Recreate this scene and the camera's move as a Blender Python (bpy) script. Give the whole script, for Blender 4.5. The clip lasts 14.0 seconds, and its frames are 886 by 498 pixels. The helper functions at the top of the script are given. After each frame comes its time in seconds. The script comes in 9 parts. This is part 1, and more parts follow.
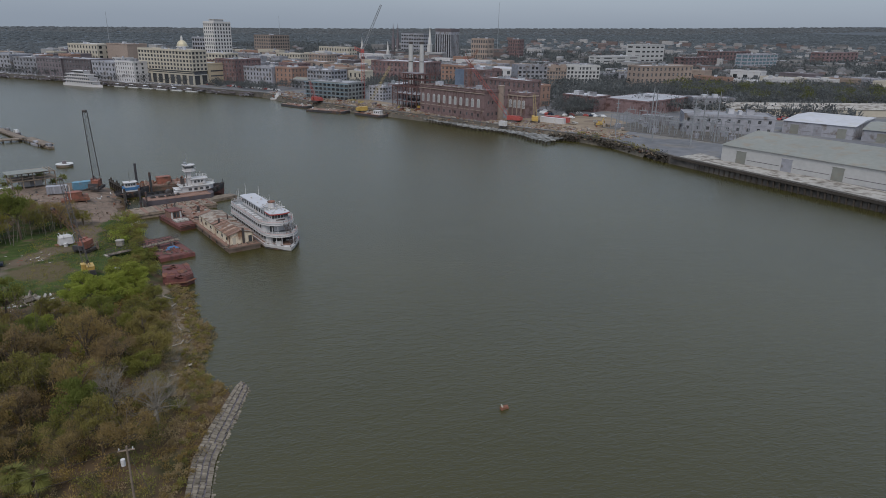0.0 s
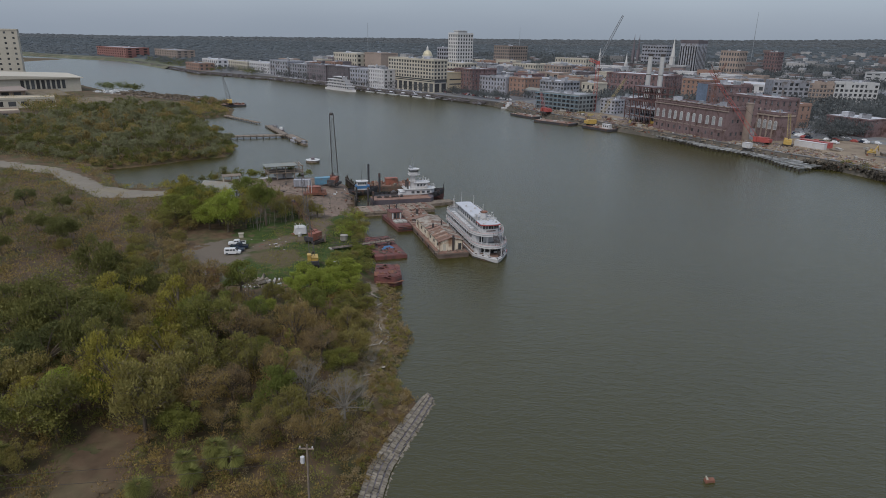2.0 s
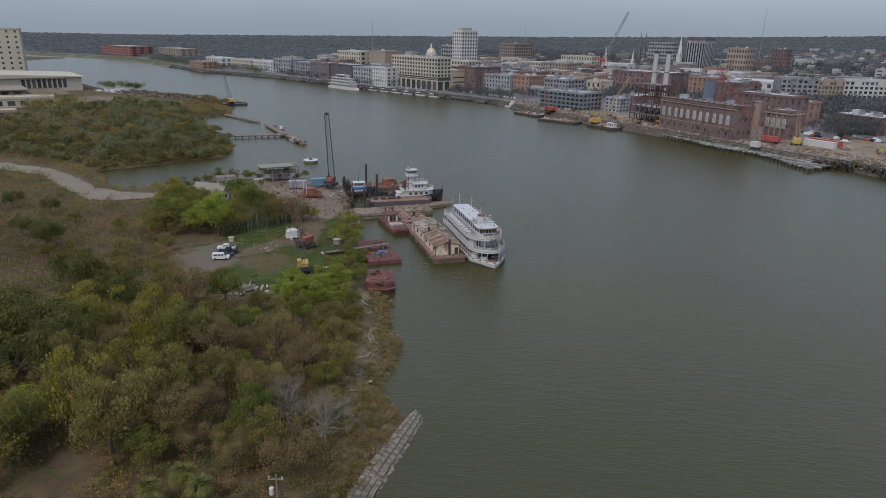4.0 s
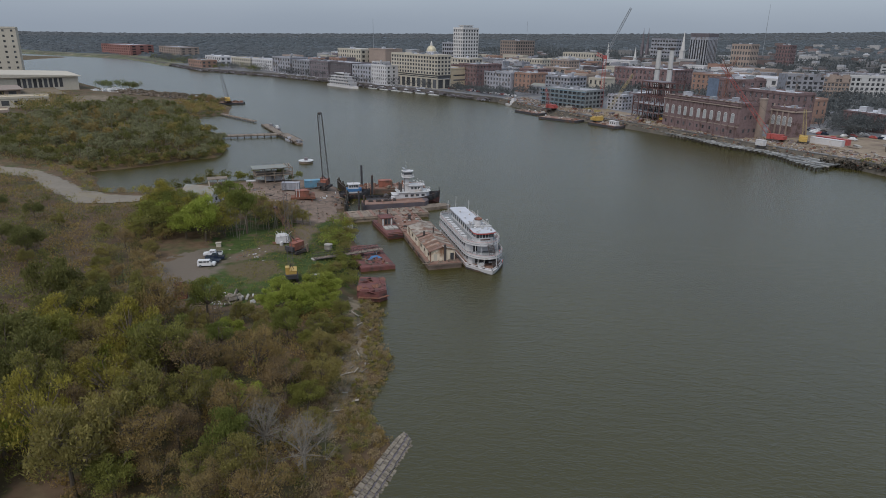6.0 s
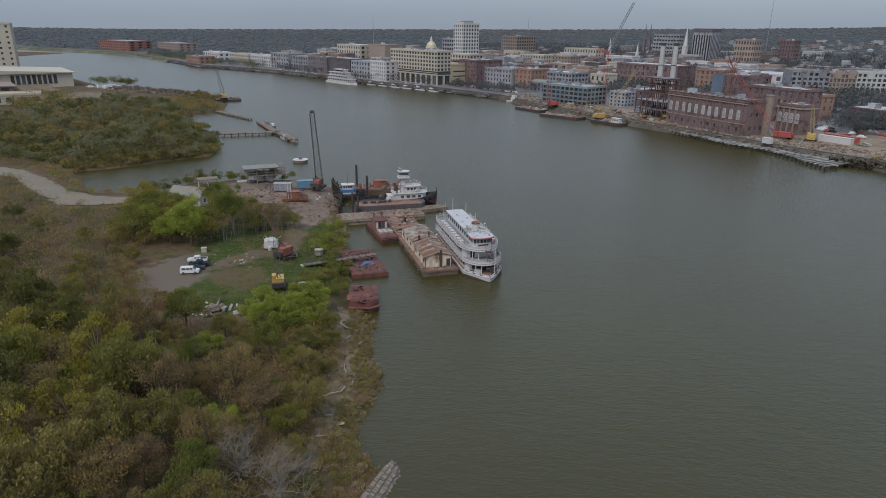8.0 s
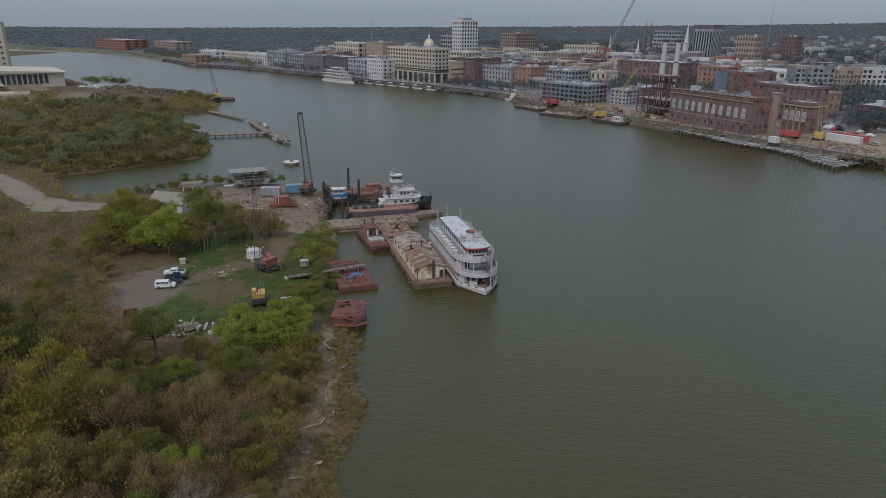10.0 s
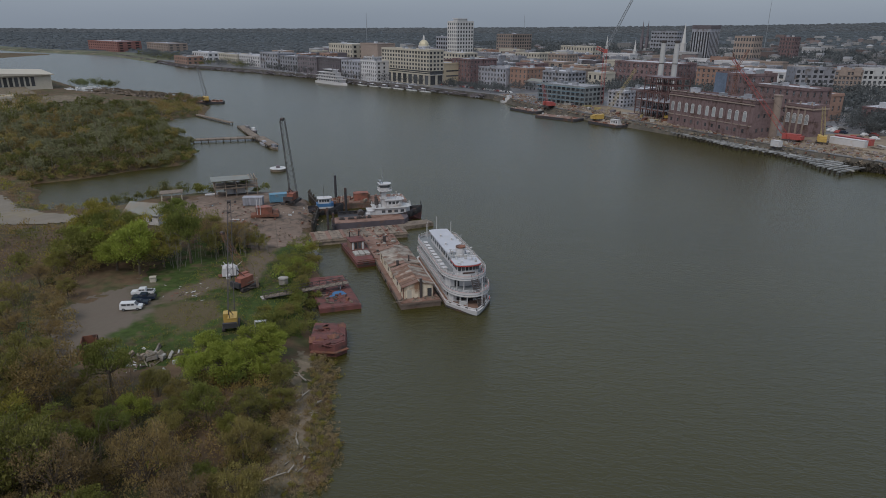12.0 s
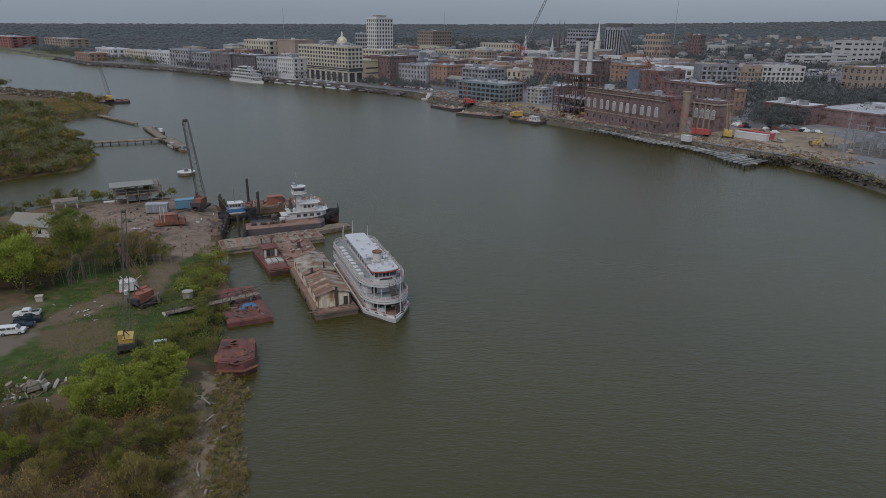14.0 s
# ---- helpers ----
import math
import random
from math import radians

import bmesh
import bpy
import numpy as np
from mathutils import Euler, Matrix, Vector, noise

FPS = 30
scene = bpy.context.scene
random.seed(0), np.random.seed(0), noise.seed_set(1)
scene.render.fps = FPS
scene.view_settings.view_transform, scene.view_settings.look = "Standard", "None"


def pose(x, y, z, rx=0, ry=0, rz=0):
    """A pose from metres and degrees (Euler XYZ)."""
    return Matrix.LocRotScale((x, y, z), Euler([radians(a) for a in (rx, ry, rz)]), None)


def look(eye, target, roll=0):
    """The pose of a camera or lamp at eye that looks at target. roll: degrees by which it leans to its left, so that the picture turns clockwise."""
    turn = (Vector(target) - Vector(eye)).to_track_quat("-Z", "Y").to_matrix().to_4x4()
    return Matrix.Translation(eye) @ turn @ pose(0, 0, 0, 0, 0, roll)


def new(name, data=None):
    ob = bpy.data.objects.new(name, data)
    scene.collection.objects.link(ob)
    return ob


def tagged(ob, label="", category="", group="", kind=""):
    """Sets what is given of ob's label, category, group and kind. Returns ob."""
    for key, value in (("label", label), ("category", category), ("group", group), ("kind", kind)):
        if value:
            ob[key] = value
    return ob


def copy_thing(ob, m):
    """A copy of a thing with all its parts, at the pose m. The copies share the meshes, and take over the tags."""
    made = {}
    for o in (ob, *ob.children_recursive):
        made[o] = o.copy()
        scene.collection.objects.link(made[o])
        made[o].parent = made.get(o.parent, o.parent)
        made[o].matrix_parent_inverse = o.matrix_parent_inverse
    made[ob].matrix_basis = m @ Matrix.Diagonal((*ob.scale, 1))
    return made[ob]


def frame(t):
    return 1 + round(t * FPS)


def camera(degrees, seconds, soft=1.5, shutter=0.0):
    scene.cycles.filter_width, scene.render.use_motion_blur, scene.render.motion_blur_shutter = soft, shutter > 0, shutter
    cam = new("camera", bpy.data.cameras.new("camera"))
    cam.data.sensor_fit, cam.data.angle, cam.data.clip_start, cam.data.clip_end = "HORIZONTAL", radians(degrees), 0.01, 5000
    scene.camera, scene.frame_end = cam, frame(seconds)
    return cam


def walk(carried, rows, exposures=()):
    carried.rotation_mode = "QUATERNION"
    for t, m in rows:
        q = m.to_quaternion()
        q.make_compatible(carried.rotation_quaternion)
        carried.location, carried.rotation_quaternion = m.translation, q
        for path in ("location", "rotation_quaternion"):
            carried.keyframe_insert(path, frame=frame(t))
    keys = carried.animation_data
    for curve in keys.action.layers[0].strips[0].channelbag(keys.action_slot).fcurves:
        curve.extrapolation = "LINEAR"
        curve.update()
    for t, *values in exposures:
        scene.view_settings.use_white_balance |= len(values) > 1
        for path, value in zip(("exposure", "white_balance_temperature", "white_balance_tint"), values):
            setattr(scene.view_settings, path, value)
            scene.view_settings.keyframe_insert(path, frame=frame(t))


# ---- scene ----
cam = camera(69.3, 14.0, 0.9)
PATH = [
    (0, (-5.549, 89.354, 56.726), (-4.937, 91.145, 56.08), 1.2),
    (0.5, (-4.921, 91.127, 56.726), (-4.577, 92.991, 56.087), 1.2),
    (1, (-4.049, 92.754, 56.698), (-3.817, 94.636, 56.062), 1.2),
    (1.5, (-3.39, 94.257, 56.694), (-3.287, 96.151, 56.06), 1.3),
    (2, (-2.646, 95.743, 56.731), (-2.687, 97.64, 56.101), 1.3),
    (2.5, (-1.804, 97.201, 56.734), (-1.861, 99.098, 56.102), 1.3),
    (3, (-1.131, 98.688, 56.695), (-1.187, 100.584, 56.062), 1.2),
    (5.5, (1.104, 106.915, 56.448), (1.036, 108.808, 55.806), 1.0),
    (6, (1.503, 108.651, 56.41), (1.435, 110.543, 55.767), 0.9),
    (6.5, (1.827, 110.414, 56.357), (1.759, 112.306, 55.712), 0.9),
    (7, (2.086, 112.279, 56.296), (2.019, 114.17, 55.647), 0.9),
    (7.5, (2.299, 114.344, 56.239), (2.229, 116.233, 55.587), 0.9),
    (10, (3.862, 126.222, 55.926), (3.789, 128.108, 55.265), 0.6),
    (10.5, (4.251, 128.833, 55.921), (4.179, 130.718, 55.259), 0.5),
    (11, (4.593, 131.472, 55.955), (4.524, 133.358, 55.292), 0.5),
    (11.5, (4.967, 134.031, 55.995), (4.9, 135.917, 55.334), 0.5),
    (12, (5.441, 136.403, 56.056), (5.376, 138.29, 55.397), 0.5),
    (12.5, (6.06, 138.455, 56.109), (6.006, 140.343, 55.451), 0.5),
    (13, (6.772, 139.869, 56.146), (6.784, 141.757, 55.488), 0.6),
    (13.5, (7.366, 140.598, 56.135), (7.461, 142.484, 55.475), 0.8),
    (14, (7.882, 140.966, 56.091), (8.04, 142.845, 55.426), 0.9),
]
walk(cam, [(t, look(eye, target, roll)) for t, eye, target, roll in PATH],
     [(0, 0.66, 6420, 12), (3, 0.70, 6420, 12), (7.5, 0.73, 6420, 12), (11, 0.50, 6420, 12), (13, 0.40, 6420, 12), (14, 0.44, 6420, 12)])

# ---- world and light: a bright overcast spring day ----
SUN_ELEV, SUN_TURN = radians(48), radians(215)
world = bpy.data.worlds.new("overcast_sky")
scene.world = world
world.use_nodes = True
wn, wl = world.node_tree.nodes, world.node_tree.links
wn.clear()
sky = wn.new("ShaderNodeTexSky")
sky.sky_type, sky.sun_disc = "NISHITA", False
sky.sun_elevation, sky.sun_rotation, sky.dust_density = SUN_ELEV, SUN_TURN, 3.0
w_coord = wn.new("ShaderNodeTexCoord")
w_map = wn.new("ShaderNodeMapping")
w_map.inputs["Scale"].default_value = (1.0, 1.0, 5.0)
w_noise = wn.new("ShaderNodeTexNoise")
w_noise.inputs["Scale"].default_value, w_noise.inputs["Detail"].default_value = 2.2, 4.0
w_ramp = wn.new("ShaderNodeValToRGB")
w_ramp.color_ramp.elements[0].position, w_ramp.color_ramp.elements[0].color = 0.25, (2.22, 2.66, 3.2, 1)
w_ramp.color_ramp.elements[1].position, w_ramp.color_ramp.elements[1].color = 0.75, (2.56, 3.0, 3.54, 1)
w_mix = wn.new("ShaderNodeMix")
w_mix.data_type = "RGBA"
w_mix.inputs["Factor"].default_value = 0.85
w_back = wn.new("ShaderNodeBackground")
w_back.inputs["Strength"].default_value = 0.1
w_out = wn.new("ShaderNodeOutputWorld")
wl.new(w_coord.outputs["Generated"], w_map.inputs["Vector"])
wl.new(w_map.outputs["Vector"], w_noise.inputs["Vector"])
wl.new(w_noise.outputs["Fac"], w_ramp.inputs["Fac"])
wl.new(sky.outputs["Color"], w_mix.inputs[6])
wl.new(w_ramp.outputs["Color"], w_mix.inputs[7])
w_axes = wn.new("ShaderNodeSeparateXYZ")
w_rise = wn.new("ShaderNodeMapRange")
w_rise.interpolation_type = "SMOOTHSTEP"
w_rise.inputs["From Min"].default_value, w_rise.inputs["From Max"].default_value = -0.03, 0.22
w_rise.inputs["To Min"].default_value, w_rise.inputs["To Max"].default_value = 0.77, 1.38
w_lift = wn.new("ShaderNodeVectorMath")
w_lift.operation = "SCALE"
wl.new(w_coord.outputs["Generated"], w_axes.inputs[0])
wl.new(w_axes.outputs["Z"], w_rise.inputs["Value"])
wl.new(w_mix.outputs[2], w_lift.inputs[0])
wl.new(w_rise.outputs["Result"], w_lift.inputs["Scale"])
wl.new(w_lift.outputs[0], w_back.inputs["Color"])
wl.new(w_back.outputs["Background"], w_out.inputs["Surface"])

sun_lamp = bpy.data.lights.new("sun", "SUN")
sun_lamp.energy, sun_lamp.angle, sun_lamp.color = 1.0, radians(20), (1.0, 0.96, 0.9)
sun = new("sun", sun_lamp)
sun.matrix_world = look((-60, -80, 200), (0, 60, 0))


# ---- small builders ----
class Shape:
    """Collects the corners and faces of one mesh."""

    def __init__(self):
        self.v, self.f = [], []

    def add(self, verts, faces):
        k = len(self.v)
        self.v += [tuple(p) for p in verts]
        self.f += [tuple(i + k for i in q) for q in faces]
        return self

    def box(self, x0, y0, z0, x1, y1, z1):
        return self.add([(x0, y0, z0), (x1, y0, z0), (x1, y1, z0), (x0, y1, z0), (x0, y0, z1), (x1, y0, z1), (x1, y1, z1), (x0, y1, z1)],
                        [(0, 3, 2, 1), (4, 5, 6, 7), (0, 1, 5, 4), (1, 2, 6, 5), (2, 3, 7, 6), (3, 0, 4, 7)])

    def prism(self, pts, z0, z1, grow=1.0):
        """A slab over the outline pts (counter-clockwise); grow scales its top."""
        n = len(pts)
        cx, cy = sum(p[0] for p in pts) / n, sum(p[1] for p in pts) / n
        top = [(cx + (p[0] - cx) * grow, cy + (p[1] - cy) * grow, z1) for p in pts]
        return self.add([(p[0], p[1], z0) for p in pts] + top,
                        [tuple(range(n - 1, -1, -1)), tuple(range(n, 2 * n))] + [(i, (i + 1) % n, n + (i + 1) % n, n + i) for i in range(n)])

    def rod(self, a, b, r0, r1=None, n=6):
        """A tapered rod from a to b."""
        r1 = r0 if r1 is None else r1
        a, b = Vector(a), Vector(b)
        d = (b - a).normalized()
        side = d.cross(Vector((0, 0, 1)) if abs(d.z) < 0.95 else Vector((1, 0, 0))).normalized()
        up = side.cross(d)
        ring = [(side * math.cos(2 * math.pi * i / n) + up * math.sin(2 * math.pi * i / n)) for i in range(n)]
        return self.add([a + q * r0 for q in ring] + [b + q * r1 for q in ring],
                        ([tuple(range(n)), tuple(range(2 * n - 1, n - 1, -1))] if n > 3 else []) + [(i, n + i, n + (i + 1) % n, (i + 1) % n) for i in range(n)])

    def gable(self, x0, y0, x1, y1, z, rise, over=0.4, along="x"):
        """A pitched roof with a ridge along x or y."""
        if along == "x":
            m = (y0 + y1) / 2
            p = [(x0 - over, y0 - over, z), (x1 + over, y0 - over, z), (x1 + over, y1 + over, z), (x0 - over, y1 + over, z), (x0 - over, m, z + rise), (x1 + over, m, z + rise)]
            return self.add(p, [(0, 1, 5, 4), (2, 3, 4, 5), (0, 4, 3), (1, 2, 5), (0, 3, 2, 1)])
        m = (x0 + x1) / 2
        p = [(x0 - over, y0 - over, z), (x1 + over, y0 - over, z), (x1 + over, y1 + over, z), (x0 - over, y1 + over, z), (m, y0 - over, z + rise), (m, y1 + over, z + rise)]
        return self.add(p, [(1, 2, 5, 4), (3, 0, 4, 5), (0, 1, 4), (2, 3, 5), (0, 3, 2, 1)])

    def dome(self, x, y, z, r, h, n=12, rows=5):
        """A half ball of radius r and height h."""
        v, f = [], []
        for j in range(rows):
            a = math.pi / 2 * j / rows
            v += [(x + r * math.cos(a) * math.cos(2 * math.pi * i / n), y + r * math.cos(a) * math.sin(2 * math.pi * i / n), z + h * math.sin(a)) for i in range(n)]
        v.append((x, y, z + h))
        for j in range(rows - 1):
            f += [(j * n + i, j * n + (i + 1) % n, (j + 1) * n + (i + 1) % n, (j + 1) * n + i) for i in range(n)]
        f += [((rows - 1) * n + i, (rows - 1) * n + (i + 1) % n, rows * n) for i in range(n)]
        return self.add(v, f)

    def mesh(self, name, material):
        me = bpy.data.meshes.new(name)
        seen, index, verts = {}, [], []
        for p in self.v:
            key = (round(p[0], 4), round(p[1], 4), round(p[2], 4))
            if key not in seen:
                seen[key] = len(verts)
                verts.append(p)
            index.append(seen[key])
        faces = []
        for q in self.f:
            r = [index[i] for i in q]
            r = [a for k, a in enumerate(r) if a != r[k - 1]]
            if len(r) > 2:
                faces.append(tuple(r))
        me.from_pydata(verts, [], faces)
        me.materials.append(material)
        me.update()
        return me


def part(name, shape, material, parent, label="", at=None):
    """One mesh object under a thing or a part."""
    me = shape if isinstance(shape, bpy.types.Mesh) else shape.mesh(name, material)
    ob = new(name, me)
    ob.parent = parent
    if at is not None:
        ob.matrix_basis = at
    return tagged(ob, label)


def thing(name, x, y, z, turn, label, category, group="", kind=""):
    """An Empty at the base of a thing that has parts."""
    ob = new(name)
    ob.empty_display_size = 0.2
    ob.matrix_basis = pose(x, y, z, 0, 0, turn)
    return tagged(ob, label, category, group, kind)


def solid(name, shape, material, label, category, at=None, group="", kind=""):
    """A thing that is one mesh."""
    ob = new(name, shape if isinstance(shape, bpy.types.Mesh) else shape.mesh(name, material))
    if at is not None:
        ob.matrix_basis = at
    return tagged(ob, label, category, group, kind)


def quads(name, verts, material, n=4):
    """A mesh from an array of loose faces with n corners each."""
    me = bpy.data.meshes.new(name)
    count = len(verts) // n
    me.vertices.add(len(verts))
    me.vertices.foreach_set("co", np.asarray(verts, dtype=np.float32).ravel())
    me.loops.add(count * n)
    me.loops.foreach_set("vertex_index", np.arange(count * n, dtype=np.int32))
    me.polygons.add(count)
    me.polygons.foreach_set("loop_start", np.arange(0, count * n, n, dtype=np.int32))
    me.materials.append(material)
    me.update(calc_edges=True)
    return me


# ---- materials ----
def surface(name, color, rough=0.8, metal=0.0, fine=1.0, coarse=0.08, vary=0.25, stain=None, stains=0.0, bump=0.0, per_object=0.0, island=0.0, spread=None, thin=0.0):
    """A painted, stony, earthy or leafy surface: colour with variation at two scales (1/m), stains and relief."""
    m = bpy.data.materials.new(name)
    m.use_nodes = True
    n, l = m.node_tree.nodes, m.node_tree.links
    bsdf = n["Principled BSDF"]
    bsdf.inputs["Roughness"].default_value, bsdf.inputs["Metallic"].default_value = rough, metal
    bsdf.inputs["Specular IOR Level"].default_value = 0.2 if rough > 0.9 or thin else 0.5
    geo = n.new("ShaderNodeNewGeometry")
    out = None
    noises = []
    for scale in (fine, coarse):
        tex = n.new("ShaderNodeTexNoise")
        tex.inputs["Scale"].default_value, tex.inputs["Detail"].default_value = scale, 5.0
        l.new(geo.outputs["Position"], tex.inputs["Vector"])
        noises.append(tex)
    both = n.new("ShaderNodeMath")
    both.operation = "ADD"
    l.new(noises[0].outputs["Fac"], both.inputs[0])
    l.new(noises[1].outputs["Fac"], both.inputs[1])
    gain = n.new("ShaderNodeMapRange")
    gain.inputs["From Min"].default_value, gain.inputs["From Max"].default_value = 0.6, 1.4
    gain.inputs["To Min"].default_value, gain.inputs["To Max"].default_value = 1 - vary, 1 + vary
    l.new(both.outputs[0], gain.inputs["Value"])
    base = n.new("ShaderNodeRGB")
    base.outputs[0].default_value = (*color, 1)
    out = base.outputs[0]
    if spread is not None:
        info = n.new("ShaderNodeObjectInfo")
        mix = n.new("ShaderNodeMix")
        mix.data_type = "RGBA"
        mix.inputs[7].default_value = (*spread, 1)
        l.new(info.outputs["Random"], mix.inputs["Factor"])
        l.new(out, mix.inputs[6])
        out = mix.outputs[2]
    if stain is not None:
        ramp = n.new("ShaderNodeMapRange")
        ramp.inputs["From Min"].default_value, ramp.inputs["From Max"].default_value = 0.62 - stains * 0.3, 0.72 - stains * 0.15
        tex = n.new("ShaderNodeTexNoise")
        tex.inputs["Scale"].default_value, tex.inputs["Detail"].default_value = (fine + coarse) * 0.35, 8.0
        l.new(geo.outputs["Position"], tex.inputs["Vector"])
        l.new(tex.outputs["Fac"], ramp.inputs["Value"])
        mix = n.new("ShaderNodeMix")
        mix.data_type = "RGBA"
        mix.inputs[7].default_value = (*stain, 1)
        l.new(ramp.outputs["Result"], mix.inputs["Factor"])
        l.new(out, mix.inputs[6])
        out = mix.outputs[2]
    value = gain.outputs["Result"]
    for amount, socket in ((per_object, "Object"), (island, "Island")):
        if amount:
            src = n.new("ShaderNodeObjectInfo").outputs["Random"] if socket == "Object" else geo.outputs["Random Per Island"]
            shift = n.new("ShaderNodeMapRange")
            shift.inputs["To Min"].default_value, shift.inputs["To Max"].default_value = 1 - amount, 1 + amount
            l.new(src, shift.inputs["Value"])
            mul = n.new("ShaderNodeMath")
            mul.operation = "MULTIPLY"
            l.new(value, mul.inputs[0])
            l.new(shift.outputs["Result"], mul.inputs[1])
            value = mul.outputs[0]
    scale = n.new("ShaderNodeVectorMath")
    scale.operation = "SCALE"
    l.new(out, scale.inputs[0])
    l.new(value, scale.inputs["Scale"])
    l.new(scale.outputs[0], bsdf.inputs["Base Color"])
    if bump:
        b = n.new("ShaderNodeBump")
        b.inputs["Strength"].default_value, b.inputs["Distance"].default_value = bump, 0.3 / fine
        l.new(noises[0].outputs["Fac"], b.inputs["Height"])
        l.new(b.outputs["Normal"], bsdf.inputs["Normal"])
    if thin:
        glow = n.new("ShaderNodeBsdfTranslucent")
        l.new(scale.outputs[0], glow.inputs["Color"])
        mix = n.new("ShaderNodeMixShader")
        mix.inputs[0].default_value = thin
        l.new(bsdf.outputs[0], mix.inputs[1])
        l.new(glow.outputs[0], mix.inputs[2])
        l.new(mix.outputs[0], n["Material Output"].inputs["Surface"])
    return m


def yard_surface():
    """Trodden yard: green and dry grass in drifts, worn to pale sand where cars stand and along the wheel tracks."""
    m = surface("yard_ground", (0.044, 0.066, 0.016), 0.95, fine=0.8, coarse=0.1, vary=0.45, stain=(0.094, 0.074, 0.040), stains=0.42, bump=0.4)
    n, l = m.node_tree.nodes, m.node_tree.links
    bsdf = n["Principled BSDF"]
    out = bsdf.inputs["Base Color"].links[0].from_socket
    geo = n.new("ShaderNodeNewGeometry")
    tex = n.new("ShaderNodeTexNoise")
    tex.inputs["Scale"].default_value, tex.inputs["Detail"].default_value = 0.22, 9.0
    l.new(geo.outputs["Position"], tex.inputs["Vector"])
    for (cx, cy), (rx, ry), turn, tone in (((-49, 249), (6, 8), 30, (0.100, 0.078, 0.045)), ((-44, 284), (3.2, 24), 6, (0.135, 0.102, 0.075)), ((-51, 261), (4, 9), -40, (0.125, 0.095, 0.068)), ((-66, 246), (10, 19), 12, (0.138, 0.112, 0.090))):
        place = n.new("ShaderNodeMapping")
        place.vector_type = "TEXTURE"
        place.inputs["Location"].default_value, place.inputs["Rotation"].default_value, place.inputs["Scale"].default_value = (cx, cy, 2.4), (0, 0, radians(turn)), (rx, ry, 40)
        l.new(geo.outputs["Position"], place.inputs["Vector"])
        size = n.new("ShaderNodeVectorMath")
        size.operation = "LENGTH"
        l.new(place.outputs["Vector"], size.inputs[0])
        rough = n.new("ShaderNodeMath")
        rough.operation = "MULTIPLY_ADD"
        rough.inputs[1].default_value = 1.5
        l.new(tex.outputs["Fac"], rough.inputs[0])
        l.new(size.outputs["Value"], rough.inputs[2])
        fade = n.new("ShaderNodeMapRange")
        fade.interpolation_type = "SMOOTHSTEP"
        fade.inputs["From Min"].default_value, fade.inputs["From Max"].default_value = 1.45, 1.95
        fade.inputs["To Min"].default_value, fade.inputs["To Max"].default_value = 0.95, 0.0
        l.new(rough.outputs[0], fade.inputs["Value"])
        mix = n.new("ShaderNodeMix")
        mix.data_type = "RGBA"
        mix.inputs[7].default_value = (*tone, 1)
        l.new(fade.outputs["Result"], mix.inputs["Factor"])
        l.new(out, mix.inputs[6])
        out = mix.outputs[2]
    l.new(out, bsdf.inputs["Base Color"])
    return m


def water_surface():
    """Turbid river water: olive-brown body colour under a rippled gloss."""
    m = bpy.data.materials.new("river_water")
    m.use_nodes = True
    n, l = m.node_tree.nodes, m.node_tree.links
    bsdf = n["Principled BSDF"]
    bsdf.inputs["Roughness"].default_value, bsdf.inputs["IOR"].default_value = 0.25, 1.46
    geo = n.new("ShaderNodeNewGeometry")
    body = n.new("ShaderNodeTexNoise")
    body.inputs["Scale"].default_value, body.inputs["Detail"].default_value = 0.012, 4.0
    l.new(geo.outputs["Position"], body.inputs["Vector"])
    ramp = n.new("ShaderNodeValToRGB")
    ramp.color_ramp.elements[0].position, ramp.color_ramp.elements[0].color = 0.3, (0.035, 0.0315, 0.0064, 1)
    ramp.color_ramp.elements[1].position, ramp.color_ramp.elements[1].color = 0.7, (0.046, 0.040, 0.0086, 1)
    l.new(body.outputs["Fac"], ramp.inputs["Fac"])
    l.new(ramp.outputs["Color"], bsdf.inputs["Base Color"])
    height = None
    for scale, stretch, weight in ((0.32, (1.0, 2.4, 1.0), 0.85), (0.85, (1.0, 2.2, 1.0), 0.66), (1.9, (1.0, 2.0, 1.0), 0.46), (0.06, (1.0, 1.6, 1.0), 1.2)):
        turn = n.new("ShaderNodeMapping")
        turn.inputs["Scale"].default_value, turn.inputs["Rotation"].default_value = stretch, (0, 0, radians(25))
        tex = n.new("ShaderNodeTexNoise")
        tex.inputs["Scale"].default_value, tex.inputs["Detail"].default_value = scale, 3.0
        l.new(geo.outputs["Position"], turn.inputs["Vector"])
        l.new(turn.outputs["Vector"], tex.inputs["Vector"])
        mul = n.new("ShaderNodeMath")
        mul.operation = "MULTIPLY_ADD"
        mul.inputs[1].default_value = weight
        l.new(tex.outputs["Fac"], mul.inputs[0])
        if height is None:
            mul.inputs[2].default_value = 0
        else:
            l.new(height, mul.inputs[2])
        height = mul.outputs[0]
    b = n.new("ShaderNodeBump")
    b.inputs["Strength"].default_value, b.inputs["Distance"].default_value = 0.3, 0.6
    l.new(height, b.inputs["Height"])
    l.new(b.outputs["Normal"], bsdf.inputs["Normal"])
    return m


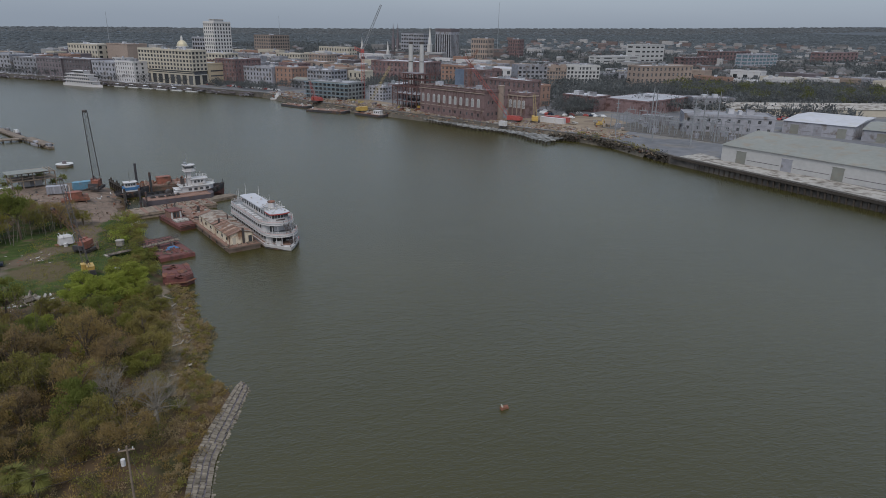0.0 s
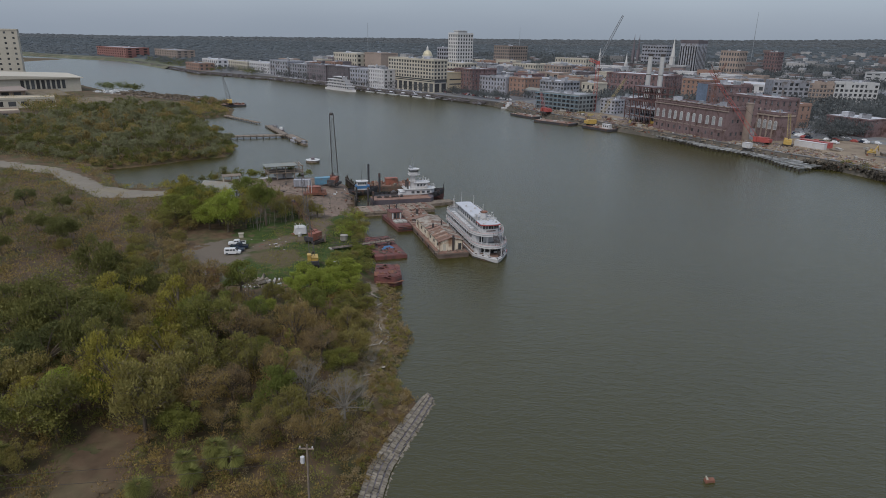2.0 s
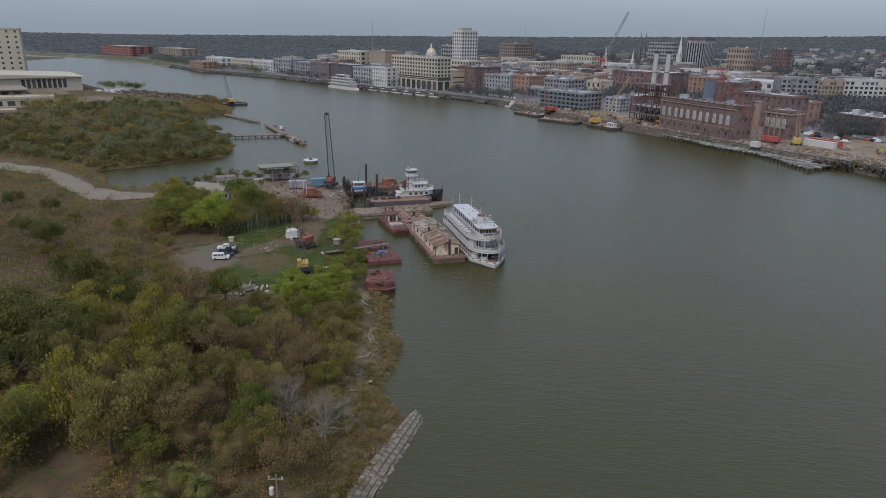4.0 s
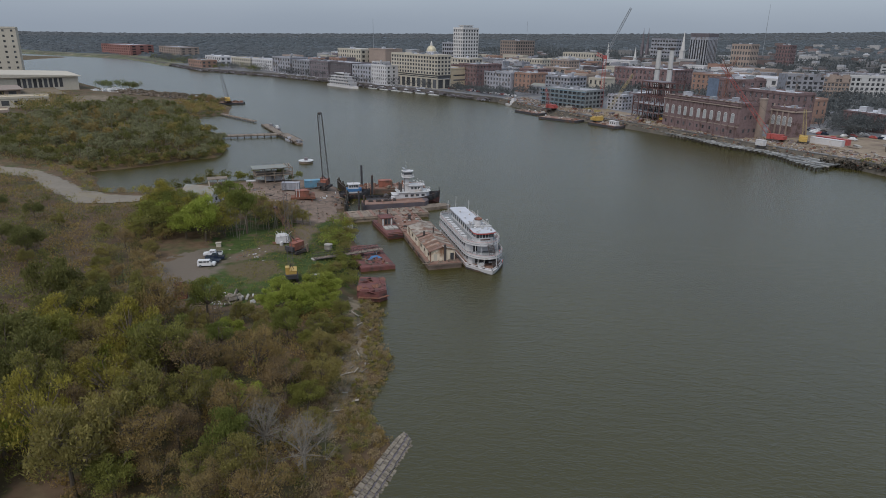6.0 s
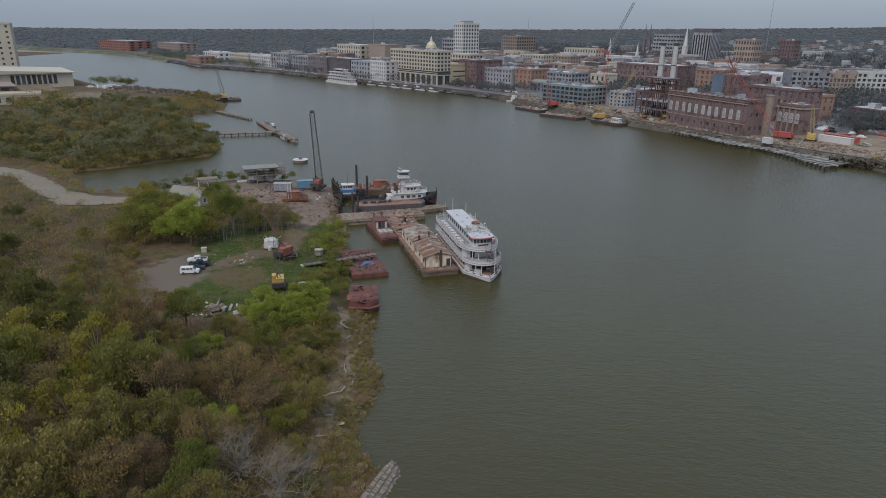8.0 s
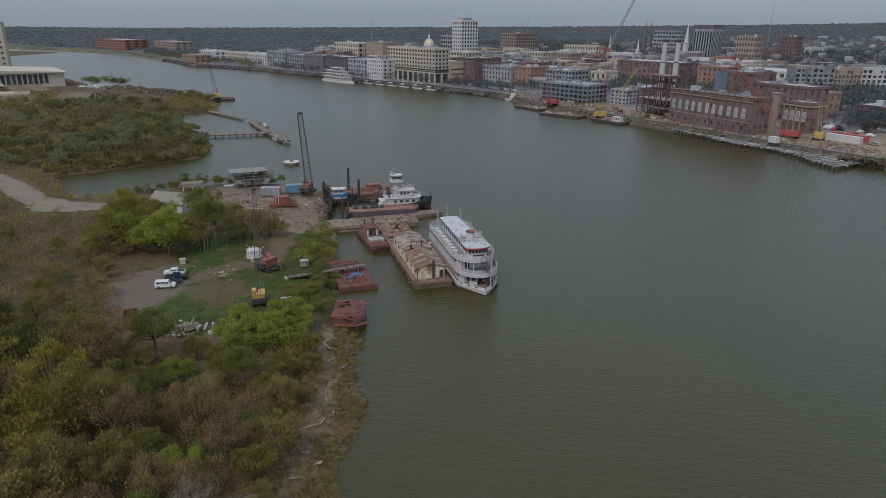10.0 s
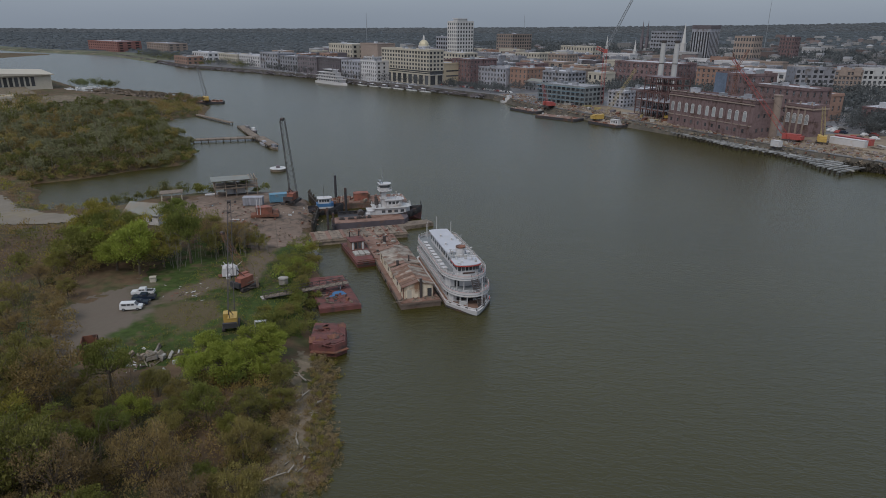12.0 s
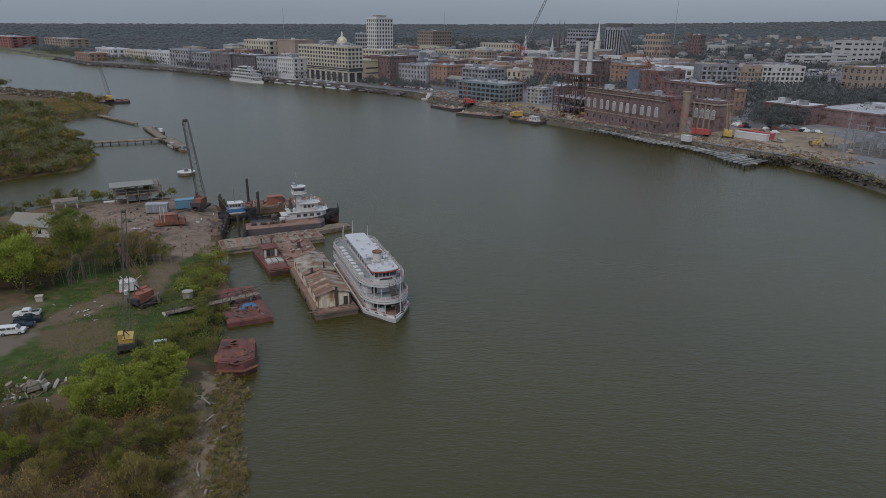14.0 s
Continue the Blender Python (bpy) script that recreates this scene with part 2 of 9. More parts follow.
WATER = water_surface()
M_YARD = yard_surface()
M_EARTH = surface("island_ground", (0.105, 0.071, 0.043), 0.95, fine=0.5, coarse=0.035, vary=0.45, stain=(0.066, 0.066, 0.030), stains=0.5, bump=0.4)
M_FIELD = surface("dry_field_grass", (0.086, 0.058, 0.037), 0.95, fine=0.35, coarse=0.04, vary=0.4, stain=(0.072, 0.062, 0.034), stains=0.5, bump=0.4)
M_CLAY = surface("bare_brown_clay", (0.098, 0.066, 0.042), 0.95, fine=0.5, coarse=0.06, vary=0.35, stain=(0.11, 0.085, 0.05), stains=0.45, bump=0.3)
M_SHORE = surface("brown_shore_litter", (0.165, 0.130, 0.092), 0.95, fine=0.9, coarse=0.1, vary=0.4, stain=(0.10, 0.085, 0.05), stains=0.5, bump=0.3)
M_TRACK = surface("gravel_track", (0.190, 0.165, 0.132), 0.95, fine=0.5, coarse=0.05, vary=0.15, stain=(0.2, 0.17, 0.12), stains=0.3)
# The slight blue in this grey stands in for haze over the city.
M_CITY = surface("city_ground", (0.128, 0.130, 0.139), 0.9, fine=0.2, coarse=0.015, vary=0.35, stain=(0.17, 0.155, 0.135), stains=0.4)
M_DIRT = surface("building_site_dirt", (0.225, 0.178, 0.128), 0.95, fine=0.3, coarse=0.04, vary=0.3, stain=(0.17, 0.13, 0.10), stains=0.45)
M_CONC = surface("weathered_concrete", (0.33, 0.31, 0.28), 0.9, fine=0.7, coarse=0.06, vary=0.25, stain=(0.12, 0.10, 0.08), stains=0.5)
M_QUAY = surface("dark_stained_quay", (0.095, 0.085, 0.075), 0.9, fine=0.5, coarse=0.05, vary=0.35, stain=(0.05, 0.045, 0.04), stains=0.35)
M_PILES = surface("wet_timber_piles", (0.045, 0.036, 0.028), 0.8, fine=2, coarse=0.2, vary=0.4)
M_TIMBER = surface("grey_timber", (0.205, 0.160, 0.122), 0.9, fine=1.6, coarse=0.15, vary=0.35, stain=(0.09, 0.075, 0.06), stains=0.4, per_object=0.2)
M_RIPRAP = surface("dark_riprap_stone", (0.092, 0.080, 0.064), 0.95, fine=3, coarse=0.4, vary=0.3, island=0.3)
M_STONE = surface("block_stone", (0.165, 0.142, 0.112), 0.95, fine=3, coarse=0.4, vary=0.3, per_object=0.3, island=0.3)
M_BARK = surface("bark", (0.12, 0.095, 0.07), 0.95, fine=4, coarse=0.4, vary=0.3)
M_BARE = surface("pale_bare_twigs", (0.19, 0.17, 0.14), 0.95, fine=4, coarse=0.4, vary=0.25)
LEAF = {
    "green": surface("green_leaves", (0.142, 0.172, 0.042), 0.7, fine=0.9, coarse=0.12, vary=0.3, island=0.12, thin=0.42, spread=(0.200, 0.196, 0.048)),
    "lime": surface("fresh_lime_leaves", (0.285, 0.332, 0.060), 0.7, fine=0.9, coarse=0.12, vary=0.35, island=0.12, thin=0.42, spread=(0.240, 0.262, 0.050)),
    "olive": surface("olive_leaves", (0.196, 0.190, 0.052), 0.75, fine=0.9, coarse=0.12, vary=0.3, island=0.12, thin=0.42, spread=(0.232, 0.196, 0.064)),
    "brown": surface("budding_brown_twigs", (0.242, 0.172, 0.090), 0.85, fine=0.9, coarse=0.12, vary=0.3, island=0.12, thin=0.42, spread=(0.268, 0.192, 0.062)),
    "dark": surface("dark_evergreen_leaves", (0.110, 0.120, 0.045), 0.65, fine=0.9, coarse=0.12, vary=0.3, island=0.12, thin=0.42, spread=(0.154, 0.146, 0.043)),
    "gold": surface("golden_new_leaves", (0.275, 0.238, 0.052), 0.7, fine=0.9, coarse=0.12, vary=0.35, island=0.12, thin=0.42, spread=(0.268, 0.232, 0.046)),
    "sage": surface("grey_green_leaves", (0.214, 0.202, 0.052), 0.75, fine=0.9, coarse=0.12, vary=0.3, island=0.12, thin=0.42, spread=(0.271, 0.220, 0.077)),
    "mist": surface("grey_brown_buds", (0.273, 0.190, 0.077), 0.8, fine=0.9, coarse=0.12, vary=0.3, island=0.12, thin=0.42, spread=(0.263, 0.204, 0.084)),
    "grey": surface("pale_grey_green_leaves", (0.178, 0.200, 0.096), 0.8, fine=0.9, coarse=0.12, vary=0.3, island=0.12, thin=0.42, spread=(0.222, 0.212, 0.118)),
    "straw": surface("dry_straw_brush", (0.325, 0.250, 0.140), 0.85, fine=1.2, coarse=0.15, vary=0.35, island=0.12, thin=0.42),
    # City leaves take a blue-grey cast that paints in haze across the river.
    "city": surface("hazed_city_leaves", (0.116, 0.122, 0.120), 0.8, fine=0.3, coarse=0.02, vary=0.35, island=0.25, thin=0.4),
    "palm": surface("palm_fronds", (0.155, 0.156, 0.044), 0.6, fine=1.5, coarse=0.2, vary=0.3, island=0.28, thin=0.3),
    "reed": surface("shore_reeds", (0.263, 0.237, 0.046), 0.8, fine=1.0, coarse=0.1, vary=0.3, island=0.12, thin=0.42),
}
# Aerial haze is painted into both far wood colours as a blue-grey tint.
M_HAZEWOODS = surface("far_woods", (0.046, 0.056, 0.066), 0.9, fine=0.03, coarse=0.004, vary=0.45, stain=(0.060, 0.066, 0.072), stains=0.35)
M_HAZETOPS = surface("hazed_tree_tops", (0.047, 0.058, 0.064), 0.9, fine=0.05, coarse=0.006, vary=0.4, island=0.06, spread=(0.062, 0.066, 0.068))
M_GRASSBANK = surface("pale_grass_bank", (0.100, 0.106, 0.068), 0.95, fine=0.15, coarse=0.02, vary=0.4, stain=(0.15, 0.13, 0.09), stains=0.4)
M_WHITE = surface("white_paint", (0.50, 0.485, 0.482), 0.5, fine=1.2, coarse=0.1, vary=0.08, stain=(0.45, 0.40, 0.35), stains=0.12)
M_CREAM = surface("cream_stucco", (0.42, 0.38, 0.31), 0.85, fine=0.5, coarse=0.04, vary=0.10, per_object=0.04)
M_BEIGE = surface("beige_panels", (0.40, 0.33, 0.23), 0.85, fine=0.5, coarse=0.04, vary=0.12)
M_TOWER = surface("white_tower_stone", (0.50, 0.48, 0.455), 0.8, fine=0.5, coarse=0.04, vary=0.06)
# The purplish cast of the red brick has some distance haze mixed in.
M_BRICK = surface("red_brick", (0.172, 0.115, 0.114), 0.9, fine=0.8, coarse=0.06, vary=0.25, stain=(0.09, 0.05, 0.045), stains=0.35, per_object=0.2)
M_PLANT = surface("old_brown_brick", (0.162, 0.110, 0.108), 0.9, fine=0.8, coarse=0.06, vary=0.28, stain=(0.09, 0.055, 0.045), stains=0.35)
M_ORANGE = surface("orange_brick", (0.265, 0.165, 0.125), 0.9, fine=0.8, coarse=0.06, vary=0.2)
M_TANBRICK = surface("tan_brick", (0.265, 0.208, 0.172), 0.9, fine=0.7, coarse=0.05, vary=0.2, per_object=0.15)
# Grey stucco, dark brick and flat roofs are tinted slightly blue for haze.
M_GREYW = surface("grey_stucco", (0.25, 0.252, 0.274), 0.9, fine=0.6, coarse=0.05, vary=0.2, stain=(0.14, 0.12, 0.11), stains=0.3, per_object=0.25)
M_DARKW = surface("dark_brick", (0.135, 0.116, 0.124), 0.9, fine=0.6, coarse=0.05, vary=0.25, per_object=0.25)
M_ROOFW = surface("white_membrane_roof", (0.42, 0.424, 0.45), 0.8, fine=0.4, coarse=0.04, vary=0.12, stain=(0.4, 0.39, 0.37), stains=0.25)
M_ROOFG = surface("grey_gravel_roof", (0.265, 0.266, 0.285), 0.9, fine=0.4, coarse=0.04, vary=0.2, stain=(0.16, 0.15, 0.15), stains=0.3, per_object=0.3)
M_METALR = surface("galvanised_roof", (0.195, 0.197, 0.172), 0.6, fine=0.5, coarse=0.05, vary=0.15, stain=(0.2, 0.17, 0.13), stains=0.35)
M_GLASS = surface("dark_window_glass", (0.062, 0.064, 0.068), 0.12, fine=0.6, coarse=0.1, vary=0.3, per_object=0.5)
M_TEAL = surface("teal_curtain_glass", (0.10, 0.15, 0.17), 0.15, fine=0.6, coarse=0.1, vary=0.2, per_object=0.3)
M_GOLD = surface("gold_leaf_dome", (0.50, 0.44, 0.31), 0.5, 0.3, vary=0.1)
M_RUST = surface("rusted_steel", (0.17, 0.070, 0.042), 0.85, fine=1.5, coarse=0.2, vary=0.35, stain=(0.07, 0.045, 0.038), stains=0.45)
M_REDRUST = surface("dark_red_rusted_plate", (0.138, 0.050, 0.043), 0.8, fine=1.2, coarse=0.2, vary=0.3, stain=(0.06, 0.035, 0.03), stains=0.4)
M_BLACK = surface("black_hull_paint", (0.042, 0.040, 0.044), 0.6, fine=1.0, coarse=0.15, vary=0.3, stain=(0.09, 0.05, 0.035), stains=0.3)
M_PURPLE = surface("faded_purple_grey_plate", (0.085, 0.070, 0.078), 0.7, fine=0.9, coarse=0.15, vary=0.25, stain=(0.12, 0.07, 0.05), stains=0.3)
M_REDSTEEL = surface("red_oxide_steel", (0.105, 0.055, 0.05), 0.8, fine=1.0, coarse=0.1, vary=0.3)
M_BOOM = surface("weathered_boom_steel", (0.095, 0.085, 0.08), 0.7, fine=1.0, coarse=0.1, vary=0.3)
M_STEEL = surface("dark_structural_steel", (0.055, 0.045, 0.042), 0.7, fine=1.0, coarse=0.1, vary=0.3)
M_GALV = surface("galvanised_steel", (0.24, 0.25, 0.26), 0.55, 0.2, fine=1.0, coarse=0.1, vary=0.2)
M_RED = surface("red_machine_paint", (0.34, 0.075, 0.065), 0.5, fine=1.0, coarse=0.1, vary=0.2, stain=(0.16, 0.05, 0.04), stains=0.25)
M_REDORANGE = surface("faded_orange_red_paint", (0.27, 0.095, 0.062), 0.65, fine=1.0, coarse=0.2, vary=0.25, stain=(0.12, 0.06, 0.042), stains=0.6)
M_YELLOW = surface("yellow_machine_paint", (0.42, 0.28, 0.075), 0.55, fine=1.0, coarse=0.1, vary=0.2, stain=(0.2, 0.13, 0.05), stains=0.25)
M_BLUE = surface("blue_paint", (0.05, 0.14, 0.28), 0.55, fine=1.0, coarse=0.1, vary=0.2)
M_LBLUE = surface("faded_blue_paint", (0.105, 0.225, 0.31), 0.6, fine=1.0, coarse=0.15, vary=0.2, stain=(0.2, 0.16, 0.13), stains=0.25)
M_WRAP = surface("dull_blue_weather_wrap", (0.12, 0.155, 0.21), 0.7, fine=0.8, coarse=0.1, vary=0.25)
M_REDHOTEL = surface("bright_red_brick", (0.235, 0.108, 0.092), 0.9, fine=0.8, coarse=0.06, vary=0.2)
M_DECK = surface("pale_grey_deck", (0.50, 0.50, 0.49), 0.7, fine=1.0, coarse=0.15, vary=0.12, stain=(0.3, 0.28, 0.26), stains=0.25)
M_BOATDECK = surface("grey_boat_deck", (0.20, 0.21, 0.215), 0.7, fine=1.0, coarse=0.15, vary=0.15, stain=(0.3, 0.28, 0.27), stains=0.2)
M_DULLYELLOW = surface("dull_yellow_steel", (0.30, 0.235, 0.095), 0.6, fine=1.0, coarse=0.1, vary=0.2, stain=(0.15, 0.12, 0.07), stains=0.3)
M_WOODDECK = surface("rusty_brown_deck", (0.205, 0.124, 0.094), 0.9, fine=1.0, coarse=0.15, vary=0.3, stain=(0.130, 0.062, 0.040), stains=0.45)
M_TRIMRED = surface("red_trim_paint", (0.36, 0.06, 0.05), 0.5, vary=0.1)
M_PINK = surface("pale_rose_paint", (0.52, 0.33, 0.31), 0.55, fine=1.2, coarse=0.1, vary=0.12)
M_TYRE = surface("tyre_rubber", (0.02, 0.02, 0.02), 0.8, vary=0.2)
M_CARDARK = surface("dark_blue_car_paint", (0.02, 0.028, 0.045), 0.25, vary=0.1)
M_CARWHITE = surface("white_car_paint", (0.60, 0.60, 0.60), 0.3, vary=0.04)
M_BROWNM = surface("brown_corrugated_wall", (0.56, 0.48, 0.37), 0.8, fine=0.9, coarse=0.12, vary=0.15, stain=(0.22, 0.12, 0.07), stains=0.3)
M_RUSTROOF = surface("rust_streaked_roof", (0.27, 0.235, 0.195), 0.8, fine=1.2, coarse=0.2, vary=0.4, stain=(0.13, 0.075, 0.05), stains=0.55)
M_BROWNROOF = surface("patched_brown_roof", (0.192, 0.108, 0.072), 0.85, fine=1.2, coarse=0.25, vary=0.4, stain=(0.30, 0.265, 0.225), stains=0.35, per_object=0.4)
M_PIER = surface("weathered_pier_concrete", (0.27, 0.27, 0.262), 0.9, fine=0.8, coarse=0.08, vary=0.3, stain=(0.12, 0.115, 0.105), stains=0.45, per_object=0.3)
M_SIDING = surface("weathered_white_siding", (0.40, 0.395, 0.385), 0.8, fine=0.6, coarse=0.05, vary=0.12)
M_WHARF = surface("trodden_wharf_earth", (0.178, 0.132, 0.104), 0.95, fine=0.7, coarse=0.07, vary=0.4, stain=(0.10, 0.08, 0.064), stains=0.4, bump=0.3)
M_HULLBROWN = surface("dark_brown_hull", (0.125, 0.092, 0.072), 0.8, fine=1.2, coarse=0.2, vary=0.35, stain=(0.15, 0.07, 0.045), stains=0.4)
M_MUD = surface("river_mud", (0.078, 0.068, 0.054), 0.85, fine=0.5, coarse=0.06, vary=0.4, stain=(0.125, 0.105, 0.08), stains=0.4, bump=0.4)
M_GREENGLASS = surface("green_grey_glass", (0.25, 0.27, 0.27), 0.3, fine=0.5, coarse=0.1, vary=0.25, per_object=0.3)

def land_rise(px, py):
    """How far the land climbs towards the horizon, away from the river."""
    far = np.hypot(px, py - 120)
    slope = np.clip(0.0096 + 0.0026 * px / 1000, 0, 0.03) + 0.0078 * np.clip(np.arctan2(px, py - 120), -0.6, 1.3)
    return np.maximum(far - 1500, 0) * np.maximum(slope, 0)


# ---- river, banks and ground ----
solid("water", Shape().add([(-4950, -1500, 0), (4950, -1500, 0), (4950, 4950, 0), (-4950, 4950, 0)], [(0, 1, 2, 3)]), WATER,
      "grey-green murky river water with fine wind ripples", "river", kind="structure")

NEAR_SHORE = [(-60, -400), (-25, 0), (-17, 110), (-14.8, 150), (-14.0, 163), (-13.2, 169), (-11.2, 175.5), (-9.2, 182), (-7.8, 187), (-9.5, 190), (-12.6, 194), (-13.2, 199), (-11.6, 211),
              (-14.6, 220), (-15.5, 229), (-17.6, 235), (-22, 241), (-25, 250), (-27, 260), (-28, 272), (-31, 286), (-36, 297)]
CREEK = [(-38, 309), (-41, 330), (-47.8, 345), (-58, 353), (-80, 352), (-98, 345), (-108, 331), (-118, 327), (-128, 328), (-136, 338), (-143, 350), (-153, 358), (-150, 361),
         (-140, 368), (-127, 384), (-112.5, 397.5), (-118, 420), (-134, 449), (-151, 472), (-168, 500), (-177, 520), (-172, 537), (-164, 552), (-172, 576), (-175, 590), (-190, 612)]
FAR_SHORE = [(-213, 626), (-319, 692), (-400, 777), (-600, 960), (-914, 1376), (-2000, 2150), (-4950, 2750), (-4950, -400)]
ISLAND = NEAR_SHORE + CREEK + FAR_SHORE


def depth_inside(px, py, poly):
    """Signed distance of points to an outline: positive inside."""
    best = np.full(px.shape, 1e9)
    inside = np.zeros(px.shape, bool)
    for (ax, ay), (bx, by) in zip(poly, poly[1:] + poly[:1]):
        dx, dy = bx - ax, by - ay
        k = np.clip(((px - ax) * dx + (py - ay) * dy) / (dx * dx + dy * dy), 0, 1)
        best = np.minimum(best, np.hypot(px - ax - k * dx, py - ay - k * dy))
        cross = (ay > py) != (by > py)
        with np.errstate(divide="ignore", invalid="ignore"):
            inside ^= cross & (px < (bx - ax) * (py - ay) / (by - ay if by != ay else 1e-9) + ax)
    return np.where(inside, best, -best)


def ripple(px, py, size):
    """A soft uneven field, about -1 to 1."""
    return (np.sin(px / size * 1.7 + 1.3 * np.sin(py / size * 1.1)) + np.sin(py / size * 2.1 + 1.7 * np.sin(px / size * 0.9 + 2)) + np.sin((px + py) / size * 3.3)) / 3


def scatter_field(px, py, size, seed):
    """Smooth random heights, about -1 to 1, with no repeat."""
    table = np.random.default_rng(seed).uniform(-1, 1, (256, 256))
    gx, gy = np.asarray(px) / size, np.asarray(py) / size
    ix, iy = np.floor(gx).astype(int), np.floor(gy).astype(int)
    u, v = gx - ix, gy - iy
    u, v = u * u * (3 - 2 * u), v * v * (3 - 2 * v)
    a, b = table[ix % 256, iy % 256], table[(ix + 1) % 256, iy % 256]
    c, d = table[ix % 256, (iy + 1) % 256], table[(ix + 1) % 256, (iy + 1) % 256]
    return (a * (1 - u) + b * u) * (1 - v) + (c * (1 - u) + d * u) * v


def ground_height(px, py):
    px, py = np.asarray(px, float), np.asarray(py, float)
    d = depth_inside(px, py, ISLAND) + 0.9 * ripple(px, py, 4.0)
    high = np.where(d > 0, 2.5 * (1 - np.exp(-np.maximum(d, 0) / 6)), np.maximum(d * 0.5, -4))
    return high + np.where(d > 4, 0.2 * ripple(px, py, 11.0), 0)


def sheet(name, xs, ys, height, material, flat=False):
    gx, gy = np.meshgrid(xs, ys)
    if flat:
        g = np.random.default_rng(len(xs))
        gx = gx + g.uniform(-0.42, 0.42, gx.shape) * np.gradient(np.asarray(xs, float))[None, :]
        gy = gy + g.uniform(-0.42, 0.42, gy.shape) * np.gradient(np.asarray(ys, float))[:, None]
    gz = height(gx, gy)
    w, h = len(xs), len(ys)
    verts = np.stack([gx, gy, gz], -1).reshape(-1, 3)
    faces = [(j * w + i, j * w + i + 1, (j + 1) * w + i + 1, (j + 1) * w + i) for j in range(h - 1) for i in range(w - 1)
             if not flat or min(gz[j, i], gz[j, i + 1], gz[j + 1, i], gz[j + 1, i + 1]) > 0]
    me = bpy.data.meshes.new(name)
    me.from_pydata(verts.tolist(), [], faces)
    me.materials.append(material)
    for p in me.polygons:
        p.use_smooth = not flat
    return me


xs = np.concatenate([np.linspace(-4950, -500, 12), np.arange(-470, -200, 10), np.arange(-200, -112, 2.6), np.arange(-110, 8, 1.4)])
ys = np.concatenate([np.linspace(-400, 60, 12), np.arange(70, 150, 2.6), np.arange(151, 350, 1.4), np.arange(351, 480, 2.6), np.arange(482, 630, 3.0), np.arange(632, 800, 9), np.linspace(810, 2760, 60)])
solid("ground", sheet("ground", xs, ys, ground_height, M_EARTH), M_EARTH, "rough brown and green island ground sloping to the water", "ground", kind="structure")


def patch(name, outline, lift, material, label, category="ground", rough=1.6, cell=0.8, fray=0.0):
    """A thin cover of other earth that follows the ground."""
    px = [p[0] for p in outline]
    py = [p[1] for p in outline]
    gx, gy = np.meshgrid(np.arange(min(px), max(px) + cell, cell), np.arange(min(py), max(py) + cell, cell))
    shake = np.random.default_rng(8).uniform(-0.36, 0.36, (2,) + gx.shape) * cell
    gx, gy = gx + shake[0], gy + shake[1]
    keep = depth_inside(gx, gy, outline) + rough * ripple(gx, gy, 2.6) + rough * 0.9 * scatter_field(gx, gy, 1.1, 31) + rough * 0.8 * scatter_field(gx, gy, 4.0, 32) + fray * np.random.default_rng(5).uniform(-1, 1, gx.shape) > 0
    gz = ground_height(gx, gy) + lift
    keep &= gz > 0.35
    w = gx.shape[1]
    verts = np.stack([gx, gy, gz], -1).reshape(-1, 3)
    faces = [(j * w + i, j * w + i + 1, (j + 1) * w + i + 1, (j + 1) * w + i) for j in range(gx.shape[0] - 1) for i in range(w - 1)
             if keep[j, i] and keep[j, i + 1] and keep[j + 1, i] and keep[j + 1, i + 1]]
    me = bpy.data.meshes.new(name)
    me.from_pydata(verts.tolist(), [], faces)
    me.materials.append(material)
    for p in me.polygons:
        p.use_smooth = True
    return solid(name, me, material, label, category, kind="structure")


YARD = [(-70, 229), (-56, 227), (-38, 228), (-24, 243), (-27, 262), (-33, 290), (-38, 306), (-60, 304), (-66, 280), (-68, 262), (-74, 250)]
patch("yard_ground", YARD + [(-79, 246), (-79, 232)], 0.06, M_YARD, "patchy green and brown yard with a sandy parking area", rough=2.0, cell=0.6, fray=1.5)
patch("shore_strip", [(-20, 184), (-16.5, 184), (-15.5, 198), (-14.6, 210), (-17.0, 221), (-19.0, 230), (-22, 238), (-24.5, 238), (-22.6, 228), (-20.5, 214), (-19.6, 200)], 0.06, M_SHORE, "pale brown shore strip strewn with reeds and driftwood", "shore", 0.9, 0.5, 0.8)
patch("wharf_yard", [(-50, 286), (-37, 292), (-38, 309), (-41, 330), (-48, 344), (-60, 350), (-78, 346), (-84, 330), (-80, 314), (-56, 306)], 0.12, M_WHARF, "bare brown wharf yard littered with scrap")
patch("gravel_track", [(-230, 374), (-203, 364), (-182, 355), (-167, 352), (-145, 335), (-130, 322.5), (-116, 315), (-92, 316), (-92, 311), (-104, 307), (-112, 302.5), (-125, 303), (-143, 318.5), (-162, 336.5), (-178, 343), (-230, 360)], 0.16, M_TRACK, "pale gravel track curving past the creek", "track", 0.4, 1.0)
patch("bare_clearing", [(-53, 175), (-47, 174), (-44, 168), (-43, 160), (-47, 154), (-53, 158), (-55, 167)], 0.07, M_CLAY, "bare reddish brown clearing among the trees", "ground", 1.5, 0.5, 1.5)
patch("dry_field", [(-96, 303), (-93, 286), (-87, 262), (-84, 240), (-79, 222), (-84, 211), (-94, 202), (-118, 190), (-215, 335), (-230, 345), (-200, 352), (-158, 338), (-140, 318), (-126, 302)], 0.06, M_FIELD, "dry brown field of grass beside the woods", cell=2.0)

